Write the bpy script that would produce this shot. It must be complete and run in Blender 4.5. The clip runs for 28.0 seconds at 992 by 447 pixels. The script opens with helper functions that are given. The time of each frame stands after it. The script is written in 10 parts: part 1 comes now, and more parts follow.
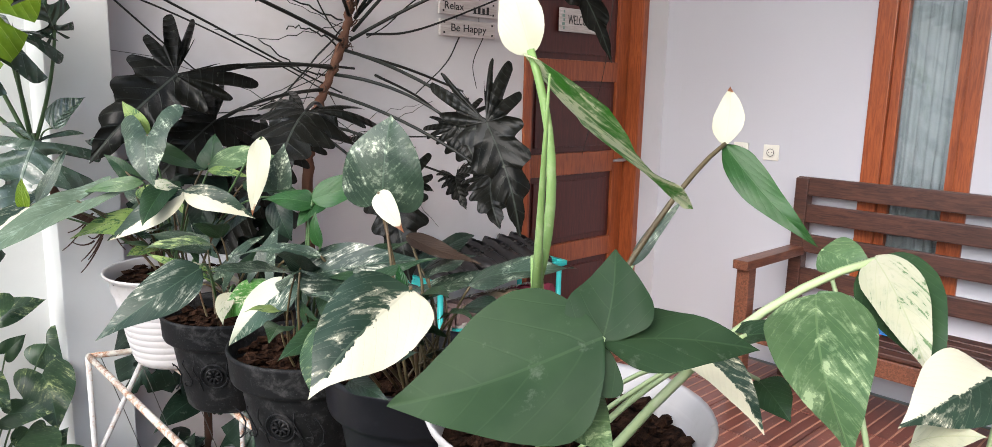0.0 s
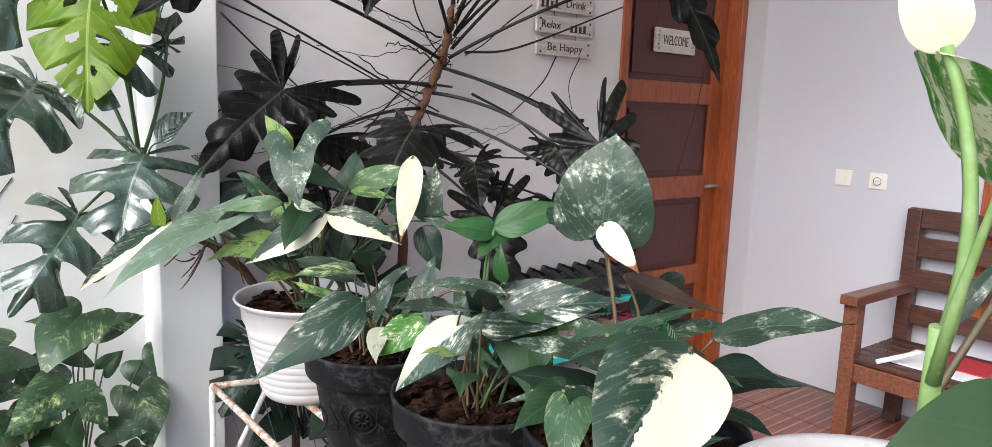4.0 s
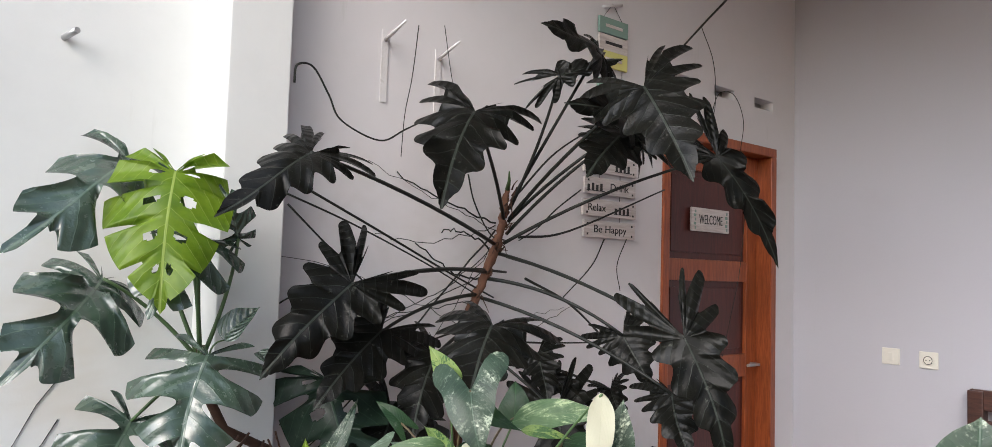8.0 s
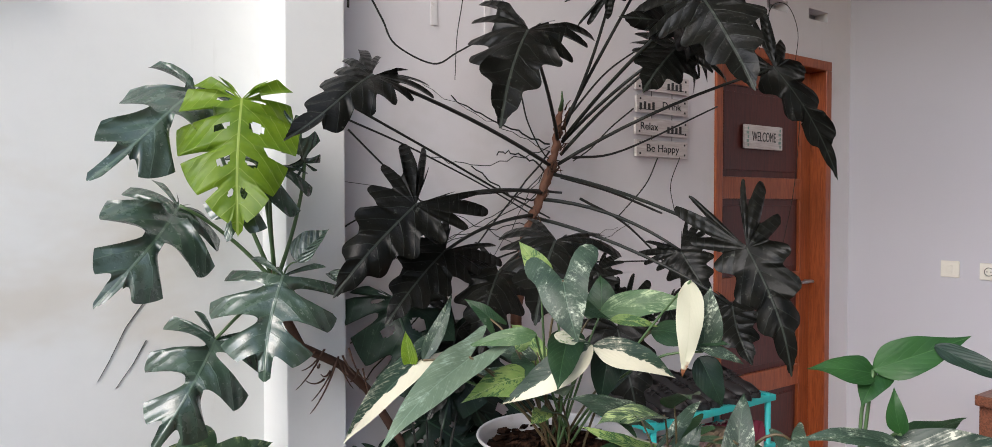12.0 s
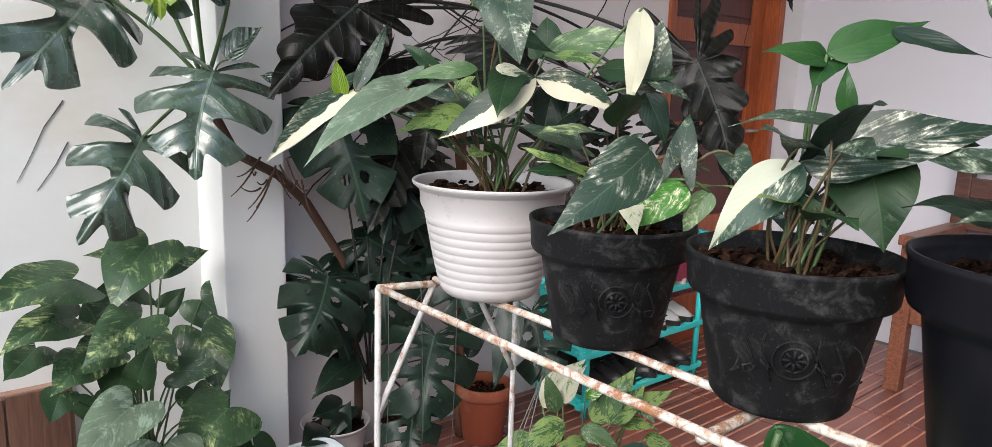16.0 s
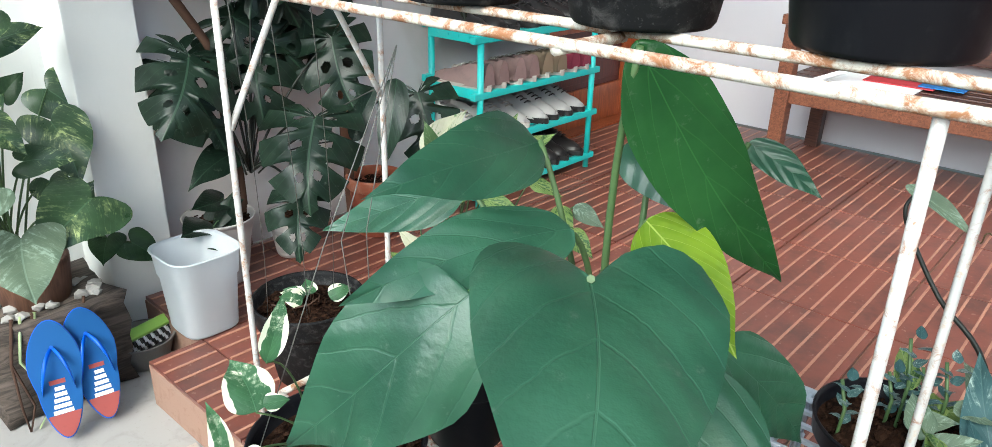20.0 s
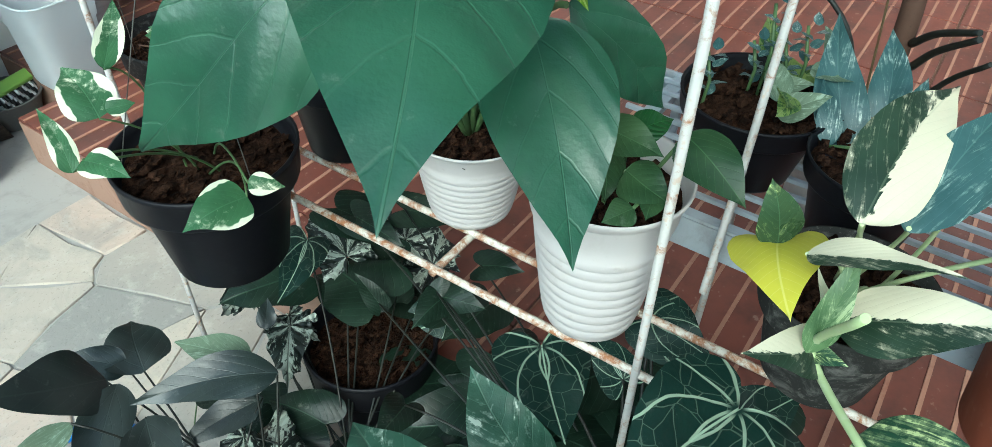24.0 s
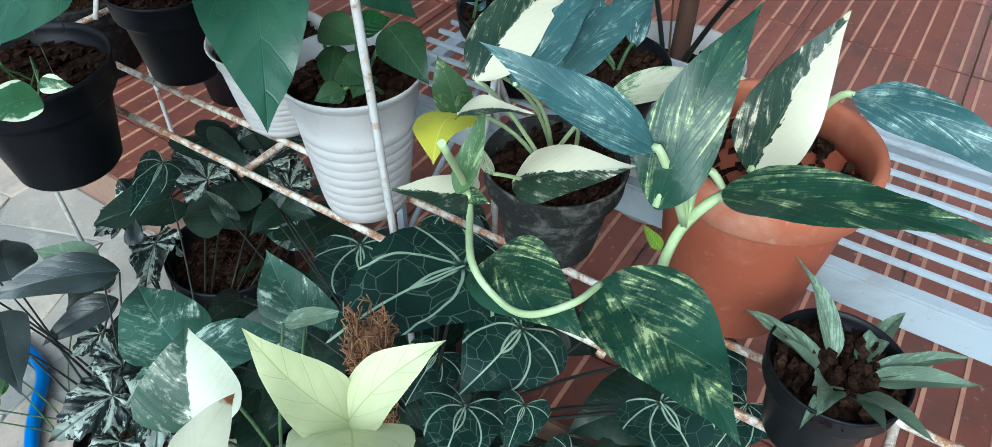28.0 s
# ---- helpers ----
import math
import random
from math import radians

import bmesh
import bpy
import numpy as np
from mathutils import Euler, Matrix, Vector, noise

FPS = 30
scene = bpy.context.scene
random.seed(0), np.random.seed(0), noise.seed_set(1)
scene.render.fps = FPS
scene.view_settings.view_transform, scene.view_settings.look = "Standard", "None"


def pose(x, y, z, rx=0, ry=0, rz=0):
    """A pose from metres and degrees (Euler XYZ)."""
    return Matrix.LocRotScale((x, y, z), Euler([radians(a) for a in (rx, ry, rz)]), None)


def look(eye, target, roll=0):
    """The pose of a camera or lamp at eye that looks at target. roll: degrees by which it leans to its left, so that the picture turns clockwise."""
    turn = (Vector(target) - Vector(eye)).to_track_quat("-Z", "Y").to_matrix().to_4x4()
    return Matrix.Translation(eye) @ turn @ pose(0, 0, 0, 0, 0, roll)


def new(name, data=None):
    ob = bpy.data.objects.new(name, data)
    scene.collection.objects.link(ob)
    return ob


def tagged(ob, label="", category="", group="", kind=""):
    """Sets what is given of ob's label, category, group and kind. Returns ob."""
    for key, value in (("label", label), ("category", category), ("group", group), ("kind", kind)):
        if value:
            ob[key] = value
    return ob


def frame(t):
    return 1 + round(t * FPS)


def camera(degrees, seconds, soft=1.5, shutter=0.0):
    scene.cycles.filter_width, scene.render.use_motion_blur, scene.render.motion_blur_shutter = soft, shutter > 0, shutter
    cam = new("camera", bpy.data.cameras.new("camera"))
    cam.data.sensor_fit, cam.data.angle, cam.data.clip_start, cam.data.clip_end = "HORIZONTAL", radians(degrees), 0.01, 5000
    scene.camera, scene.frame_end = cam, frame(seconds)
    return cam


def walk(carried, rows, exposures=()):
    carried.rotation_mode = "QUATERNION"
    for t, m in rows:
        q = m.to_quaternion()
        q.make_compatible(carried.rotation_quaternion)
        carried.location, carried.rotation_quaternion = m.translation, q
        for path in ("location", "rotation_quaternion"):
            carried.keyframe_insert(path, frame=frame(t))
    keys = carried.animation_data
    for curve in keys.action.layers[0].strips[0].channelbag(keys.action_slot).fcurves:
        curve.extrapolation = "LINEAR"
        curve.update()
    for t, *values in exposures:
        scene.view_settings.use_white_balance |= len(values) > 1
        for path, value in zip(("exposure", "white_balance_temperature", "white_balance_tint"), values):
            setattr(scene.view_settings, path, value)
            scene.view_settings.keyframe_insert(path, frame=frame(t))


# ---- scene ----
cam = camera(66.9, 28.0, 0.62)
METRES, EYE, TILT, LEAN, TURN = 1.42, 1.345, 0.0, 0.0, -43.3
ROWS = [
    (0.0, 0.0, 0.0, 0.0, 0.23, -10.28, -1.29),
    (0.5, -0.0285, 0.0123, -0.0014, 0.18, -10.14, -1.62),
    (1.0, -0.0508, 0.0184, -0.0034, 0.24, -9.74, -1.53),
    (1.5, -0.0749, 0.0282, -0.0061, -0.52, -9.94, -1.79),
    (2.0, -0.1074, 0.0306, -0.0071, -0.67, -9.13, -1.72),
    (2.5, -0.1151, 0.0319, -0.0096, -0.1, -9.34, -1.66),
    (4.5, -0.1087, 0.091, -0.0042, 5.52, -8.37, -2.03),
    (5.0, -0.1629, 0.1232, 0.0033, 4.28, -7.81, -0.91),
    (5.5, -0.2004, 0.1386, 0.0113, 3.98, -6.81, -1.07),
    (6.0, -0.2289, 0.1382, 0.0271, 4.81, -3.32, -1.84),
    (6.5, -0.239, 0.1357, 0.0347, 4.98, -0.39, -2.14),
    (7.0, -0.2462, 0.1279, 0.0396, 4.07, 2.44, -2.48),
    (7.5, -0.2537, 0.1229, 0.0414, 3.79, 3.65, -2.39),
    (8.0, -0.2653, 0.1195, 0.0405, 3.87, 3.61, -1.74),
    (8.5, -0.2801, 0.1179, 0.0356, 3.82, 2.89, -1.1),
    (9.0, -0.3038, 0.1088, 0.0314, 3.4, 2.58, -1.36),
    (9.5, -0.3155, 0.1023, 0.0274, 4.04, 2.27, -1.1),
    (10.0, -0.3125, 0.0933, 0.0269, 7.22, 2.1, -0.42),
    (10.5, -0.3119, 0.0871, 0.0276, 10.77, 2.1, -0.05),
    (11.0, -0.3084, 0.084, 0.0254, 10.23, 2.57, 0.09),
    (11.5, -0.3063, 0.0905, 0.0166, 9.12, 0.6, 0.1),
    (12.0, -0.3021, 0.1004, 0.0093, 6.88, -1.43, 0.02),
    (12.5, -0.2987, 0.1077, 0.002, 5.09, -2.5, -0.3),
    (14.5, -0.3, 0.1206, -0.0485, 3.73, -8.58, -1.25),
    (15.0, -0.2994, 0.1219, -0.0663, 2.96, -9.64, -1.7),
    (15.5, -0.298, 0.1247, -0.0837, 3.27, -10.7, -1.83),
    (16.0, -0.2953, 0.1234, -0.1046, 3.14, -11.0, -1.9),
    (16.5, -0.2922, 0.1197, -0.1167, 2.57, -11.41, -1.52),
    (17.0, -0.2927, 0.1299, -0.1418, 1.85, -12.12, -1.3),
    (17.5, -0.2969, 0.1315, -0.1621, 2.92, -14.37, -1.66),
    (18.0, -0.2968, 0.1321, -0.1788, 2.29, -15.33, -1.37),
    (18.5, -0.2914, 0.1321, -0.1914, 1.07, -15.81, -0.87),
    (19.0, -0.2846, 0.1316, -0.1952, -0.11, -16.22, -0.82),
    (19.5, -0.2765, 0.1311, -0.2083, -2.11, -18.85, -1.15),
    (20.0, -0.2606, 0.1358, -0.2262, -4.69, -23.2, -1.36),
    (20.5, -0.2458, 0.1419, -0.2356, -6.51, -26.88, -0.97),
    (22.5, -0.2373, 0.1393, -0.2435, -10.61, -34.21, -0.86),
    (23.0, -0.2315, 0.1341, -0.253, -11.05, -36.6, -1.28),
    (23.5, -0.2275, 0.1229, -0.2632, -11.53, -38.75, -1.34),
    (24.0, -0.2276, 0.1211, -0.2712, -12.33, -41.8, -1.17),
    (24.5, -0.2288, 0.1224, -0.2776, -11.07, -43.83, -1.25),
    (25.0, -0.2124, 0.1095, -0.2795, -9.57, -46.58, -1.34),
    (25.5, -0.1897, 0.0823, -0.2759, -9.65, -47.46, -1.93),
    (26.0, -0.1707, 0.0523, -0.2773, -10.06, -47.81, -2.41),
    (26.5, -0.1583, 0.0311, -0.2744, -9.57, -47.32, -2.18),
    (27.0, -0.135, 0.0053, -0.2689, -9.9, -45.7, -1.84),
    (27.5, -0.1174, -0.0117, -0.2624, -10.19, -43.87, -1.58),
    (28.0, -0.0919, -0.0166, -0.26, -13.9, -43.65, -0.76),
]
walk(cam, [(t, pose(0, 0, EYE, TILT, LEAN, TURN) @ pose(METRES * x, METRES * y, METRES * z, 90 + pitch, roll, yaw)) for t, x, y, z, yaw, pitch, roll in ROWS],
     [(0.0, 1.03, 5850.0, 11.0), (5.0, 1.02, 5750.0, 11.0), (8.0, 0.71, 5850.0, 12.0), (12.0, 0.63, 5850.0, 13.0), (15.0, 0.88, 5900.0, 14.0), (16.0, 0.84, 5870.0, 12.0), (18.0, 1.26, 5750.0, 7.0), (20.0, 1.34, 5650.0, 1.0), (22.5, 1.18, 5350.0, -14.0), (26.0, 0.93, 5250.0, -5.0), (28.0, 0.88, 5000.0, -6.0)])

# ---- light ----
world = bpy.data.worlds.new("sky")
scene.world = world
world.use_nodes = True
wn = world.node_tree.nodes
sky = wn.new("ShaderNodeTexSky")
sky.sky_type, sky.sun_disc = "NISHITA", False
sky.sun_elevation, sky.sun_rotation = radians(40), radians(243)
sky.dust_density, sky.air_density = 4.0, 1.5
world.node_tree.links.new(sky.outputs[0], wn["Background"].inputs[0])
wn["Background"].inputs[1].default_value = 0.15
sun_data = bpy.data.lights.new("sun", "SUN")
sun_data.energy, sun_data.angle, sun_data.color = 1.9, radians(50), (1.0, 0.98, 0.95)
sun = new("sun", sun_data)
sun.matrix_world = look((-5.0, -0.2, 3.6), (0.6, 1.0, 0.3))

# ---- materials ----
def material(name, rough=0.6, metal=0.0, spec=0.5):
    m = bpy.data.materials.new(name)
    m.use_nodes = True
    b = m.node_tree.nodes["Principled BSDF"]
    b.inputs["Roughness"].default_value = rough
    b.inputs["Metallic"].default_value = metal
    b.inputs["Specular IOR Level"].default_value = spec
    return m, m.node_tree, b


def nd(nt, kind, **inputs):
    n = nt.nodes.new("ShaderNode" + kind)
    for k, v in inputs.items():
        n.inputs[k.replace("_", " ")].default_value = v
    return n


def calc(nt, op, a, b=None, c=None):
    n = nt.nodes.new("ShaderNodeMath")
    n.operation = op
    for i, v in enumerate((a, b, c)):
        if v is None:
            continue
        if isinstance(v, (int, float)):
            n.inputs[i].default_value = v
        else:
            nt.links.new(v, n.inputs[i])
    return n.outputs[0]


def ramp(nt, value, lo, hi):
    """0 below lo, 1 above hi, smooth between."""
    n = nt.nodes.new("ShaderNodeMapRange")
    n.interpolation_type = "SMOOTHSTEP"
    n.inputs["From Min"].default_value, n.inputs["From Max"].default_value = lo, hi
    nt.links.new(value, n.inputs["Value"])
    return n.outputs[0]


def mix(nt, fac, a, b):
    n = nt.nodes.new("ShaderNodeMix")
    n.data_type = "RGBA"
    for sock, v in ((n.inputs[0], fac), (n.inputs[6], a), (n.inputs[7], b)):
        if isinstance(v, (int, float)):
            sock.default_value = v
        elif isinstance(v, tuple):
            sock.default_value = (*v, 1)
        else:
            nt.links.new(v, sock)
    return n.outputs[2]


def noise_of(nt, scale, detail=4.0, rough=0.6, vec=None, distort=0.0):
    n = nd(nt, "TexNoise", Scale=scale, Detail=detail, Roughness=rough, Distortion=distort)
    if vec is None:
        vec = nt.nodes.new("ShaderNodeTexCoord").outputs["Object"]
    nt.links.new(vec, n.inputs["Vector"])
    return n.outputs[0]


def stretched(nt, sx, sy, sz, source="Object"):
    c = nt.nodes.new("ShaderNodeTexCoord")
    m = nd(nt, "Mapping")
    m.inputs["Scale"].default_value = (sx, sy, sz)
    nt.links.new(c.outputs[source], m.inputs["Vector"])
    return m.outputs[0]


def bump(nt, b, height, strength=0.3, dist=0.002):
    n = nd(nt, "Bump", Strength=strength, Distance=dist)
    nt.links.new(height, n.inputs["Height"])
    nt.links.new(n.outputs[0], b.inputs["Normal"])


def paint(nt, b, colour):
    if isinstance(colour, tuple):
        b.inputs["Base Color"].default_value = (*colour, 1)
    else:
        nt.links.new(colour, b.inputs["Base Color"])


def plaster(name, base, stain, amount, spread=0.0):
    m, nt, b = material(name, 0.75, 0, 0.3)
    big = noise_of(nt, 1.3, 5, 0.65, None, 0.4)
    fine = noise_of(nt, 14, 4)
    c = mix(nt, calc(nt, "MULTIPLY", ramp(nt, big, 0.55 - spread, 0.72 - spread), amount), base, stain)
    c = mix(nt, calc(nt, "MULTIPLY", ramp(nt, fine, 0.35, 0.8), 0.10), c, (0.5, 0.52, 0.5))
    drip = noise_of(nt, 5, 5, 0.7, stretched(nt, 3.0, 3.0, 0.35))
    c = mix(nt, calc(nt, "MULTIPLY", ramp(nt, drip, 0.62, 0.8), amount * 0.6), c, (0.42, 0.42, 0.38))
    paint(nt, b, c)
    bump(nt, b, noise_of(nt, 30, 6, 0.7), 0.25, 0.003)
    return m


def wood(name, dark, light, rough=0.35, scale=18.0, axis="z"):
    m, nt, b = material(name, rough, 0, 0.5)
    s = {"x": (0.8, 9, 9), "y": (9, 0.8, 9), "z": (9, 9, 0.8)}[axis]
    g = noise_of(nt, scale * 0.5, 6, 0.65, stretched(nt, *s), 1.2)
    f = noise_of(nt, 3.0, 3)
    c = mix(nt, ramp(nt, g, 0.3, 0.7), dark, light)
    c = mix(nt, calc(nt, "MULTIPLY", ramp(nt, f, 0.45, 0.75), 0.35), c, tuple(v * 0.5 for v in dark))
    paint(nt, b, c)
    bump(nt, b, g, 0.15, 0.001)
    return m


def plastic(name, col, dirt, rough=0.4, amount=0.4, scale=9.0, spec=0.4):
    m, nt, b = material(name, rough, 0, spec)
    d = noise_of(nt, scale, 6, 0.7, None, 0.6)
    c = mix(nt, calc(nt, "MULTIPLY", ramp(nt, d, 0.48, 0.72), amount), col, dirt)
    d2 = noise_of(nt, scale * 7, 4)
    c = mix(nt, calc(nt, "MULTIPLY", ramp(nt, d2, 0.6, 0.72), amount * 0.8), c, dirt)
    paint(nt, b, c)
    bump(nt, b, d2, 0.12, 0.001)
    return m


M_WALL = plaster("white_plaster", (0.66, 0.64, 0.65), (0.48, 0.45, 0.42), 0.45)
# for the two added walls that are never in view
M_UNSEEN_WALL = plaster("unseen_wall_plaster", (0.40, 0.40, 0.38), (0.24, 0.25, 0.21), 0.6)
M_SMOOTH = plaster("lilac_white_paint", (0.51, 0.50, 0.535), (0.46, 0.45, 0.475), 0.3)
M_OLD = plaster("stained_plaster", (0.70, 0.71, 0.69), (0.53, 0.48, 0.38), 0.5, -0.02)
M_CEIL = plaster("ceiling_paint", (0.78, 0.78, 0.77), (0.7, 0.68, 0.64), 0.3)
M_DOORF = wood("varnished_frame", (0.21, 0.047, 0.016), (0.38, 0.10, 0.03), 0.3)
M_DOORP = wood("dark_panel", (0.055, 0.012, 0.010), (0.10, 0.022, 0.016), 0.4)
M_BENCH = wood("dark_bench_wood", (0.035, 0.014, 0.010), (0.10, 0.04, 0.025), 0.4, 22, "y")
M_ARM = wood("worn_arm_wood", (0.08, 0.028, 0.016), (0.22, 0.085, 0.045), 0.35, 22, "x")
M_WHITEPOT = plastic("white_plastic", (0.43, 0.41, 0.40), (0.30, 0.265, 0.23), 0.5, 0.45)
M_WIRE = plastic("thin_wire", (0.11, 0.11, 0.10), (0.08, 0.05, 0.035), 0.6, 0.5)
M_BLACKPOT = plastic("black_plastic", (0.009, 0.009, 0.0095), (0.14, 0.135, 0.13), 0.6, 0.30, 48, 0.10)
M_NEWBLACK = plastic("clean_black_plastic", (0.006, 0.006, 0.008), (0.03, 0.03, 0.032), 0.42, 0.3, 9, 0.14)
M_DULLPOT = plastic("grimy_grey_pot", (0.028, 0.028, 0.026), (0.17, 0.165, 0.15), 0.9, 0.8, 34, 0.1)
M_TERRA = plastic("terracotta", (0.29, 0.072, 0.034), (0.44, 0.17, 0.10), 0.75, 0.5)
M_TERRARIM = plastic("terracotta_chalky", (0.37, 0.11, 0.055), (0.56, 0.36, 0.26), 0.8, 0.45)
M_TURQ = plastic("turquoise_plastic", (0.05, 0.50, 0.48), (0.12, 0.35, 0.34), 0.35, 0.4)
M_STEEL = plastic("white_painted_metal", (0.36, 0.40, 0.44), (0.22, 0.20, 0.18), 0.55, 0.5, 14)
M_PAPER = plastic("paper", (0.8, 0.8, 0.82), (0.7, 0.7, 0.72), 0.8, 0.2)


def rusty(name, least, white=(0.58, 0.55, 0.48)):
    m, nt, b = material(name, 0.6, 0, 0.3)
    g = nt.nodes.new("ShaderNodeNewGeometry")
    a = noise_of(nt, 55, 6, 0.75, g.outputs["Position"], 0.5)
    z = nt.nodes.new("ShaderNodeSeparateXYZ")
    nt.links.new(g.outputs["Position"], z.inputs[0])
    r = ramp(nt, a, least - 0.06, least + 0.14)
    c = mix(nt, r, white, (0.26, 0.115, 0.05))
    c = mix(nt, calc(nt, "MULTIPLY", ramp(nt, noise_of(nt, 120, 3, 0.6, g.outputs["Position"]), 0.55, 0.7), 0.7), c, (0.46, 0.34, 0.25))
    paint(nt, b, c)
    bump(nt, b, a, 0.5, 0.002)
    return m


M_RUST = rusty("rusty_white_paint", 0.47)
M_POST = rusty("chipped_white_paint", 0.56, (0.48, 0.47, 0.45))


def soil_mat():
    m, nt, b = material("soil", 0.95, 0, 0.05)
    a = noise_of(nt, 90, 5, 0.7)
    paint(nt, b, mix(nt, ramp(nt, a, 0.35, 0.65), (0.005, 0.003, 0.002), (0.040, 0.020, 0.012)))
    bump(nt, b, a, 0.9, 0.006)
    return m


M_SOIL = soil_mat()


def tile_mat():
    m, nt, b = material("red_tile", 0.28, 0, 0.5)
    oi = nt.nodes.new("ShaderNodeObjectInfo")
    g = nt.nodes.new("ShaderNodeNewGeometry")
    a = noise_of(nt, 7, 5, 0.7, g.outputs["Position"])
    c = mix(nt, oi.outputs["Random"], (0.15, 0.050, 0.036), (0.23, 0.076, 0.053))
    c = mix(nt, ramp(nt, a, 0.4, 0.75), c, (0.10, 0.045, 0.036))
    c = mix(nt, calc(nt, "MULTIPLY", ramp(nt, noise_of(nt, 60, 3, 0.6, g.outputs["Position"]), 0.62, 0.75), 0.5), c, (0.42, 0.30, 0.24))
    paint(nt, b, c)
    bump(nt, b, noise_of(nt, 40, 4, 0.6, g.outputs["Position"]), 0.1, 0.001)
    return m


M_TILE = tile_mat()
M_STRIP = plastic("pale_tile_ridge", (0.42, 0.22, 0.15), (0.28, 0.10, 0.06), 0.4, 0.6, 20)
M_GROUT = plastic("grout", (0.30, 0.19, 0.14), (0.20, 0.10, 0.07), 0.9, 0.6, 20)


def stone_mat():
    m, nt, b = material("paving_stone", 0.8, 0, 0.35)
    oi = nt.nodes.new("ShaderNodeObjectInfo")
    g = nt.nodes.new("ShaderNodeNewGeometry")
    rnd = oi.outputs["Random"]
    c = mix(nt, rnd, (0.25, 0.245, 0.235), (0.50, 0.44, 0.365))
    c = mix(nt, ramp(nt, calc(nt, "FRACT", calc(nt, "MULTIPLY", rnd, 7.3)), 0.72, 0.78), c, (0.56, 0.54, 0.51))
    c = mix(nt, ramp(nt, calc(nt, "FRACT", calc(nt, "MULTIPLY", rnd, 13.7)), 0.70, 0.80), c, (0.50, 0.41, 0.34))
    a = noise_of(nt, 6, 6, 0.7, g.outputs["Position"], 0.5)
    c = mix(nt, calc(nt, "MULTIPLY", ramp(nt, a, 0.45, 0.7), 0.6), c, (0.25, 0.25, 0.235))
    c = mix(nt, calc(nt, "MULTIPLY", ramp(nt, noise_of(nt, 22, 5, 0.65, g.outputs["Position"]), 0.52, 0.68), 0.35), c, (0.55, 0.52, 0.46))
    c = mix(nt, calc(nt, "MULTIPLY", ramp(nt, noise_of(nt, 160, 3, 0.6, g.outputs["Position"]), 0.58, 0.7), 0.4), c, (0.17, 0.155, 0.14))
    paint(nt, b, c)
    bump(nt, b, a, 0.4, 0.006)
    return m


M_STONE = stone_mat()
M_CEMENT = plastic("cement_joint", (0.37, 0.355, 0.33), (0.26, 0.25, 0.23), 0.9, 0.6, 12)
M_EARTH = plastic("garden_ground", (0.16, 0.13, 0.09), (0.09, 0.10, 0.05), 0.95, 0.8, 3)
M_LOG = wood("weathered_stump", (0.035, 0.028, 0.022), (0.14, 0.11, 0.09), 0.9, 14, "x")
M_BROWN = wood("brown_cladding", (0.075, 0.035, 0.022), (0.16, 0.08, 0.05), 0.5, 12, "z")
M_METAL, _nt, _b = material("grey_metal", 0.45, 0.8)
_b.inputs["Base Color"].default_value = (0.45, 0.45, 0.46, 1)


# ---- mesh helpers ----
def obj(name, bm, mat, parent=None, label="", smooth=False):
    me = bpy.data.meshes.new(name)
    bm.normal_update()
    bm.to_mesh(me)
    bm.free()
    for mm in (mat if isinstance(mat, (list, tuple)) else [mat]):
        me.materials.append(mm)
    if smooth:
        for p in me.polygons:
            p.use_smooth = True
    ob = new(name, me)
    if parent is not None:
        ob.parent = parent
    if label:
        ob["label"] = label
    return ob


def part(name, bm, mat, parent, label="", smooth=False):
    return obj(name, bm, mat, parent, label, smooth)


def thing(name, place, label, category, group="", kind=""):
    e = new(name)
    e.location = place
    e.empty_display_size = 0.05
    return tagged(e, label, category, group, kind)


def box(bm, x0, y0, z0, x1, y1, z1, bevel=0.0):
    r = bmesh.ops.create_cube(bm, size=1.0)
    for v in r["verts"]:
        v.co = ((x0 + x1) / 2 + v.co.x * (x1 - x0), (y0 + y1) / 2 + v.co.y * (y1 - y0), (z0 + z1) / 2 + v.co.z * (z1 - z0))
    if bevel:
        es = list({e for v in r["verts"] for e in v.link_edges})
        bmesh.ops.bevel(bm, geom=es, offset=bevel, segments=2, affect="EDGES", profile=0.6)
    return bm


def slab(x0, y0, z0, x1, y1, z1, bevel=0.0):
    return box(bmesh.new(), x0, y0, z0, x1, y1, z1, bevel)


def tube(points, radius, sides=7, bm=None, taper=1.0):
    """A round rod along points; radius shrinks to radius * taper."""
    bm = bm or bmesh.new()
    pts = [Vector(p) for p in points]
    rings = []
    n = len(pts)
    side = None
    for i, p in enumerate(pts):
        d = (pts[min(i + 1, n - 1)] - pts[max(i - 1, 0)]).normalized()
        if side is None:
            side = d.orthogonal().normalized()
        side = (side - d * side.dot(d)).normalized()
        up = d.cross(side)
        r = radius * (1 + (taper - 1) * i / max(1, n - 1))
        rings.append([bm.verts.new(p + side * (r * math.cos(2 * math.pi * k / sides)) + up * (r * math.sin(2 * math.pi * k / sides))) for k in range(sides)])
    for a, b in zip(rings, rings[1:]):
        for k in range(sides):
            f = bm.faces.new((a[k], a[(k + 1) % sides], b[(k + 1) % sides], b[k]))
            f.smooth = True
    bm.faces.new(rings[0][::-1])
    bm.faces.new(rings[-1])
    return bm


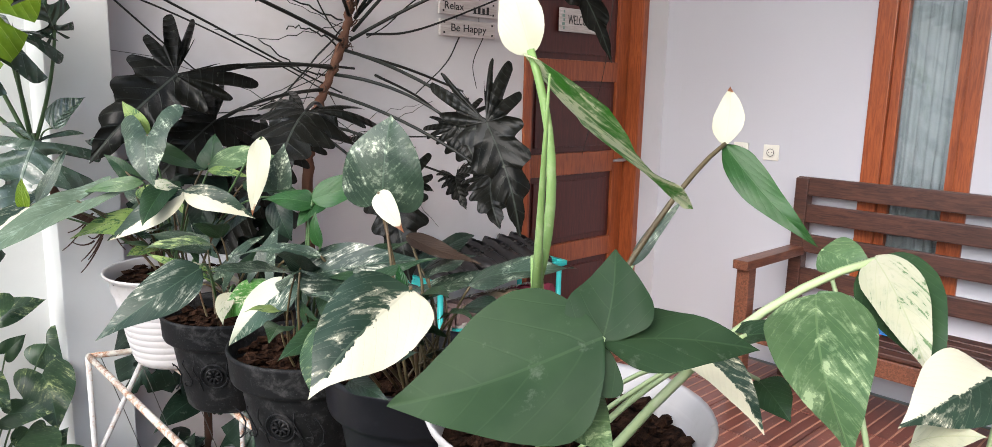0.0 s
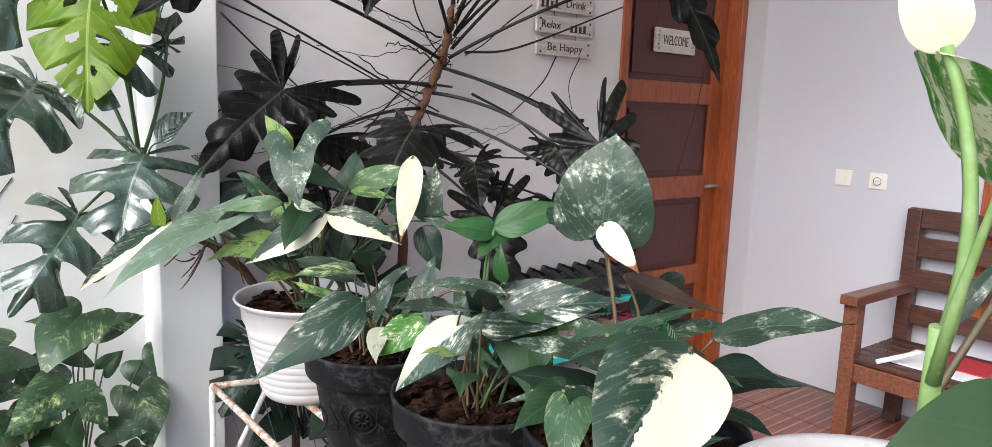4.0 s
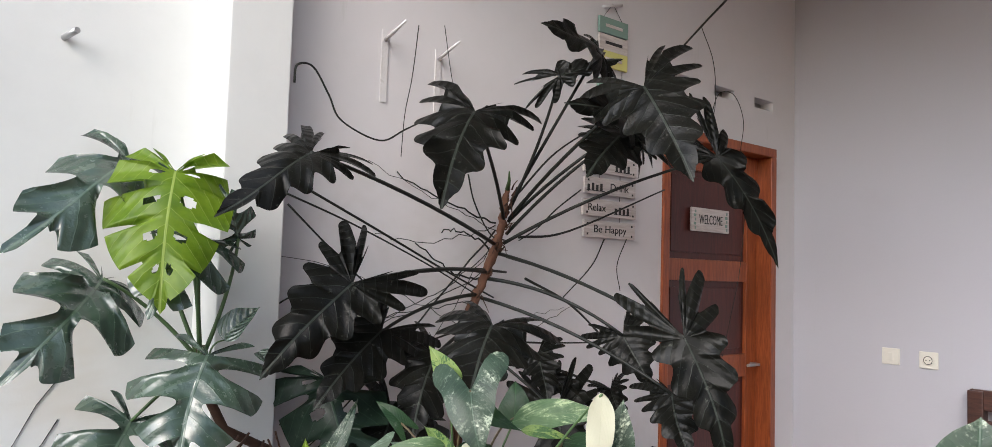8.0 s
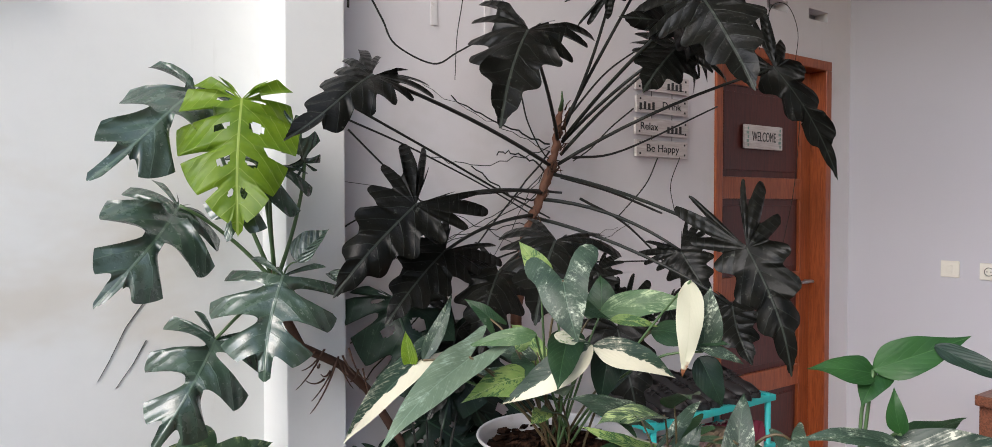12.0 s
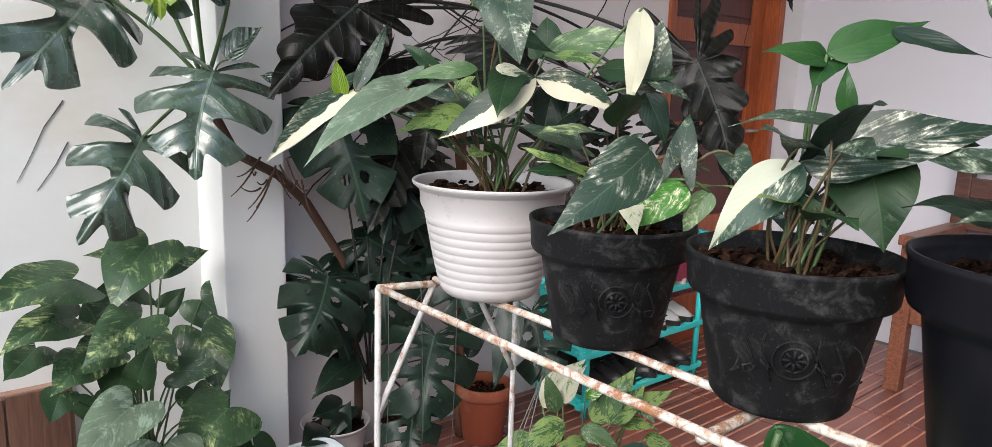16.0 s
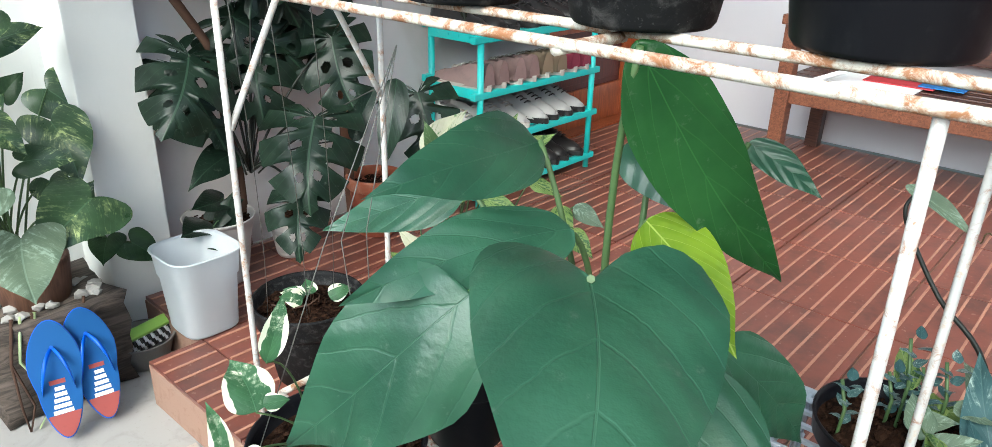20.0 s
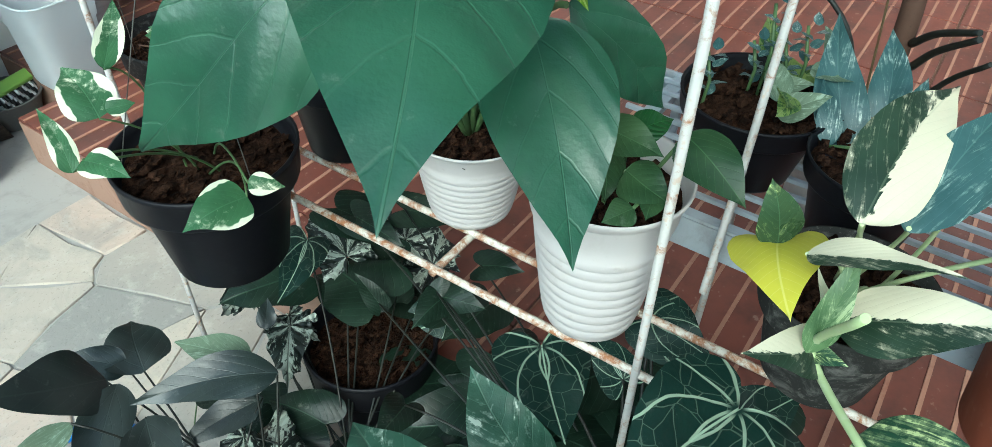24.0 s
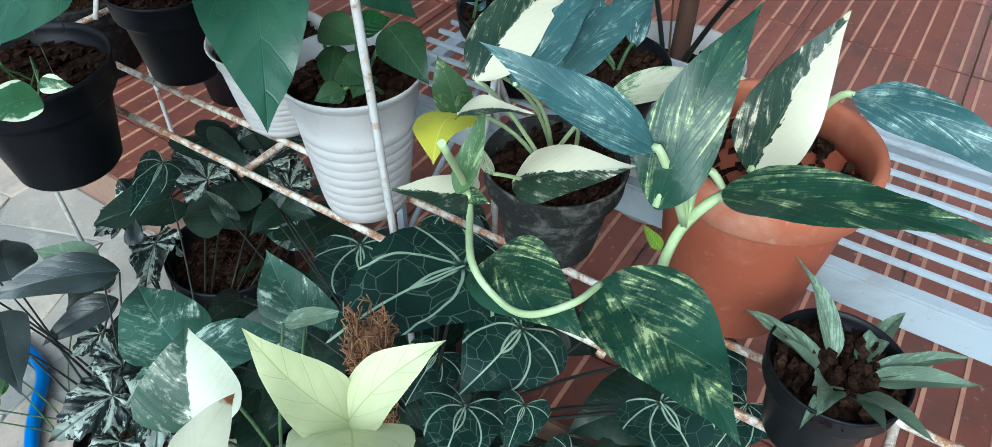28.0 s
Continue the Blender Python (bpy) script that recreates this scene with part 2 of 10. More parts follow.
def lathe(profile, sides=40, bm=None, squash=1.0):
    """Profile of (radius, height) turned round the z axis."""
    bm = bm or bmesh.new()
    rings = []
    for r, z in profile:
        rings.append([bm.verts.new((r * math.cos(2 * math.pi * k / sides), r * squash * math.sin(2 * math.pi * k / sides), z)) for k in range(sides)])
    for a, b in zip(rings, rings[1:]):
        for k in range(sides):
            f = bm.faces.new((a[k], a[(k + 1) % sides], b[(k + 1) % sides], b[k]))
            f.smooth = True
    bm.faces.new(rings[0][::-1])
    bm.faces.new(rings[-1])
    return bm


def bow(a, b, lift=0.0, side=(0, 0, 0), n=10):
    """Points of a bent line from a to b, raised by lift in the middle."""
    a, b, s = Vector(a), Vector(b), Vector(side)
    c = (a + b) / 2 + Vector((0, 0, lift)) + s
    return [(a * (1 - u) ** 2 + c * (2 * u * (1 - u)) + b * u ** 2) for u in (i / n for i in range(n + 1))]


# ---- setting ----
BACK, SIDE, LEFT = 2.42, 3.52, 2.50
PAVE = -0.12


def structure(name, bm, mat, label, category):
    return tagged(obj(name, bm, mat), label, category, "", "structure")


DOOR = (2.43, 3.33, 2.06)
VENTS = ((2.46, 2.62), (2.80, 2.965), (3.14, 3.31))
bm = bmesh.new()
box(bm, 0.52, BACK, 0, DOOR[0], BACK + 0.15, 3.2)
box(bm, DOOR[1], BACK, 0, SIDE + 0.15, BACK + 0.15, 3.2)
box(bm, DOOR[0], BACK, DOOR[2], DOOR[1], BACK + 0.15, 2.25)
box(bm, DOOR[0], BACK, 2.30, DOOR[1], BACK + 0.15, 3.2)
xs = [DOOR[0]] + [v for pair in VENTS for v in pair] + [DOOR[1]]
for a, b in zip(xs[0::2], xs[1::2]):
    box(bm, a, BACK, 2.25, b, BACK + 0.15, 2.30)
wall_back = structure("wall_north", bm, M_WALL, "white plastered porch wall with scuffs", "wall")
for a, b in VENTS:
    part("vent_backing", slab(a, BACK + 0.07, 2.25, b, BACK + 0.08, 2.30), M_METAL, wall_back)

WIN = (0.90, 1.335, 0.45, 2.05)
bm = bmesh.new()
box(bm, SIDE, WIN[1], 0, SIDE + 0.15, BACK, 3.2)
box(bm, SIDE, -3.0, 0, SIDE + 0.15, WIN[0], 3.2)
box(bm, SIDE, WIN[0], 0, SIDE + 0.15, WIN[1], WIN[2])
box(bm, SIDE, WIN[0], WIN[3], SIDE + 0.15, WIN[1], 3.2)
structure("wall_east", bm, M_SMOOTH, "smooth white plastered wall beside the bench", "wall")
wall_west = structure("wall_west", slab(-3.0, LEFT, PAVE - 0.2, 0.52, LEFT + 0.15, 3.2), M_OLD, "white wall with peeling stained plaster", "wall")
structure("pillar", slab(0.515, 2.32, PAVE - 0.05, 0.685, LEFT + 0.1, 3.2, 0.004), M_OLD, "square white plastered pillar with worn edges", "pillar")
structure("ceiling", slab(0.45, -3.0, 3.15, SIDE + 0.1, BACK + 0.1, 3.25), M_CEIL, "plain white porch ceiling", "ceiling")
# two unseen walls, added to cut low sky light and its reflections
structure("wall_south", slab(-3.35, -3.35, PAVE - 0.2, SIDE + 0.15, -3.2, 2.1), M_UNSEEN_WALL, "unseen plain wall added across the yard to block low sky", "wall")
structure("wall_far_west", slab(-3.35, -3.2, PAVE - 0.2, -3.2, LEFT + 0.15, 1.6), M_UNSEEN_WALL, "unseen plain wall added along the yard to block low sky", "wall")

# ground, paving and porch floor
structure("ground", slab(-40, -40, PAVE - 0.25, 40, 40, PAVE - 0.06), M_EARTH, "bare garden soil", "ground")
pave_bed = structure("pavement", slab(-3.0, -3.0, PAVE - 0.06, 0.60, LEFT, PAVE - 0.004), M_CEMENT, "crazy paving of mixed grey stones in cement", "pavement")
bm = slab(0.45, -3.0, PAVE - 0.05, SIDE, 2.005, -0.012)
box(bm, 0.586, 2.005, PAVE - 0.05, SIDE, BACK, -0.012)
floor = structure("floor", bm, M_GROUT, "red ridged ceramic porch tiles with pale grout", "floor")

# ---- door, window and wall fittings ----
door = tagged(new("door_1"), "varnished wooden panel door, closed, with dark red panels", "door", "", "structure")
D0, D1, DT = DOOR
for a, b in ((D0, D0 + 0.045), (D1 - 0.045, D1)):
    part("door_frame", slab(a, BACK - 0.012, 0, b, BACK + 0.14, DT - 0.045, 0.004), M_DOORF, door)
part("door_frame", slab(D0, BACK - 0.012, DT - 0.045, D1, BACK + 0.14, DT, 0.004), M_DOORF, door)
L0, L1 = D0 + 0.047, D1 - 0.047
FY = BACK + 0.07
RAILS = ((0.01, 0.19), (0.47, 0.57), (0.92, 1.03), (1.385, 1.485), (1.90, 2.01))
for a, b in ((L0, L0 + 0.09), (L1 - 0.09, L1)):
    part("stile", slab(a, FY, 0.01, b, FY + 0.04, 2.01, 0.004), M_DOORF, door)
for a, b in RAILS:
    part("rail", slab(L0 + 0.09, FY + 0.001, a, L1 - 0.09, FY + 0.039, b, 0.003), M_DOORF, door)
for (a, b), (c, d) in zip(RAILS, RAILS[1:]):
    bm = slab(L0 + 0.09, FY + 0.018, b, L1 - 0.09, FY + 0.03, c)
    box(bm, L0 + 0.12, FY + 0.009, b + 0.03, L1 - 0.12, FY + 0.018, c - 0.03, 0.004)
    part("door_panel", bm, M_DOORP, door)
part("door_handle", tube([(L1 - 0.045, FY, 0.98), (L1 - 0.045, FY - 0.045, 0.98), (L1 - 0.14, FY - 0.045, 0.98)], 0.008), M_METAL, door)
part("threshold", slab(D0 + 0.045, BACK - 0.01, 0, D1 - 0.045, BACK + 0.12, 0.01), M_DOORF, door)
structure("room_behind_door", slab(D0 - 0.1, BACK + 0.16, 0, D1 + 0.1, BACK + 0.2, 2.3), M_DOORP, "dark wood behind the closed door", "wall")

window = tagged(new("window_1"), "narrow wooden window with a drawn grey curtain", "window", "", "structure")
W0, W1, WB, WT = WIN
for a, b in ((W0, W0 + 0.06), (W1 - 0.08, W1)):
    part("window_frame", slab(SIDE - 0.015, a, WB, SIDE + 0.11, b, WT, 0.004), M_DOORF, window)
for a, b in ((WB, WB + 0.07), (WT - 0.06, WT)):
    part("window_frame", slab(SIDE - 0.014, W0 + 0.06, a, SIDE + 0.11, W1 - 0.08, b, 0.004), M_DOORF, window)
for a, b in ((W0 + 0.06, W0 + 0.10), (W1 - 0.12, W1 - 0.08)):
    part("sash", slab(SIDE + 0.01, a, WB + 0.07, SIDE + 0.05, b, WT - 0.06, 0.003), M_DOORF, window)
m_glass, nt, b = material("window_glass", 0.03, 0, 0.5)
b.inputs["Transmission Weight"].default_value = 1.0
b.inputs["Base Color"].default_value = (0.85, 0.9, 0.9, 1)
g = part("pane", slab(SIDE + 0.028, W0 + 0.10, WB + 0.07, SIDE + 0.032, W1 - 0.12, WT - 0.06), m_glass, window)
g.visible_shadow = False
bm = bmesh.new()
cols = []
for k in range(61):
    y = W0 + (W1 - W0) * k / 60
    x = SIDE + 0.085 + 0.012 * math.sin(k * 1.1) + 0.005 * math.sin(k * 2.7)
    cols.append((bm.verts.new((x, y, WB)), bm.verts.new((x + 0.004, y, WT))))
for a, b2 in zip(cols, cols[1:]):
    bm.faces.new((a[0], b2[0], b2[1], a[1])).smooth = True
M_CURTAIN = plastic("grey_curtain", (0.30, 0.31, 0.31), (0.16, 0.17, 0.17), 0.9, 0.6, 8)
curtain = tagged(obj("curtain", bm, M_CURTAIN), "grey pleated curtain drawn behind the window", "curtain")
md = curtain.modifiers.new("cloth", "SOLIDIFY")
md.thickness = 0.003
structure("room_behind_window", slab(SIDE + 0.18, W0 - 0.2, 0.2, SIDE + 0.22, W1 + 0.2, 2.4), M_WALL, "plain inner wall behind the curtain", "wall")

M_SWITCH = plastic("cream_switch_plastic", (0.74, 0.71, 0.62), (0.6, 0.56, 0.48), 0.35, 0.3)
M_DARK = plastic("dark_hole", (0.02, 0.02, 0.02), (0.03, 0.03, 0.03), 0.6, 0.1)


def wall_plate(name, y, z, label, socket):
    p = thing(name, (SIDE, y, z), label, "socket" if socket else "light switch")
    part("plate", slab(-0.009, -0.04, -0.038, 0, 0.04, 0.038, 0.004), M_SWITCH, p)
    if socket:
        bm = lathe([(0.024, 0), (0.024, 0.005), (0.022, 0.006), (0.001, 0.006)], 24)
        bmesh.ops.rotate(bm, verts=bm.verts, matrix=Matrix.Rotation(radians(-90), 3, "Y"))
        bmesh.ops.translate(bm, verts=bm.verts, vec=(-0.008, 0, 0))
        part("socket_face", bm, M_SWITCH, p)
        part("ring", tube([(-0.0142, 0.018 * math.cos(k * math.pi / 10), 0.018 * math.sin(k * math.pi / 10)) for k in range(21)], 0.0014, 5), M_DARK, p)
        for d in (-0.008, 0.008):
            part("socket_hole", slab(-0.0146, d - 0.002, -0.002, -0.013, d + 0.002, 0.002), M_DARK, p)
    else:
        part("rocker", slab(-0.014, -0.012, -0.018, -0.008, 0.012, 0.018, 0.002), M_SWITCH, p)
    return p


wall_plate("light_switch", 1.933, 1.062, "cream single light switch on the white wall", False)
wall_plate("wall_socket", 1.77, 1.06, "cream round wall socket beside the switch", True)

M_BRACKET = plastic("white_bracket_paint", (0.66, 0.64, 0.64), (0.4, 0.36, 0.32), 0.5, 0.4)
for x, z in ((1.035, 2.12), (1.24, 2.10)):
    br = thing("shelf_bracket", (x, BACK, z), "white painted steel shelf bracket on the wall", "bracket", "shelf brackets")
    part("plate", slab(-0.012, -0.004, -0.20, 0.012, 0, 0.03, 0.001), M_BRACKET, br)
    part("arm", tube([(0, -0.004, 0.0), (0.002, -0.12, 0.035)], 0.007, 6, None, 0.6), M_BRACKET, br)
nail = thing("wall_nail", (0.165, LEFT, 1.95), "short steel pipe stub set in the stained wall", "nail")
part("stub", tube([(0, 0.0, 0), (0.02, -0.055, 0.012)], 0.008, 10), M_METAL, nail)


def letters(text, size, place, mat, parent, width):
    """Flat raised lettering facing -y."""
    cu = bpy.data.curves.new("lettering", "FONT")
    cu.body, cu.size, cu.extrude, cu.align_x, cu.align_y = text, size, 0.0006, "CENTER", "CENTER"
    tmp = new("lettering", cu)
    me = bpy.data.meshes.new_from_object(tmp.evaluated_get(bpy.context.evaluated_depsgraph_get()))
    bpy.data.objects.remove(tmp)
    me.materials.clear()
    me.materials.append(mat)
    xs = [v.co.x for v in me.vertices]
    k = width / (max(xs) - min(xs))
    ob = new("lettering", me)
    ob.parent = parent
    ob.matrix_basis = Matrix.Translation(place) @ Matrix.Rotation(radians(90), 4, "X") @ Matrix.Diagonal((k, 1, 1, 1))
    return ob


M_SIGNW = wood("whitewashed_board", (0.46, 0.41, 0.38), (0.66, 0.62, 0.60), 0.6, 14, "x")
M_INK = plastic("dark_ink", (0.03, 0.03, 0.03), (0.06, 0.05, 0.05), 0.7, 0.2)
M_REDINK = plastic("red_ink", (0.42, 0.06, 0.05), (0.3, 0.05, 0.05), 0.7, 0.2)
M_GREENB = plastic("sage_board", (0.22, 0.33, 0.28), (0.14, 0.2, 0.18), 0.6, 0.4)
M_YELB = plastic("yellow_board", (0.62, 0.60, 0.20), (0.4, 0.4, 0.2), 0.6, 0.4)
M_PINKB = plastic("pink_board", (0.55, 0.38, 0.38), (0.4, 0.3, 0.3), 0.6, 0.4)
signs = thing("hanging_sign", (2.085, BACK - 0.012, 1.55), "column of small painted boards hung on cords, lettered with cheerful words", "sign")
BOARDS = ((0.028, 0.30, "Be Happy", M_SIGNW, M_INK), (0.112, 0.31, "Relax", M_SIGNW, M_INK), (0.198, 0.30, "Drink", M_SIGNW, M_INK), (0.284, 0.31, "EAT", M_SIGNW, M_REDINK),
          (0.46, 0.17, "", M_PINKB, None), (0.60, 0.17, "", M_GREENB, None), (0.715, 0.17, "", M_YELB, None), (0.78, 0.17, "", M_SIGNW, None), (0.85, 0.17, "", M_GREENB, None))
for z, w, word, mat, ink in BOARDS:
    s = part("board", slab(-w / 2, -0.006, z - 0.033, w / 2, 0.006, z + 0.033, 0.002), mat, signs)
    if word:
        dx = {"Be Happy": 0.0, "Relax": -0.08, "Drink": 0.05, "EAT": -0.07}[word]
        t = letters(word, 0.042, (dx, -0.0066, z), ink, s, {"Be Happy": 0.19, "Relax": 0.10, "Drink": 0.11, "EAT": 0.08}[word])
        for cx in (-w / 2 + 0.02, w / 2 - 0.02):
            for cz in (-0.02, 0.02):
                part("rivet", slab(cx - 0.004, -0.0075, z + cz - 0.004, cx + 0.004, -0.005, z + cz + 0.004), M_INK, s)
        if word in ("Relax", "Drink", "EAT"):
            sx = {"Relax": 0.07, "Drink": -0.09, "EAT": 0.07}[word]
            for k in range(4):
                part("drawing", slab(sx - 0.045 + k * 0.024, -0.0072, z - 0.018, sx - 0.032 + k * 0.024, -0.006, z + 0.004 + 0.006 * (k % 2)), M_INK, s)
            part("drawing", slab(sx - 0.05, -0.0072, z - 0.021, sx + 0.055, -0.006, z - 0.018), M_INK, s)
    else:
        part("drawing", slab(-0.05, -0.0072, z - 0.006, 0.05, -0.006, z + 0.006), M_SIGNW if mat is not M_SIGNW else M_INK, s)
for dx in (-0.06, 0.06):
    part("cord", tube([(dx, 0, 0.03), (dx, 0.002, 0.88), (0, 0.004, 0.95)], 0.0012, 5), M_INK, signs)
part("hanger", tube([(-0.06, 0.0, 0.925), (0.05, 0.0, 0.955)], 0.006, 8), M_BRACKET, signs)
welcome = thing("welcome_sign", (2.87, FY - 0.002, 1.67), "small whitewashed board lettered WELCOME on the door", "sign")
wb = part("board", slab(-0.148, -0.012, -0.055, 0.148, 0, 0.055, 0.003), M_SIGNW, welcome)
letters("WELCOME", 0.062, (0, -0.0126, 0), M_INK, wb, 0.185)
for sx in (-1, 1):
    for k in range(5):
        part("drawing", slab(sx * 0.125 - 0.008 * (k % 2) - 0.002, -0.0132, -0.045 + 0.019 * k, sx * 0.125 + 0.008, -0.012, -0.032 + 0.019 * k), M_GREENB, wb)

# ---- bench ----
bench = thing("bench", (2.95, 1.55, 0), "dark brown slatted wooden garden bench against the wall", "bench")
BL = 1.62


def bench_part(name, x0, y0, z0, x1, y1, z1, mat=None, lean=0.0):
    bm = slab(x0, y0, z0, x1, y1, z1, 0.005)
    if lean:
        for v in bm.verts:
            v.co.x += lean * max(0.0, v.co.z - 0.36)
    return part(name, bm, mat or M_BENCH, bench)


for y in (-0.03, -BL):
    bench_part("leg", -0.03, y, 0, 0.03, y + 0.06, 0.61, M_ARM)
    bench_part("leg", 0.44, y, 0, 0.50, y + 0.06, 0.965, None, 0.02)
    bench_part("armrest", -0.06, y - 0.005, 0.605, 0.47, y + 0.065, 0.645, M_ARM)
    bench_part("side_rail", 0.03, y + 0.012, 0.30, 0.44, y + 0.048, 0.36, M_ARM)
bench_part("front_rail", -0.02, -BL + 0.06, 0.29, 0.02, -0.03, 0.365, M_ARM)
for k in range(6):
    bench_part("seat_slat", -0.02 + k * 0.078, -BL + 0.01, 0.37, 0.045 + k * 0.078, 0.02, 0.39)
for z in (0.46, 0.62, 0.76, 0.885):
    bench_part("back_slat", 0.452, -BL + 0.02, z, 0.475, 0.025, z + 0.085, None, 0.02)
paper = thing("paper_sheets", (3.10, 1.28, 0.392), "loose white paper sheets lying on the bench seat", "paper")
bm = slab(-0.10, -0.2, 0, 0.16, 0.14, 0.004)
part("sheet", bm, M_PAPER, paper)
part("folder", slab(0.0, -0.24, 0.005, 0.2, 0.02, 0.009), plastic("red_folder", (0.45, 0.04, 0.05), (0.3, 0.03, 0.04), 0.5, 0.2), paper)
part("cover", slab(0.02, -0.34, 0.010, 0.17, -0.18, 0.014), plastic("blue_cover", (0.03, 0.16, 0.45), (0.03, 0.1, 0.3), 0.5, 0.2), paper)
pen = thing("paper_roll", (3.02, 1.46, 0.40), "thin white rolled paper tube on the bench", "paper roll")
part("roll", tube([(-0.10, -0.03, 0.002), (0.02, -0.14, 0.05)], 0.010, 10), M_PAPER, pen)

# ---- shoe rack ----
RX0, RX1, RY0, RY1 = 1.70, 2.40, 2.12, 2.36
rack = thing("shoe_rack", (RX0, RY0, 0), "turquoise plastic shoe rack with four tiers beside the door", "shoe rack")
TIERS = (0.05, 0.235, 0.41, 0.60)
for x in (0.02, RX1 - RX0 - 0.02):
    for y in (0.0, RY1 - RY0):
        part("post", tube([(x, y, 0), (x, y, 0.62)], 0.012, 10), M_TURQ, rack)
for z in TIERS:
    w, d = RX1 - RX0, RY1 - RY0
    part("front_rail", slab(-0.02, -0.012, z - 0.012, w + 0.02, 0.012, z + 0.012, 0.004), M_TURQ, rack)
    part("back_rail", slab(-0.02, d - 0.012, z - 0.012 + 0.03, w + 0.02, d + 0.012, z + 0.042, 0.004), M_TURQ, rack)
    for x in (0.02, w - 0.02):
        bm = slab(x - 0.016, 0.0, z - 0.014, x + 0.016, d, z + 0.02, 0.003)
        part("side_rail", bm, M_TURQ, rack)
    for k in range(4):
        part("rod", tube([(0, 0.04 + k * 0.05, z + 0.004), (w, 0.04 + k * 0.05, z + 0.004)], 0.005, 6), M_TURQ, rack)

M_SHOE = [plastic("shoe_leather", c, d, r, 0.4, 14) for c, d, r in (
    ((0.02, 0.018, 0.018), (0.06, 0.05, 0.05), 0.4), ((0.24, 0.16, 0.15), (0.14, 0.10, 0.09), 0.8), ((0.42, 0.41, 0.40), (0.4, 0.4, 0.4), 0.6),
    ((0.22, 0.03, 0.06), (0.3, 0.1, 0.1), 0.7), ((0.20, 0.15, 0.10), (0.2, 0.15, 0.1), 0.8))]
M_SOLE = plastic("pale_sole", (0.40, 0.37, 0.33), (0.4, 0.36, 0.3), 0.7, 0.4)


def shoe_meshes():
    up = bmesh.new()
    n, sides = 11, 14
    rings = []
    for i in range(n):
        u = i / (n - 1)
        half = 0.038 * (0.80 + 0.35 * math.sin(math.pi * u) ** 0.7) * (1 - 0.75 * max(0, u - 0.86) / 0.14)
        h = 0.082 - 0.045 * min(1, max(0, (u - 0.28) / 0.45)) - 0.02 * max(0, u - 0.8) / 0.2
        ring = []
        for k in range(sides + 1):
            a = math.pi * k / sides
            ring.append(up.verts.new((half * math.cos(a) * (1 - 0.25 * math.sin(a)), 0.255 * u, 0.016 + h * math.sin(a) ** 0.8)))
        rings.append(ring)
    for i, (a, b) in enumerate(zip(rings, rings[1:])):
        for k in range(sides):
            if 1 <= i <= 3 and 5 <= k <= 8:
                continue
            up.faces.new((a[k], a[k + 1], b[k + 1], b[k])).smooth = True
    up.faces.new(rings[0])
    up.faces.new(rings[-1][::-1])
    so = bmesh.new()
    lo, hi = [], []
    for k in range(24):
        a = 2 * math.pi * k / 24
        x, y = 0.044 * math.cos(a), 0.128 + 0.135 * math.sin(a)
        lo.append(so.verts.new((x, y, 0)))
        hi.append(so.verts.new((x * 1.02, y, 0.022)))
    so.faces.new(lo[::-1])
    so.faces.new(hi)
    for k in range(24):
        so.faces.new((lo[k], lo[(k + 1) % 24], hi[(k + 1) % 24], hi[k]))
    return up, so


def shoe(place, turn, mat, sole, label):
    s = thing("shoe", place, label, "shoe", "shoes on the rack")
    s.rotation_euler = (0, 0, radians(turn))
    up, so = shoe_meshes()
    part("upper", up, mat, s)
    part("sole", so, sole, s)
    for k in range(3):
        part("lace", tube([(-0.018, 0.115 + k * 0.02, 0.078 - k * 0.006), (0, 0.118 + k * 0.02, 0.084 - k * 0.006), (0.018, 0.115 + k * 0.02, 0.078 - k * 0.006)], 0.003, 5), sole, s)
    return s


kinds = {0.60: ((0, 0), (0, 0), (0, 0), (0, 0)), 0.41: ((1, 2), (1, 2), (4, 2), (3, 3)), 0.235: ((2, 2), (2, 2), (2, 0), (2, 0)), 0.05: ((0, 0), (0, 0), (0, 0), (0, 0))}
names = {0: "black leather shoe", 1: "faded pink canvas shoe", 2: "white running shoe", 3: "dark red sports shoe", 4: "tan suede shoe"}
rng = random.Random(3)
for z, row in kinds.items():
    for k, (a, b) in enumerate(row):
        for side in (0, 1):
            x = RX0 + 0.06 + k * 0.165 + side * 0.078
            heel_out = z == 0.41
            shoe((x, RY0 + (0.004 if heel_out else 0.262) - rng.uniform(0.0, 0.015), z + 0.010), (0 if heel_out else 180) + rng.uniform(-6, 6), M_SHOE[a], M_SHOE[0] if b == 0 else M_SOLE, names[a] + " resting on the turquoise rack")

# ---- plant stand ----
stand = thing("plant_stand", (0.30, 0.48, PAVE), "tall rusty white-painted steel plant stand at the porch edge", "plant stand")
UP, LOW = 0.934 - PAVE, 0.381 - PAVE


def bar(name, a, b, r=0.0055):
    """A round bar from a to b, given in the place's own metres above the paving."""
    pts = [Vector(a).lerp(Vector(b), k / 6) - Vector((0.30, 0.48, 0)) for k in range(7)]
    return part(name, tube(pts, r, 8), M_POST if name in ("post", "brace") else M_RUST, stand, "", True)


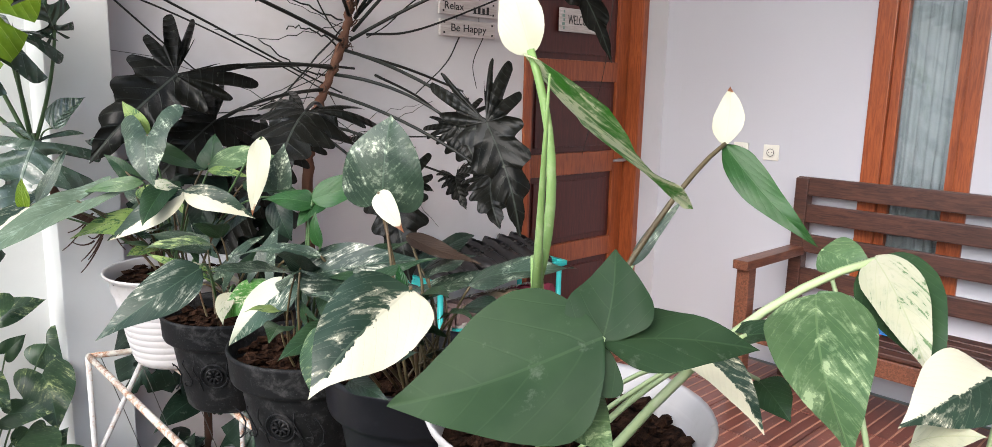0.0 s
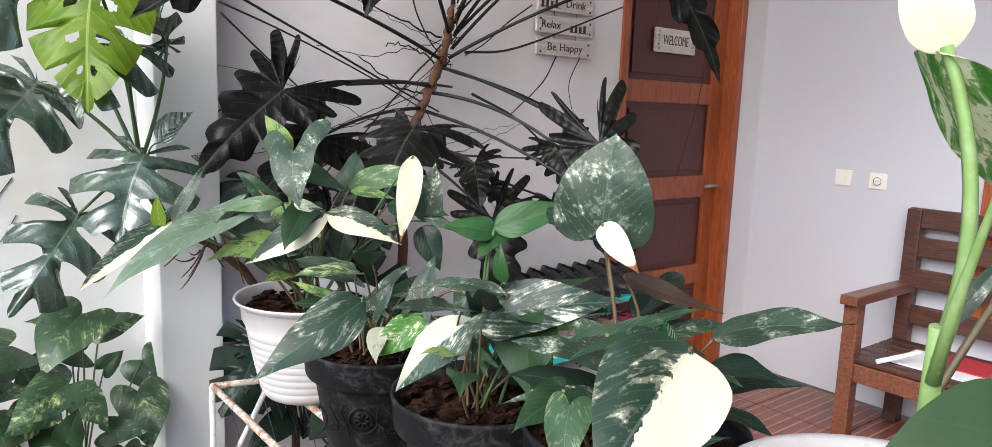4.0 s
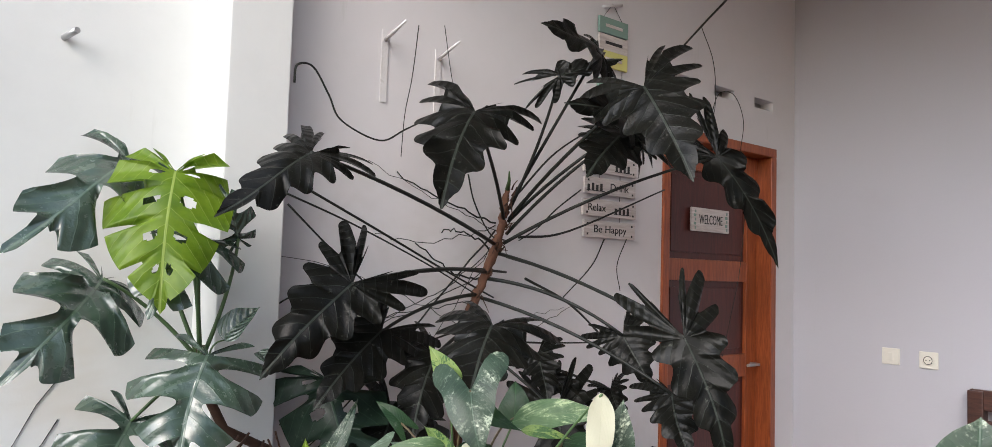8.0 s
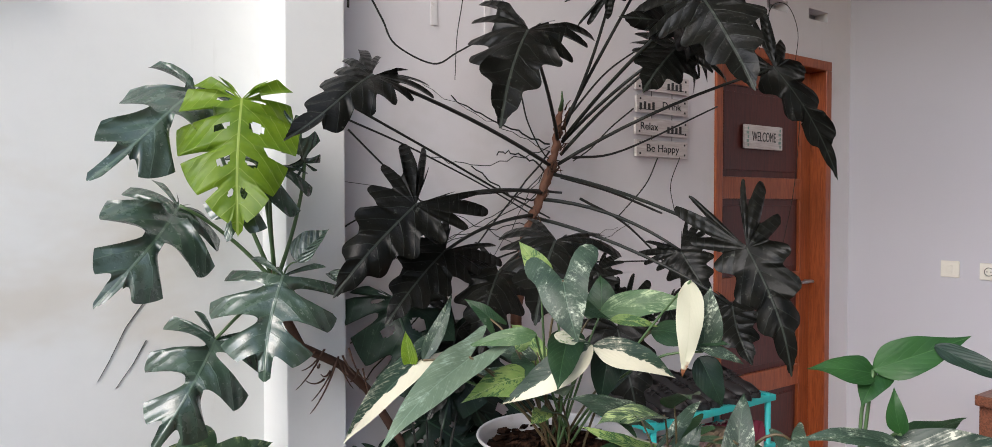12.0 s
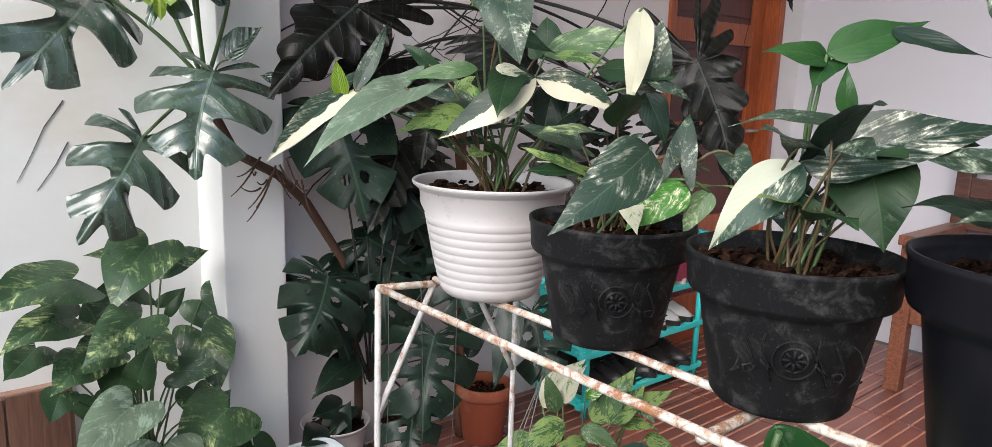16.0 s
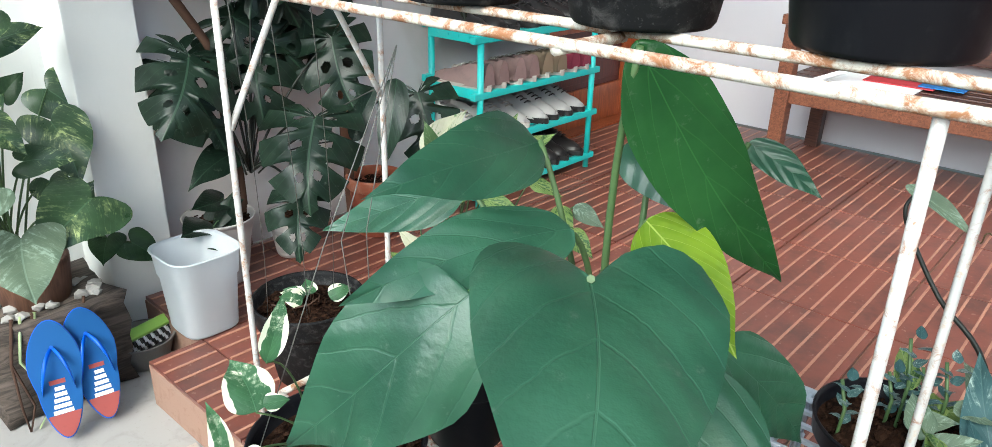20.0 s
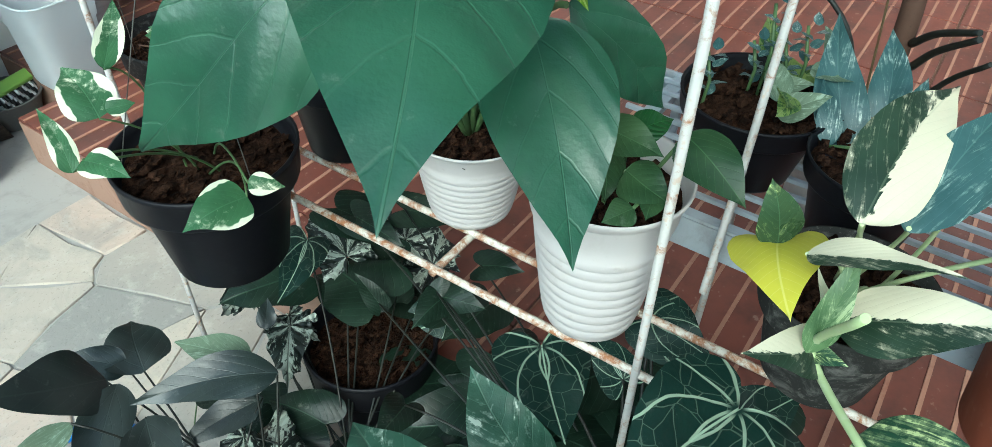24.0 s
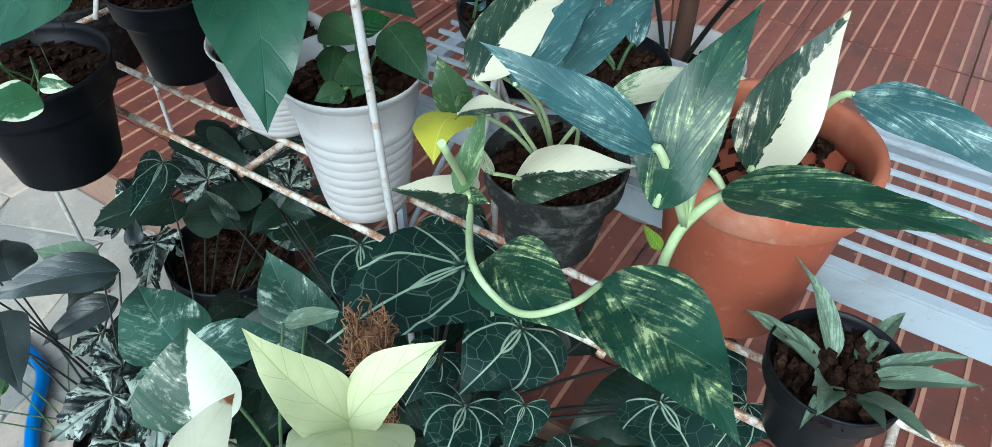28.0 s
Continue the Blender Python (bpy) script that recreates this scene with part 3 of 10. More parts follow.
bar("rail", (0.293, 1.196, UP), (0.278, -0.30, UP), 0.0046)
bar("rail", (0.376, 1.192, UP), (0.361, -0.30, UP), 0.0044)
bar("rail", (0.321, 1.196, LOW), (0.331, -0.30, LOW), 0.0044)
bar("rail", (0.392, 1.196, LOW), (0.402, -0.30, LOW), 0.0044)
for y, lean in ((1.195, 0.0), (0.473, 0.036), (-0.28, 0.036)):
    bar("post", (0.292 + lean * 1.65, y + 0.002, 0), (0.292, y, UP), 0.0042)
    bar("post", (0.525, y, 0), (0.525, y, UP - 0.03), 0.0042)
    if y > 1:
        bar("rung", (0.292, y, UP), (0.525, y, UP - 0.02), 0.0048)
        bar("rung", (0.322, y, LOW), (0.525, y, LOW), 0.0048)
        bar("brace", (0.294, y, UP - 0.165), (0.378, y, UP - 0.006), 0.0042)
        bar("brace", (0.523, y, UP - 0.16), (0.44, y, UP - 0.012), 0.0042)
    bar("brace", (0.522, y, LOW + 0.12), (0.60, y + 0.01, LOW - 0.02), 0.0042)
    bar("brace", (0.522, y, LOW + 0.12), (0.46, y - 0.01, LOW), 0.0042)
for y in (0.716, 0.22, -0.04):
    bar("rung", (0.285, y, UP - 0.004), (0.372, y, UP - 0.004), 0.0048)
    bar("rung", (0.320, y, LOW - 0.004), (0.400, y, LOW - 0.004), 0.0048)

# ---- leaves ----
CREAM, SILVER = (0.56, 0.53, 0.39), (0.46, 0.52, 0.44)


def leaf_mat(name, green, deep, vein, vein_amount, mottle=None, mottle_amount=0.0, scale=30.0, half=0.0, rough=0.35, veins=9.0, net=0.0, glow=0.15, rib=0.006, relief=0.3, gloss=0.28, rise=0.6, streak=1.0, pucker=0.07, margin=0.0, fan=0.0, burn=0.0):
    """Leaf skin in leaf space: y runs along the midrib, x across. mottle: pale marbling along the veins; half: pale on one side; fan: pale bands between veins that spread from the stalk; burn: dry brown from there to the tip; net: veins that spread from the stalk."""
    m, nt, b = material(name, rough, 0, gloss)
    tc = nt.nodes.new("ShaderNodeTexCoord")
    uv = nt.nodes.new("ShaderNodeSeparateXYZ")
    nt.links.new(tc.outputs["UV"], uv.inputs[0])
    across = calc(nt, "SUBTRACT", uv.outputs[0], 0.5)
    ax = calc(nt, "ABSOLUTE", across)
    rnd = nt.nodes.new("ShaderNodeObjectInfo").outputs["Random"]
    shift = nt.nodes.new("ShaderNodeVectorMath")
    shift.operation = "MULTIPLY_ADD"
    nt.links.new(rnd, shift.inputs[0])
    shift.inputs[1].default_value = (3.7, 5.1, 2.3)
    nt.links.new(tc.outputs["Object"], shift.inputs[2])
    vec = shift.outputs[0]
    a = noise_of(nt, scale * 0.5, 4, 0.6, vec)
    c = mix(nt, ramp(nt, a, 0.3, 0.7), deep, green)
    c = mix(nt, calc(nt, "MULTIPLY", rnd, 0.35), c, tuple(v * 0.7 for v in deep))
    # side veins leave the midrib and bend towards the tip
    along = calc(nt, "SUBTRACT", calc(nt, "SUBTRACT", uv.outputs[1], calc(nt, "MULTIPLY", ax, rise)), calc(nt, "MULTIPLY", calc(nt, "MULTIPLY", ax, ax), 1.1))
    wob = calc(nt, "ADD", calc(nt, "MULTIPLY", along, veins), calc(nt, "MULTIPLY", a, 0.5))
    tri = calc(nt, "ABSOLUTE", calc(nt, "SUBTRACT", calc(nt, "FRACT", wob), 0.5))
    side = ramp(nt, calc(nt, "MULTIPLY", tri, -1.0), -0.045, -0.008)
    mid = ramp(nt, calc(nt, "MULTIPLY", ax, -1.0), -rib * 2.4, -rib)
    if net:
        rad = calc(nt, "SQRT", calc(nt, "ADD", calc(nt, "MULTIPLY", ax, ax), calc(nt, "MULTIPLY", uv.outputs[1], uv.outputs[1])))
        ang = calc(nt, "ARCTAN2", ax, uv.outputs[1])
        ang = calc(nt, "ADD", calc(nt, "ADD", ang, calc(nt, "MULTIPLY", rad, 0.95)), calc(nt, "MULTIPLY", calc(nt, "SUBTRACT", noise_of(nt, 16, 2, 0.5, vec), 0.5), 0.3))
        spoke = calc(nt, "MULTIPLY", calc(nt, "ABSOLUTE", calc(nt, "SUBTRACT", calc(nt, "FRACT", calc(nt, "MULTIPLY", ang, 1.35)), 0.5)), rad)
        main = calc(nt, "MULTIPLY", ramp(nt, calc(nt, "MULTIPLY", spoke, -1.0), -0.019, -0.010), ramp(nt, rad, 0.02, 0.10))
        vo = nt.nodes.new("ShaderNodeTexVoronoi")
        vo.feature = "DISTANCE_TO_EDGE"
        vo.inputs["Scale"].default_value = 6.5
        wavy = nt.nodes.new("ShaderNodeVectorMath")
        wavy.operation = "MULTIPLY_ADD"
        nn = nd(nt, "TexNoise", Scale=14.0, Detail=2.0)
        nt.links.new(vec, nn.inputs["Vector"])
        nt.links.new(nn.outputs["Color"], wavy.inputs[0])
        wavy.inputs[1].default_value = (0.22, 0.22, 0.0)
        nt.links.new(tc.outputs["UV"], wavy.inputs[2])
        nt.links.new(wavy.outputs[0], vo.inputs["Vector"])
        thin = calc(nt, "MULTIPLY", ramp(nt, calc(nt, "MULTIPLY", vo.outputs["Distance"], -1.0), -0.026, -0.010), net)
        v = calc(nt, "MAXIMUM", calc(nt, "MAXIMUM", calc(nt, "MULTIPLY", main, 0.85), mid), thin)
    else:
        v = calc(nt, "MAXIMUM", calc(nt, "MULTIPLY", side, 0.55), mid)
    if mottle:
        flow = nt.nodes.new("ShaderNodeCombineXYZ")
        nt.links.new(calc(nt, "MULTIPLY", along, 9.0), flow.inputs[0])
        nt.links.new(calc(nt, "MULTIPLY", across, 5.0), flow.inputs[1])
        nt.links.new(calc(nt, "MULTIPLY", rnd, 40.0), flow.inputs[2])
        p = noise_of(nt, 1.0, 4, 0.62, flow.outputs[0], 0.8)
        fine = noise_of(nt, scale * 5.0, 4, 0.7, vec)
        p2 = noise_of(nt, scale * 0.7, 3, 0.6, vec)
        t = calc(nt, "ADD", calc(nt, "ADD", calc(nt, "MULTIPLY", p, 0.45 * streak), calc(nt, "MULTIPLY", fine, 0.18 + 0.25 * (1 - streak))), calc(nt, "MULTIPLY", p2, 0.37 + 0.2 * (1 - streak)))
        edge = 0.61 - 0.22 * mottle_amount
        dim = tuple(0.55 * g + 0.45 * w for g, w in zip(green, mottle))
        c = mix(nt, calc(nt, "MULTIPLY", ramp(nt, t, edge - 0.075, edge - 0.01), 0.15 if half > 0.6 else 0.6), c, dim)
        spots = ramp(nt, t, edge - 0.008, edge + 0.014)
        if half:
            hx = calc(nt, "ADD", calc(nt, "MULTIPLY", across, 1.0 if half > 0 else -1.0), calc(nt, "MULTIPLY", calc(nt, "SUBTRACT", p2, 0.5), 0.8 * abs(half)))
            hx = calc(nt, "ADD", hx, calc(nt, "MULTIPLY", calc(nt, "SUBTRACT", p, 0.5), 0.7 * abs(half)))
            if half > 0.6:
                spots = calc(nt, "MULTIPLY", spots, ramp(nt, hx, -0.03, 0.03))
            else:
                spots = calc(nt, "MAXIMUM", spots, ramp(nt, hx, 0.0, 0.015))
        if margin:
            spots = calc(nt, "MAXIMUM", spots, ramp(nt, calc(nt, "ADD", ax, calc(nt, "MULTIPLY", calc(nt, "SUBTRACT", p2, 0.5), 0.55)), margin, margin + 0.02))
        c = mix(nt, spots, c, mottle)
    if fan:
        rad = calc(nt, "SQRT", calc(nt, "ADD", calc(nt, "MULTIPLY", ax, ax), calc(nt, "MULTIPLY", uv.outputs[1], uv.outputs[1])))
        ang = calc(nt, "ADD", calc(nt, "ARCTAN2", across, uv.outputs[1]), calc(nt, "MULTIPLY", calc(nt, "SUBTRACT", noise_of(nt, 30, 2, 0.5, vec), 0.5), 0.22))
        band = calc(nt, "ABSOLUTE", calc(nt, "SUBTRACT", calc(nt, "FRACT", calc(nt, "MULTIPLY", ang, fan)), 0.5))
        broken = nt.nodes.new("ShaderNodeCombineXYZ")
        nt.links.new(calc(nt, "MULTIPLY", ang, 11.0), broken.inputs[0])
        nt.links.new(calc(nt, "MULTIPLY", rad, 9.0), broken.inputs[1])
        nt.links.new(calc(nt, "MULTIPLY", rnd, 30.0), broken.inputs[2])
        gaps = noise_of(nt, 1.0, 4, 0.65, broken.outputs[0])
        lit = calc(nt, "MULTIPLY", ramp(nt, calc(nt, "ADD", band, calc(nt, "MULTIPLY", calc(nt, "SUBTRACT", gaps, 0.5), 1.4)), 0.24, 0.36), ramp(nt, calc(nt, "MULTIPLY", rad, -1.0), -1.0, -0.80))
        c = mix(nt, calc(nt, "MULTIPLY", lit, 0.72), c, SILVER)
    c = mix(nt, calc(nt, "MULTIPLY", v, vein_amount), c, vein)
    if burn:
        dry = ramp(nt, calc(nt, "ADD", uv.outputs[1], calc(nt, "MULTIPLY", calc(nt, "SUBTRACT", noise_of(nt, 40, 3, 0.6, vec), 0.5), 0.35)), burn, burn + 0.05)
        c = mix(nt, dry, c, (0.20, 0.075, 0.03))
    # faint dust and water marks
    dust = ramp(nt, noise_of(nt, 55, 5, 0.7, vec), 0.60, 0.74)
    c = mix(nt, calc(nt, "MULTIPLY", dust, 0.17), c, (0.30, 0.32, 0.26))
    paint(nt, b, c)
    rr = calc(nt, "ADD", calc(nt, "ADD", calc(nt, "MULTIPLY", a, 0.2), rough - 0.08), calc(nt, "MULTIPLY", dust, 0.15))
    nt.links.new(rr, b.inputs["Roughness"])
    quilt = calc(nt, "MULTIPLY", ramp(nt, tri, 0.0, 0.5), pucker)
    h = calc(nt, "ADD", calc(nt, "ADD", calc(nt, "MULTIPLY", v, -0.35), quilt), calc(nt, "MULTIPLY", noise_of(nt, scale * 4, 3, 0.6, vec), 0.4))
    bump(nt, b, h, relief, 0.003)
    tr = nd(nt, "BsdfTranslucent")
    nt.links.new(c, tr.inputs[0])
    ms = nt.nodes.new("ShaderNodeMixShader")
    ms.inputs[0].default_value = glow
    out = nt.nodes["Material Output"]
    nt.links.new(b.outputs[0], ms.inputs[1])
    nt.links.new(tr.outputs[0], ms.inputs[2])
    nt.links.new(ms.outputs[0], out.inputs[0])
    return m


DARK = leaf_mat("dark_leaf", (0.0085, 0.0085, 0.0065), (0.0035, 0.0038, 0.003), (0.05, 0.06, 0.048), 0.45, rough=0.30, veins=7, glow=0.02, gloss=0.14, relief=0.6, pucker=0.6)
MONST = leaf_mat("monstera_leaf", (0.060, 0.098, 0.066), (0.030, 0.054, 0.036), (0.10, 0.15, 0.10), 0.7, rough=0.24, veins=6, glow=0.08, gloss=1.0, relief=0.55, pucker=1.1)
# monstera green darkened: the shade of deep foliage is put into the colour
SHADE = leaf_mat("shade_toned_leaf", (0.014, 0.028, 0.017), (0.006, 0.013, 0.008), (0.03, 0.06, 0.035), 0.7, rough=0.30, veins=7, glow=0.04, gloss=0.22, pucker=0.1)
LIME = leaf_mat("lime_leaf", (0.20, 0.31, 0.018), (0.11, 0.20, 0.012), (0.40, 0.50, 0.12), 0.7, rough=0.3, veins=8, glow=0.42, relief=0.5, pucker=0.6)
HEART = leaf_mat("heart_leaf", (0.030, 0.094, 0.050), (0.015, 0.055, 0.030), (0.050, 0.118, 0.068), 0.28, rough=0.34, veins=4.0, scale=26, glow=0.06, rib=0.003, relief=0.5, gloss=0.45, rise=0.5, pucker=0.6)
BRIGHT = leaf_mat("bright_leaf", (0.027, 0.098, 0.024), (0.014, 0.056, 0.015), (0.05, 0.16, 0.04), 0.4, rough=0.3, veins=5, scale=18, glow=0.25, rib=0.004, gloss=0.25, relief=0.4, pucker=0.4)
PLAIN = leaf_mat("green_leaf", (0.036, 0.072, 0.028), (0.015, 0.036, 0.015), (0.06, 0.12, 0.05), 0.4, rough=0.35, veins=7, glow=0.13, gloss=0.18)
FRESH = leaf_mat("fresh_green_leaf", (0.034, 0.098, 0.024), (0.016, 0.054, 0.014), (0.07, 0.15, 0.05), 0.4, rough=0.32, veins=6, glow=0.22, gloss=0.25)
PATCH = leaf_mat("white_patched_leaf", (0.030, 0.055, 0.034), (0.014, 0.030, 0.018), (0.12, 0.18, 0.12), 0.3, (0.50, 0.50, 0.40), 0.16, 26, rough=0.34, glow=0.12, streak=0.9, gloss=0.3)
TEAL = leaf_mat("sea_green_leaf", (0.050, 0.112, 0.074), (0.028, 0.070, 0.046), (0.09, 0.16, 0.11), 0.5, (0.42, 0.50, 0.42), 0.10, 50, rough=0.34, veins=4, glow=0.10, relief=0.35, gloss=0.3, pucker=0.4)
IVORY = leaf_mat("ivory_leaf", (0.66, 0.67, 0.42), (0.56, 0.60, 0.33), (0.36, 0.44, 0.16), 0.75, rough=0.45, veins=4, glow=0.25, pucker=0.15, relief=0.3)
MATTE = leaf_mat("matte_leaf", (0.034, 0.062, 0.026), (0.017, 0.036, 0.015), (0.055, 0.095, 0.04), 0.25, rough=0.5, veins=4, scale=18, glow=0.1, relief=0.15, gloss=0.12)
POTHOS = leaf_mat("pothos_leaf", (0.052, 0.100, 0.044), (0.024, 0.052, 0.024), (0.08, 0.15, 0.08), 0.5, (0.40, 0.47, 0.20), 0.10, 24, rough=0.28, glow=0.12, gloss=0.4)
MARBLE = leaf_mat("marbled_leaf", (0.040, 0.066, 0.040), (0.018, 0.034, 0.021), (0.12, 0.18, 0.12), 0.3, (0.36, 0.41, 0.30), 0.13, 60, rough=0.33, glow=0.12, streak=0.6, gloss=0.3, pucker=0.05)
HALF = leaf_mat("half_white_leaf", (0.030, 0.056, 0.034), (0.014, 0.03, 0.018), (0.22, 0.26, 0.18), 0.2, CREAM, 0.12, 40, half=0.34, rough=0.36, glow=0.15, pucker=0.08, relief=0.25)
HALFB = leaf_mat("half_cream_leaf", (0.030, 0.056, 0.034), (0.014, 0.03, 0.018), (0.22, 0.26, 0.18), 0.2, CREAM, 0.12, 40, half=-0.34, rough=0.36, glow=0.15, pucker=0.08, relief=0.25)
MILK = leaf_mat("cream_leaf", (0.52, 0.50, 0.38), (0.45, 0.445, 0.30), (0.34, 0.38, 0.20), 0.5, (0.13, 0.20, 0.09), 0.20, 40, rough=0.45, veins=5, glow=0.22, pucker=0.15, relief=0.3, streak=0.9)
GOLD = leaf_mat("yellow_green_leaf", (0.26, 0.34, 0.10), (0.14, 0.23, 0.06), (0.36, 0.41, 0.2), 0.5, (0.05, 0.11, 0.035), 0.42, 50, rough=0.4, glow=0.25, gloss=0.18)
YELLOW = leaf_mat("yellow_leaf", (0.66, 0.62, 0.06), (0.52, 0.50, 0.05), (0.7, 0.68, 0.2), 0.6, rough=0.4, glow=0.3, pucker=0.04, relief=0.2)
SPLASH = leaf_mat("splashed_leaf", (0.07, 0.25, 0.025), (0.045, 0.17, 0.018), (0.1, 0.25, 0.06), 0.4, (0.62, 0.66, 0.40), 0.36, 60, rough=0.35, glow=0.3)
NJOY = leaf_mat("white_edged_leaf", (0.060, 0.15, 0.06), (0.03, 0.085, 0.035), (0.1, 0.2, 0.1), 0.3, (0.60, 0.62, 0.46), 0.05, 34, rough=0.4, glow=0.15, streak=0.3, margin=0.30)
VELVET = leaf_mat("velvet_leaf", (0.012, 0.036, 0.027), (0.005, 0.018, 0.014), (0.34, 0.44, 0.32), 0.9, rough=0.40, veins=3.4, net=0.20, glow=0.05, rib=0.005, gloss=0.25, relief=0.5)
BEGONIA = leaf_mat("dark_begonia_leaf", (0.020, 0.030, 0.026), (0.009, 0.015, 0.014), (0.030, 0.042, 0.036), 0.4, rough=0.34, veins=5, glow=0.04, relief=0.3, pucker=0.06, gloss=0.6)
STRIPED = leaf_mat("silver_begonia_leaf", (0.012, 0.020, 0.016), (0.006, 0.010, 0.009), (0.008, 0.013, 0.011), 0.6, rough=0.32, veins=7, glow=0.05, relief=0.6, pucker=0.5, gloss=0.4, fan=1.1)
SATIN = leaf_mat("silver_blotched_leaf", (0.016, 0.028, 0.022), (0.008, 0.013, 0.011), (0.03, 0.05, 0.04), 0.4, (0.27, 0.32, 0.29), 0.40, 30, rough=0.4, veins=7, glow=0.06, streak=0.5)
DRY = leaf_mat("dry_brown_leaf", (0.050, 0.030, 0.018), (0.026, 0.016, 0.011), (0.07, 0.05, 0.03), 0.4, rough=0.6, glow=0.1, gloss=0.15)
TORN = leaf_mat("torn_ivory_leaf", (0.62, 0.60, 0.45), (0.54, 0.53, 0.38), (0.44, 0.46, 0.28), 0.3, rough=0.45, glow=0.25, pucker=0.05, relief=0.2, burn=0.84)
HALFM = leaf_mat("half_white_marbled_leaf", (0.040, 0.085, 0.052), (0.020, 0.050, 0.032), (0.2, 0.26, 0.18), 0.2, (0.55, 0.57, 0.44), 0.20, 40, half=0.10, rough=0.38, glow=0.15, pucker=0.1, relief=0.25)
STREAK = leaf_mat("streaked_leaf", (0.022, 0.062, 0.034), (0.010, 0.034, 0.019), (0.05, 0.11, 0.06), 0.25, (0.36, 0.43, 0.20), 0.16, 46, rough=0.28, veins=5, glow=0.08, rib=0.004, rise=1.1, pucker=0.05, relief=0.25)
BLUE = leaf_mat("bluish_leaf", (0.055, 0.115, 0.115), (0.028, 0.070, 0.072), (0.15, 0.24, 0.22), 0.25, (0.34, 0.43, 0.38), 0.16, 40, rough=0.30, veins=6, glow=0.08, rise=1.1, pucker=0.05, relief=0.25)
SAGE = leaf_mat("sage_leaf", (0.15, 0.2, 0.13), (0.1, 0.145, 0.095), (0.2, 0.28, 0.2), 0.5, (0.24, 0.32, 0.24), 0.2, 30, rough=0.45, veins=9, glow=0.15, gloss=0.18)


def stem_mat(name, a, c, rough=0.5):
    return plastic(name, a, c, rough, 0.6, 30)


M_COIR = plastic("coir_fibre", (0.24, 0.12, 0.055), (0.11, 0.05, 0.025), 0.95, 0.6, 60)
S_DARK = stem_mat("dark_stem", (0.010, 0.012, 0.009), (0.03, 0.03, 0.02))
S_BROWN = stem_mat("brown_stem", (0.070, 0.036, 0.022), (0.035, 0.022, 0.015), 0.85)
S_BARK = stem_mat("reddish_bark", (0.125, 0.058, 0.034), (0.065, 0.030, 0.018), 0.9)
S_GREEN = stem_mat("green_stem", (0.065, 0.115, 0.04), (0.04, 0.07, 0.03))
S_PALE = stem_mat("pale_stem", (0.34, 0.42, 0.21), (0.48, 0.50, 0.36))
S_RED = stem_mat("reddish_stem", (0.085, 0.065, 0.030), (0.10, 0.035, 0.022))
S_STALK = stem_mat("pale_green_stalk", (0.17, 0.27, 0.08), (0.32, 0.38, 0.20))
PALEG = leaf_mat("pale_splashed_leaf", (0.11, 0.18, 0.075), (0.06, 0.115, 0.045), (0.16, 0.24, 0.10), 0.4, (0.30, 0.38, 0.20), 0.16, 46, rough=0.35, glow=0.2)

OUTLINES = {
    "heart": ((0, 1.0), (0.035, 0.93), (0.12, 0.83), (0.27, 0.65), (0.41, 0.42), (0.49, 0.18), (0.50, 0.0), (0.45, -0.15), (0.32, -0.24), (0.16, -0.20), (0.05, -0.09), (0, -0.02)),
    "ovate": ((0, 1.0), (0.08, 0.90), (0.27, 0.72), (0.43, 0.52), (0.50, 0.32), (0.44, 0.15), (0.27, 0.04), (0.10, 0.0), (0, -0.01)),
    "lance": ((0, 1.0), (0.10, 0.88), (0.28, 0.70), (0.44, 0.50), (0.50, 0.32), (0.45, 0.16), (0.25, 0.05), (0.08, 0.0), (0, -0.01)),
    "arrow": ((0, 1.0), (0.06, 0.90), (0.19, 0.72), (0.33, 0.48), (0.42, 0.24), (0.45, 0.04), (0.47, -0.16), (0.50, -0.38), (0.43, -0.46), (0.28, -0.36), (0.13, -0.18), (0.04, -0.06), (0, -0.02)),
    "hastate": ((0, 1.0), (0.07, 0.90), (0.19, 0.72), (0.30, 0.50), (0.39, 0.28), (0.43, 0.08), (0.50, -0.08), (0.60, -0.22), (0.65, -0.40), (0.56, -0.56), (0.40, -0.58), (0.24, -0.42), (0.11, -0.20), (0.04, -0.06), (0, -0.02)),
}


def contour(points, n):
    """n points along a smooth line through the given ones."""
    p = [Vector((*q, 0)) for q in points]
    p = [p[0] * 2 - p[1]] + p + [p[-1] * 2 - p[-2]]
    res = []
    segs = len(points) - 1
    for k in range(n):
        u = segs * k / (n - 1)
        i = min(int(u), segs - 1)
        f = u - i
        a, b, c, d = p[i:i + 4]
        res.append(0.5 * ((2 * b) + (c - a) * f + (2 * a - 5 * b + 4 * c - d) * f * f + (3 * b - a - 3 * c + d) * f ** 3))
    return [(max(0.0, q.x), q.y) for q in res]


def smooth(points, steps=6):
    """A rounded line through the points."""
    p = [Vector(q) for q in points]
    p = [p[0] * 2 - p[1]] + p + [p[-1] * 2 - p[-2]]
    res = []
    for i in range(len(p) - 3):
        a, b, c, d = p[i:i + 4]
        for k in range(steps):
            f = k / steps
            res.append(0.5 * ((2 * b) + (c - a) * f + (2 * a - 5 * b + 4 * c - d) * f * f + (3 * b - a - 3 * c + d) * f ** 3))
    return res + [p[-2]]


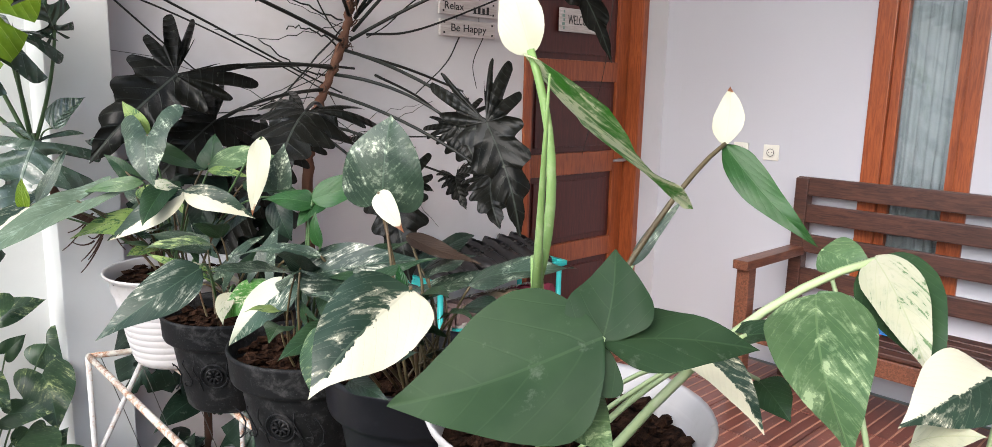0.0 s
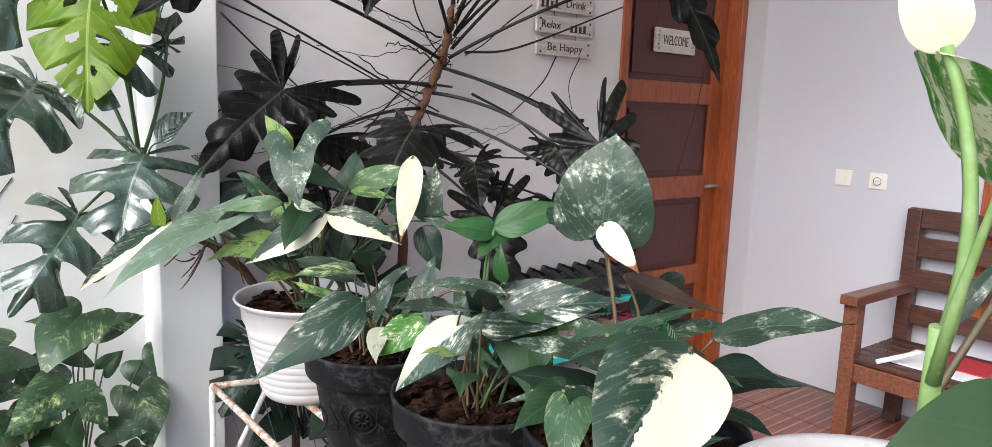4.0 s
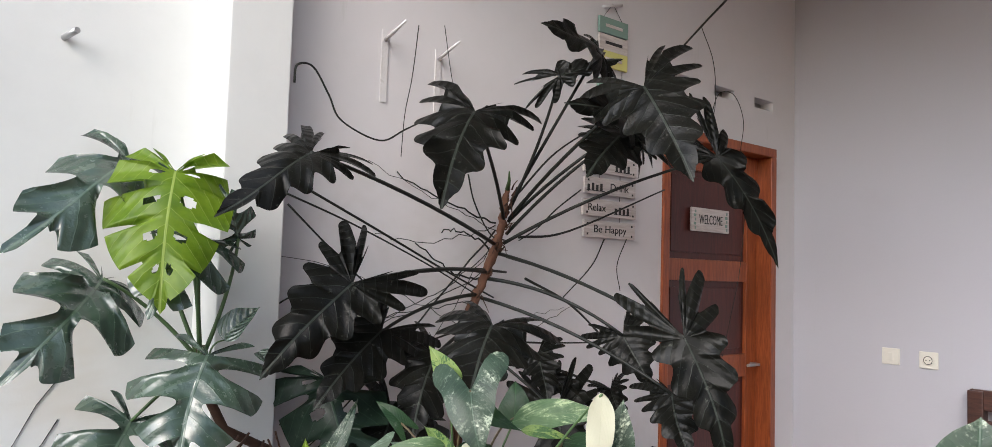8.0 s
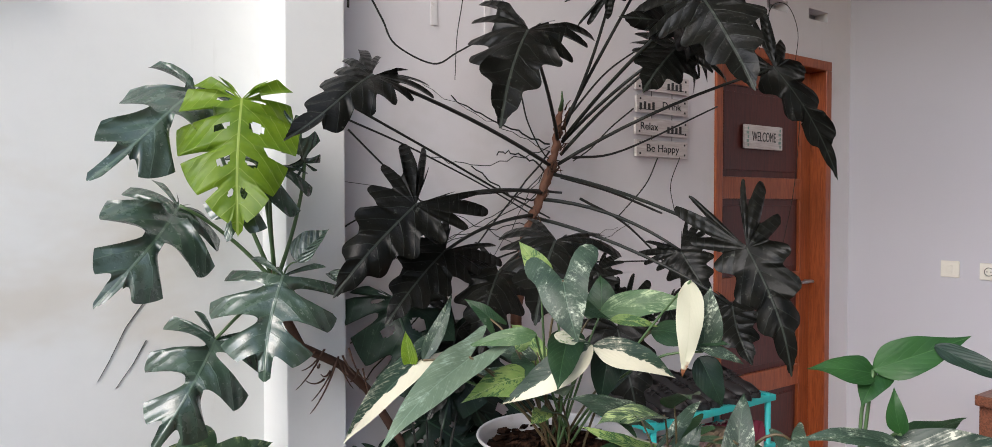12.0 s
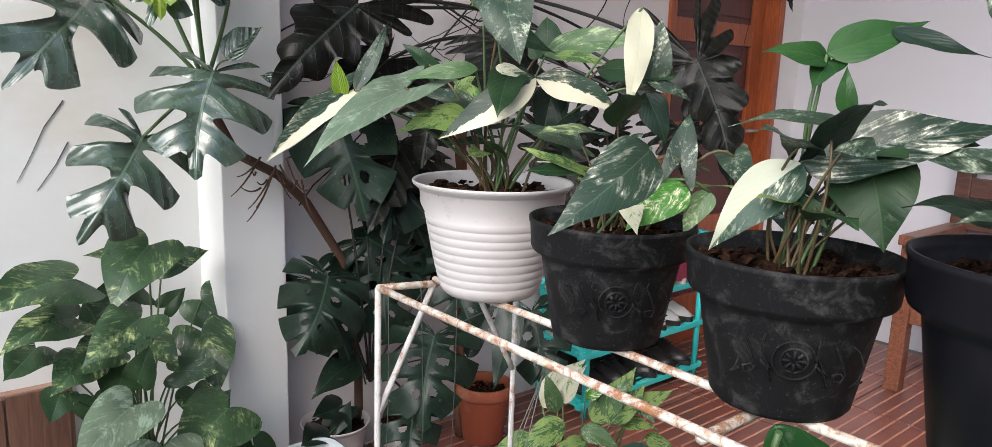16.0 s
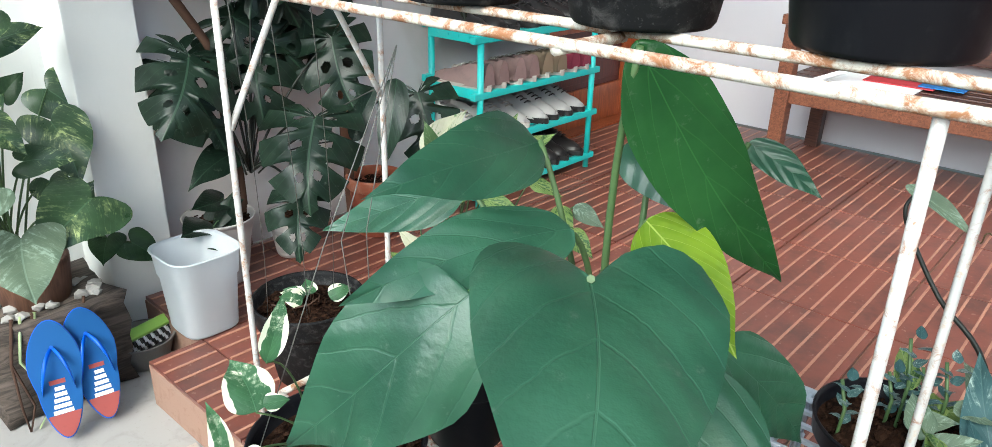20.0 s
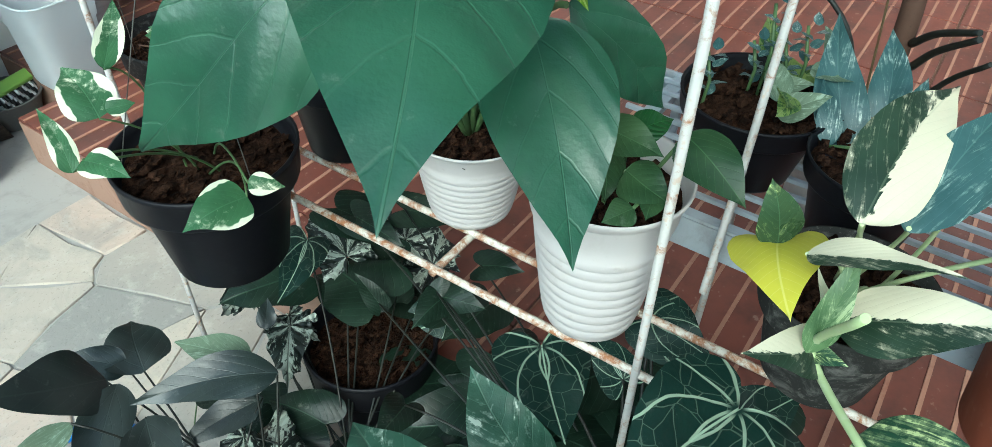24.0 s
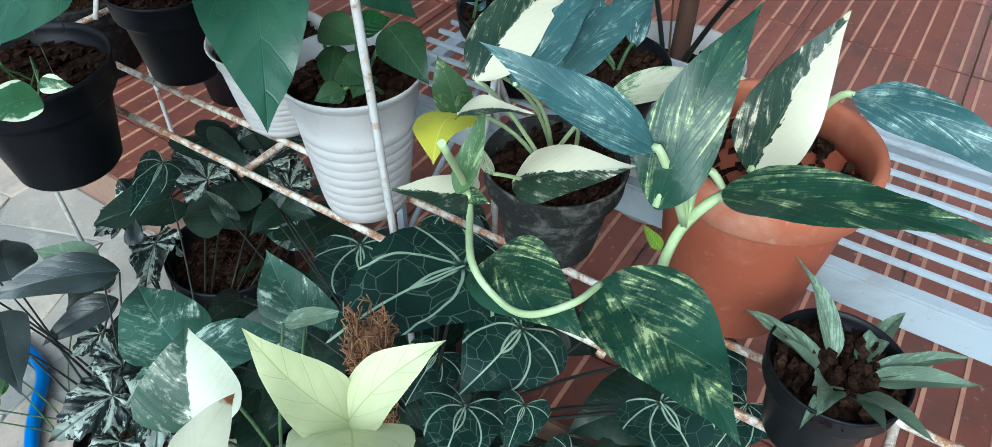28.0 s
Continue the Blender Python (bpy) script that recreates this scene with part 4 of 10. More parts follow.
def blade(kind, length, width, fold, droop, wave, rng, teeth=0, depth=0.0, pleat=0.0):
    half = contour(OUTLINES[kind], 23 if not teeth else max(40, int(teeth * 9)))
    sides = []
    for sgn in (1, -1):
        cut = []
        grow = [rng.uniform(0.75, 1.2) for _ in range(int(teeth) + 2)]
        for k, (x, y) in enumerate(half):
            f = k / (len(half) - 1)
            d = 0.0
            if teeth:
                ph = teeth * f ** 0.92
                d = depth * abs(math.cos(math.pi * ph)) ** 1.15 * grow[int(ph + 0.5)] * min(1.0, math.sin(math.pi * min(1, f * 1.06)) * 1.6)
            lop = 1 + 0.05 * math.sin(7 * f + grow[0] * 9)
            root = max(0.0, y * 0.75) if y > 0 else 0.0
            cut.append((sgn * x * (1 - d) * lop, root + (y - root) * (1 - d)))
        sides.append(cut)
    rim = sides[0] + sides[1][-2:0:-1]
    bm = bmesh.new()
    uv = bm.loops.layers.uv.new("UVMap")
    raw = {}
    ph = rng.uniform(0, 6.28)
    curl = rng.uniform(-0.25, 0.25)
    sway = rng.uniform(-0.05, 0.05)
    tilt = rng.uniform(-0.10, 0.10)
    ribs = rng.uniform(5.0, 7.0)

    def vert(x, y, edge):
        xs = x * width
        z = fold * abs(xs) + tilt * xs - droop * (y * y - y) - 0.40 * xs * xs + curl * xs * y
        z += wave * edge * math.sin(y * 11 + ph + (1.7 if x > 0 else 0)) * 0.5 + 0.022 * math.sin(xs * 9 + y * 5 + ph)
        z += 0.0025 * min(1.0, abs(x) * 5) * math.cos(2 * math.pi * ribs * (y - 0.7 * abs(x)))
        z += pleat * edge * math.cos(math.atan2(xs, y) * 13)
        v = bm.verts.new(((xs + sway * math.sin(3.1 * y)) * length, y * length, z * length))
        raw[v] = (x + 0.5, y)
        return v

    # each rim point is joined to the point of the midrib that feeds it
    rings = []
    for s in (0.0, 0.15, 0.4, 0.65, 0.85, 1.0):
        ring = []
        for x, y in rim:
            root = max(0.0, y * 0.75 - 0.02) if y > 0 else 0.0
            jag = 1 + (wave * 0.25 * math.sin(y * 23 + ph) if s == 1.0 else 0)
            ring.append(vert(x * s * jag, root + (y - root) * s, s * s))
        rings.append(ring)
    n = len(rim)
    for a, b in zip(rings, rings[1:]):
        for k in range(n):
            q = (a[k], a[(k + 1) % n], b[(k + 1) % n], b[k])
            f = bm.faces.new(q)
            f.smooth = True
            for lo in f.loops:
                lo[uv].uv = raw[lo.vert]
    bmesh.ops.remove_doubles(bm, verts=bm.verts, dist=length * 0.0008)
    return bm


CUTS = {
    # outline, lobes a side, depth of the cuts at base and tip, share of a lobe that is gap, roundness of the gap, rows of holes
    "split": ("sagitta", 10, 0.44, 0.15, 0.66, 1.0, 0),
    "monstera": ("cordate", 6, 0.88, 0.62, 0.52, 0.5, 0),
    "broad": ("cordate", 6, 0.72, 0.46, 0.27, 0.5, 1),
    "slit": ("cordate", 8, 0.64, 0.34, 0.17, 0.5, 1),
}
OUTLINES["sagitta"] = ((0, 1.0), (0.05, 0.92), (0.14, 0.78), (0.25, 0.60), (0.34, 0.40), (0.41, 0.20), (0.46, 0.02), (0.53, -0.16), (0.56, -0.38), (0.46, -0.56), (0.29, -0.52), (0.16, -0.34), (0.07, -0.14), (0, -0.02))
OUTLINES["cordate"] = ((0, 1.0), (0.05, 0.95), (0.20, 0.84), (0.36, 0.65), (0.46, 0.44), (0.50, 0.22), (0.49, 0.02), (0.42, -0.14), (0.28, -0.21), (0.14, -0.17), (0.05, -0.08), (0, -0.02))


def cut_blade(kind, length, width, fold, droop, rng):
    """A leaf whose margin is cut towards the midrib into fingers, with holes beside the midrib."""
    outline, lobes, deep, shallow, gap, rnd, holes = CUTS[kind]
    n = 127
    half = contour(OUTLINES[outline], n)
    steps = (0.0, 0.08, 0.16, 0.21, 0.26, 0.31, 0.36, 0.42, 0.52, 0.64, 0.76, 0.88, 1.0)
    bm = bmesh.new()
    uv = bm.loops.layers.uv.new("UVMap")
    raw = {}
    ph, curl, sway = rng.uniform(0, 6.28), rng.uniform(-0.2, 0.2), rng.uniform(-0.06, 0.06)
    sag = 1.1 if outline == "cordate" else 0.7
    for sgn in (1, -1):
        long = [rng.uniform(-0.10, 0.10) for _ in range(lobes + 3)]
        dip = [rng.uniform(-0.10, 0.07) for _ in range(lobes + 3)]
        shift = rng.uniform(-0.08, 0.08)
        cols, cells = [], []
        for k, (x, y) in enumerate(half):
            f = k / (n - 1)
            u = max(0.0, lobes * (0.04 + 0.96 * f) + shift)
            i = int(u)
            p = u - i
            edge = min(p, 1 - p) / (gap * 0.5)
            depth = (shallow + (deep - shallow) * min(1.0, f * 1.8)) * (1 + long[i + (p > 0.5)])
            depth *= min(1.0, max(0.0, (f - 0.05) / 0.12)) * (1.0 if f < 0.80 else max(0.25, 1 - (f - 0.80) * 4.5))
            d = depth * (1 - min(1.0, edge) ** 2) ** rnd if edge < 1 else 0.0
            if kind == "monstera":
                d = max(d, 0.22 * abs(2 * p - 1.12) ** 3.0)
            if outline == "sagitta":
                d += 0.05 * (1 - abs(math.sin(3 * math.pi * u))) * (1 - d)
            reach = 1 + 0.5 * long[i]
            root = max(0.0, y * 0.80 - 0.03) if y > 0 else 0.0
            col = []
            for s in steps:
                q = s * (1 - d) * (reach if s > 0.5 else 1)
                px, py = x * q, root + (y - root) * q
                xs = px * width
                z = fold * abs(xs) - droop * (py * py - py) - sag * xs * xs + curl * xs * py
                z += dip[i] * s * s * min(1.0, abs(x) * 4) + 0.02 * math.sin(xs * 9 + py * 6 + ph) - 0.05 * q * q * math.cos(2 * math.pi * (p - 0.5)) * abs(x)
                v = bm.verts.new((sgn * (xs * length) + sway * math.sin(3.1 * py) * length, py * length, z * length))
                raw[v] = (sgn * px + 0.5, py)
                col.append(v)
            cols.append(col)
            cells.append((i, p, f))
        for k in range(n - 1):
            i, p, f = cells[k]
            for r in range(len(steps) - 1):
                mid = (steps[r] + steps[r + 1]) / 2
                if holes and 0.14 < f < 0.86 and abs(p - 0.5) < 0.15 * max(0.0, 1 - ((mid - 0.29) / 0.135) ** 2) ** 0.5 * (1 + 3 * dip[i]):
                    continue
                q = (cols[k][r], cols[k][r + 1], cols[k + 1][r + 1], cols[k + 1][r])
                fc = bm.faces.new(q if sgn > 0 else q[::-1])
                fc.smooth = True
                for lo in fc.loops:
                    lo[uv].uv = raw[lo.vert]
    bmesh.ops.remove_doubles(bm, verts=bm.verts, dist=length * 0.0006)
    return bm


LEAF_SEED = [0]


def leaf(plant, kind, mat, base, tip, normal, width, crown=None, fold=0.18, droop=0.25, wave=0.03, stem=None, thick=0.0028, lift=0.04):
    """One leaf of a plant: base is where its stalk ends, tip its point, normal the way its face looks."""
    LEAF_SEED[0] += 1
    rng = random.Random(LEAF_SEED[0])
    b, t = Vector(base), Vector(tip)
    d = t - b
    ln = d.length
    y = d.normalized()
    z = Vector(normal)
    z = (z - y * z.dot(y)).normalized()
    x = y.cross(z)
    m = Matrix((x, y, z)).transposed().to_4x4()
    m.translation = b - Vector(plant.location)
    if kind in CUTS:
        bm = cut_blade(kind, ln, width, fold, droop, rng)
    elif kind == "toothed":
        bm = blade("heart", ln, width, fold, droop, 0.10, rng, 9, 0.20, 0.045)
    else:
        bm = blade(kind, ln, width, fold, droop, wave, rng)
    ob = part("leaf", bm, mat, plant)
    ob.matrix_basis = m
    if crown is not None:
        c = Vector(crown) - Vector(plant.location)
        if thick < 0.0035:
            c += Vector((rng.uniform(-0.022, 0.022), rng.uniform(-0.022, 0.022), 0))
        if c.z < 0.02:
            c.z -= 0.01
        e = b - Vector(plant.location)
        part("stalk", tube(bow(c, e, lift * rng.uniform(0.4, 1.6), (rng.uniform(-0.025, 0.025), rng.uniform(-0.025, 0.025), 0), 9), thick, 6, None, 0.7), stem or S_GREEN, plant)
    return ob


# ---- pots ----
def white_pot(name, place, r, h, label, mat=None):
    p = thing(name, place, label, "plant pot")
    mat = mat or M_WHITEPOT
    prof = [(r * 0.57, 0.0), (r * 0.60, 0.003)]
    rings = 9
    for k in range(rings):
        z0 = h * (0.05 + 0.66 * k / rings)
        rr = r * (0.60 + 0.31 * (z0 / h) ** 0.8)
        step = h * 0.66 / rings
        up = r * (0.60 + 0.31 * ((z0 + step) / h) ** 0.8)
        prof += [(rr + 0.0002, z0), (rr + 0.0007, z0 + step * 0.14), (up + 0.0003, z0 + step * 0.82), (up - 0.0005, z0 + step * 0.92)]
    prof += [(r * 0.895, h * 0.80), (r * 0.905, h * 0.915), (r * 0.93, h * 0.93), (r * 0.985, h * 0.965), (r * 1.0, h * 0.985), (r * 0.99, h), (r * 0.955, h * 0.985), (r * 0.90, h * 0.90), (r * 0.86, h * 0.80), (0.001, h * 0.80)]
    part("pot_body", lathe(prof, 48), mat, p)
    soil(p, r * 0.885, h * 0.86)
    return p


def soil(parent, r, z):
    rng = random.Random(int(r * 1e5) + int(z * 1e4))
    bm = bmesh.new()
    c = bm.verts.new((0, 0, z + 0.006))
    rings = []
    for i in range(1, 6):
        rings.append([bm.verts.new((r * i / 5 * math.cos(2 * math.pi * k / 26), r * i / 5 * math.sin(2 * math.pi * k / 26), z + rng.uniform(-0.003, 0.005) - 0.002 * i / 5)) for k in range(26)])
    for k in range(26):
        bm.faces.new((c, rings[0][k], rings[0][(k + 1) % 26]))
        for a, b in zip(rings, rings[1:]):
            bm.faces.new((a[k], b[k], b[(k + 1) % 26], a[(k + 1) % 26]))
    for k in range(150):
        a, q = rng.uniform(0, 6.28), r * 0.93 * math.sqrt(rng.random())
        s = rng.uniform(0.003, 0.0095)
        res = bmesh.ops.create_cube(bm, size=s)
        bmesh.ops.rotate(bm, verts=res["verts"], matrix=Euler((rng.random() * 3, rng.random() * 3, rng.random() * 3)).to_matrix())
        bmesh.ops.scale(bm, verts=res["verts"], vec=(1.6, 0.8, 0.6))
        bmesh.ops.translate(bm, verts=res["verts"], vec=(q * math.cos(a), q * math.sin(a), z + rng.uniform(0.002, 0.010)))
    s = part("potting_mix", bm, M_SOIL, parent)
    s["kind"] = "stuff"
    return s


def black_pot(name, place, r, h, label, mat=None, emblem=0.0):
    p = thing(name, place, label, "plant pot")
    mat = mat or M_BLACKPOT
    prof = [(r * 0.63, 0), (r * 0.665, 0.004), (r * 0.83, h * 0.66), (r * 0.85, h * 0.70), (r * 0.95, h * 0.735), (r * 0.965, h * 0.76), (r * 0.985, h * 0.95), (r * 1.0, h * 0.965), (r * 1.0, h), (r * 0.97, h), (r * 0.95, h * 0.94), (r * 0.90, h * 0.80), (0.001, h * 0.80)]
    part("pot_body", lathe(prof, 48), mat, p)
    soil(p, r * 0.925, h * 0.84)
    if emblem:
        bm = bmesh.new()
        a0 = radians(emblem)
        rr = r * 0.765
        c = Vector((rr * math.cos(a0), rr * math.sin(a0), h * 0.44))
        out = Vector((math.cos(a0), math.sin(a0), -0.16)).normalized()
        sx = Vector((-math.sin(a0), math.cos(a0), 0))
        sy = out.cross(sx)
        for rad in (0.016, 0.010):
            tube([c + out * 0.0015 + sx * rad * math.cos(k * math.pi / 12) + sy * rad * math.sin(k * math.pi / 12) for k in range(25)], 0.0012, 5, bm)
        for k in range(8):
            w = sx * math.cos(k * math.pi / 4) + sy * math.sin(k * math.pi / 4)
            tube([c + out * 0.0015 + w * 0.002, c + out * 0.002 + w * 0.009], 0.0015, 5, bm)
        for s in (-1, 1):
            for q in range(3):
                tube([c + out * 0.0012 + sx * s * (0.020 + 0.012 * q) + sy * 0.01 * math.sin(u * 0.9 + q) + sx * 0.005 * math.cos(u * 1.3) + sy * (0.004 * u - 0.02) for u in range(9)], 0.0009, 4, bm)
        part("emblem", bm, mat, p)
    return p


def terra_pot(name, place, r, h, label):
    p = thing(name, place, label, "plant pot")
    part("pot_body", lathe([(r * 0.66, 0), (r * 0.70, 0.004), (r * 0.90, h * 0.80), (r * 0.905, h * 0.82)], 44), M_TERRA, p)
    part("rim", lathe([(r * 0.96, h * 0.80), (r * 1.0, h * 0.82), (r * 1.0, h * 0.985), (r * 0.985, h), (r * 0.90, h), (r * 0.88, h * 0.97), (r * 0.84, h * 0.78), (r * 0.90, h * 0.80)], 44), M_TERRARIM, p, "chalky pale rim")
    soil(p, r * 0.86, h * 0.82)
    return p

# ---- climbing plants in the corner ----
climber = thing("climbing_philodendron", (1.30, 2.30, 0.0), "tall climbing plant with dark deeply cut leaves and aerial roots", "climbing plant")
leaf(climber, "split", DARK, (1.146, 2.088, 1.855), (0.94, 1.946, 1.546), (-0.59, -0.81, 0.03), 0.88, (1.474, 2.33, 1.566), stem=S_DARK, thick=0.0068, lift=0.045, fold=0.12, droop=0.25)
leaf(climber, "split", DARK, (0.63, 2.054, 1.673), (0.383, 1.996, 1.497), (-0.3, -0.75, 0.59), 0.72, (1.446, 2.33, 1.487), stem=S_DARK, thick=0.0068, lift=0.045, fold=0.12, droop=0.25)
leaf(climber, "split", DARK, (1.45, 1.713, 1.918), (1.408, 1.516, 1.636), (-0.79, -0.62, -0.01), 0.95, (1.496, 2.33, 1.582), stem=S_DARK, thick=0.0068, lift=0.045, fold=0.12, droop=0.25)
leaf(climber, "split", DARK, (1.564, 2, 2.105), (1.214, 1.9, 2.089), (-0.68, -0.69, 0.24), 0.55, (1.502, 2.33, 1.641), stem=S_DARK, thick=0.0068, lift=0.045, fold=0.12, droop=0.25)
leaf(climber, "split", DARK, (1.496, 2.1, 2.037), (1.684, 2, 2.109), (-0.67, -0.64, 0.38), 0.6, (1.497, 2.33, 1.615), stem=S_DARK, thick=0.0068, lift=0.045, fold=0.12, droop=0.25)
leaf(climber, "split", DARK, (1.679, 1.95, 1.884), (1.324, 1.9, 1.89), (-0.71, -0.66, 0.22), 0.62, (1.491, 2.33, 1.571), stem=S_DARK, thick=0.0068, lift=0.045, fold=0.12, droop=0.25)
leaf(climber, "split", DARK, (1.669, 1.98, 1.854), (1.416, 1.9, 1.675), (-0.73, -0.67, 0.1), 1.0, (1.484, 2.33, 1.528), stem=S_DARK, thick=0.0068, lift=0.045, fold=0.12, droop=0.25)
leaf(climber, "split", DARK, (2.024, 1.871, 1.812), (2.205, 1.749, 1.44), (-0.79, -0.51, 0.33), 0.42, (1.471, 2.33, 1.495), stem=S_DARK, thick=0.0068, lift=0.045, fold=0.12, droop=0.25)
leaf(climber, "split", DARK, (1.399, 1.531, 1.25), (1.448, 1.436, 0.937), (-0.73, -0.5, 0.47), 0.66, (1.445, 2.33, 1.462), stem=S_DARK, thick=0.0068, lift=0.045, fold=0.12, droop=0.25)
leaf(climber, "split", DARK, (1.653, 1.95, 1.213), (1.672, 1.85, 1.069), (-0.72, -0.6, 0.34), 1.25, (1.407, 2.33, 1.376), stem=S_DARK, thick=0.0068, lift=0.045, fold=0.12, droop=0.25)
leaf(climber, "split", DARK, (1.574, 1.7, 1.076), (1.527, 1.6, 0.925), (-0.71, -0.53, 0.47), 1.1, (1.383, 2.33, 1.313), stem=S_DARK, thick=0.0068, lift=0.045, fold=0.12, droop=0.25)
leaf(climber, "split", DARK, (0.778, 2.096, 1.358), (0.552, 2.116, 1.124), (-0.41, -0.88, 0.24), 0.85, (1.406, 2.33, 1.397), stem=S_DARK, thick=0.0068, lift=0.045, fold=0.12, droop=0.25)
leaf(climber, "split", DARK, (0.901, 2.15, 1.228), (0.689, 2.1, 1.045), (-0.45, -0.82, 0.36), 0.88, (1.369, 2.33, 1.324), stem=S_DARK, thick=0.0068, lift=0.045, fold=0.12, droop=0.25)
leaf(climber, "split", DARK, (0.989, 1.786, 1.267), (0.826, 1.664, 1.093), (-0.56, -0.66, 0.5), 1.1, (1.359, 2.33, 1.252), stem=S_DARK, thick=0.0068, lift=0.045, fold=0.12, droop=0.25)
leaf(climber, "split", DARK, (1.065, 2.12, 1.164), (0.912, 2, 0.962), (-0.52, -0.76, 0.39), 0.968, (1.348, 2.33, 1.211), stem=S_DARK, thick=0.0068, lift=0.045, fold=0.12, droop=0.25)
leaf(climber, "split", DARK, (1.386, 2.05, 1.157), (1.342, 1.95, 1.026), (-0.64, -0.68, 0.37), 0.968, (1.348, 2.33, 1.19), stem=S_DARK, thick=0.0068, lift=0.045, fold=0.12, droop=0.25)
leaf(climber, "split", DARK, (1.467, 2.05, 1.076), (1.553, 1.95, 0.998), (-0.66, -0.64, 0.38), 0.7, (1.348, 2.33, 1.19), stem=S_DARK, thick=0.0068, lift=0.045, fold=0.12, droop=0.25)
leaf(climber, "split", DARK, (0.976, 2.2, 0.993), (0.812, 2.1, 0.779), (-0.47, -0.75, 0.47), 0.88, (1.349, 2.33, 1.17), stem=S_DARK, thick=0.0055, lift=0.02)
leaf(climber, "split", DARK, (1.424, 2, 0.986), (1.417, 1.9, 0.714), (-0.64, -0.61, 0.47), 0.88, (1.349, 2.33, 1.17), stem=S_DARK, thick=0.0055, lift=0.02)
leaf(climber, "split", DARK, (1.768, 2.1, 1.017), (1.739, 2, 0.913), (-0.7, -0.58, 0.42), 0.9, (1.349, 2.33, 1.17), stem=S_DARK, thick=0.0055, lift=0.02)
trunk_pts = [(1.484, 2.33, 1.679), (1.472, 2.33, 1.613), (1.461, 2.33, 1.548), (1.438, 2.33, 1.478), (1.401, 2.33, 1.393), (1.362, 2.33, 1.313), (1.329, 2.33, 1.232), (1.307, 2.33, 1.131), (1.297, 2.33, 1.011), (1.28, 2.3, 0.5), (1.28, 2.28, 0.0)]

bm = tube([p + Vector((0.004 * math.sin(k * 1.9), 0, 0)) for k, p in enumerate(smooth(trunk_pts))], 0.0125, 12, None, 1.5)
for v in bm.verts:
    v.co += Vector((noise.noise(v.co * 45), noise.noise(v.co * 45 + Vector((5, 0, 0))), 0)) * 0.009 + Vector((0, 0, noise.noise(v.co * 70) * 0.004))
part("trunk", bm, S_BARK, climber).location = (-1.30, -2.30, 0)
p0 = Vector(trunk_pts[0])
part("growing_tip", tube([p0, p0 + Vector((-0.01, -0.02, 0.03)), p0 + Vector((-0.02, -0.03, 0.06))], 0.009, 8, None, 0.2), S_GREEN, climber).location = (-1.30, -2.30, 0)
rng = random.Random(5)
for k in range(22):
    p = Vector(trunk_pts[rng.randint(0, 6)]) + Vector((rng.uniform(-0.012, 0.012), -0.01, rng.uniform(-0.02, 0.02)))
    part("bract", tube([p, p + Vector((rng.uniform(-0.02, 0.02), -0.012, rng.uniform(0.01, 0.03))), p + Vector((rng.uniform(-0.04, 0.04), -0.02, rng.uniform(-0.05, 0.05)))], 0.0035, 5, None, 0.3), S_BROWN, climber).location = (-1.30, -2.30, 0)
rng = random.Random(21)
for k in range(15):
    a = Vector(trunk_pts[rng.randint(2, 7)]) + Vector((0, 0.03, rng.uniform(-0.03, 0.03)))
    side = rng.choice((-1, -1, 1))
    end = Vector((a.x + side * rng.uniform(0.15, 0.72), 2.405, a.z + rng.uniform(-0.75, 0.28)))
    pts = bow(a, end, rng.uniform(-0.12, 0.10), (rng.uniform(-0.06, 0.06), 0, 0), 14)
    for q in range(1, 14):
        pts[q] += Vector((rng.uniform(-0.009, 0.009), 0, rng.uniform(-0.009, 0.009)))
        pts[q].y = min(pts[q].y, 2.408)
    part("aerial_root", tube(pts, rng.choice((0.0014, 0.0018, 0.0035)), 5, None, 0.6), S_DARK, climber).location = (-1.30, -2.30, 0)
part("aerial_root", tube(smooth([(1.102, 2.33, 2.161), (1.085, 2.33, 1.997), (1.063, 2.33, 1.874), (1.055, 2.33, 1.74)]), 0.0018, 6, None, 0.7), S_DARK, climber).location = (-1.3, -2.3, -0.0)
part("aerial_root", tube(smooth([(1.2, 2.33, 2.184), (1.229, 2.33, 2.045), (1.249, 2.33, 1.974)]), 0.0014, 6, None, 0.7), S_DARK, climber).location = (-1.3, -2.3, -0.0)
part("aerial_root", tube(smooth([(0.695, 2.33, 1.641), (0.991, 2.33, 1.51), (1.226, 2.33, 1.403), (1.437, 2.33, 1.313)]), 0.004, 6, None, 0.7), S_DARK, climber).location = (-1.3, -2.3, -0.0)
part("aerial_root", tube(smooth([(0.694, 2.33, 1.597), (0.905, 2.33, 1.524), (1.177, 2.33, 1.412), (1.383, 2.33, 1.313)]), 0.003, 6, None, 0.7), S_DARK, climber).location = (-1.3, -2.3, -0.0)
part("aerial_root", tube(smooth([(0.699, 2.33, 1.568), (0.828, 2.33, 1.456), (1, 2.33, 1.313)]), 0.003, 6, None, 0.7), S_DARK, climber).location = (-1.3, -2.3, -0.0)
part("aerial_root", tube(smooth([(0.701, 2.33, 1.906), (0.707, 2.33, 1.957), (0.755, 2.33, 1.961), (0.807, 2.33, 1.889), (0.85, 2.33, 1.822), (0.978, 2.33, 1.781), (1.065, 2.33, 1.826), (1.181, 2.33, 1.893)]), 0.0035, 6, None, 0.7), S_DARK, climber).location = (-1.3, -2.3, -0.0)
part("aerial_root", tube(smooth([(1.314, 2.33, 1.715), (1.344, 2.33, 1.624), (1.415, 2.33, 1.524), (1.485, 2.33, 1.506)]), 0.003, 6, None, 0.7), S_DARK, climber).location = (-1.3, -2.3, -0.0)
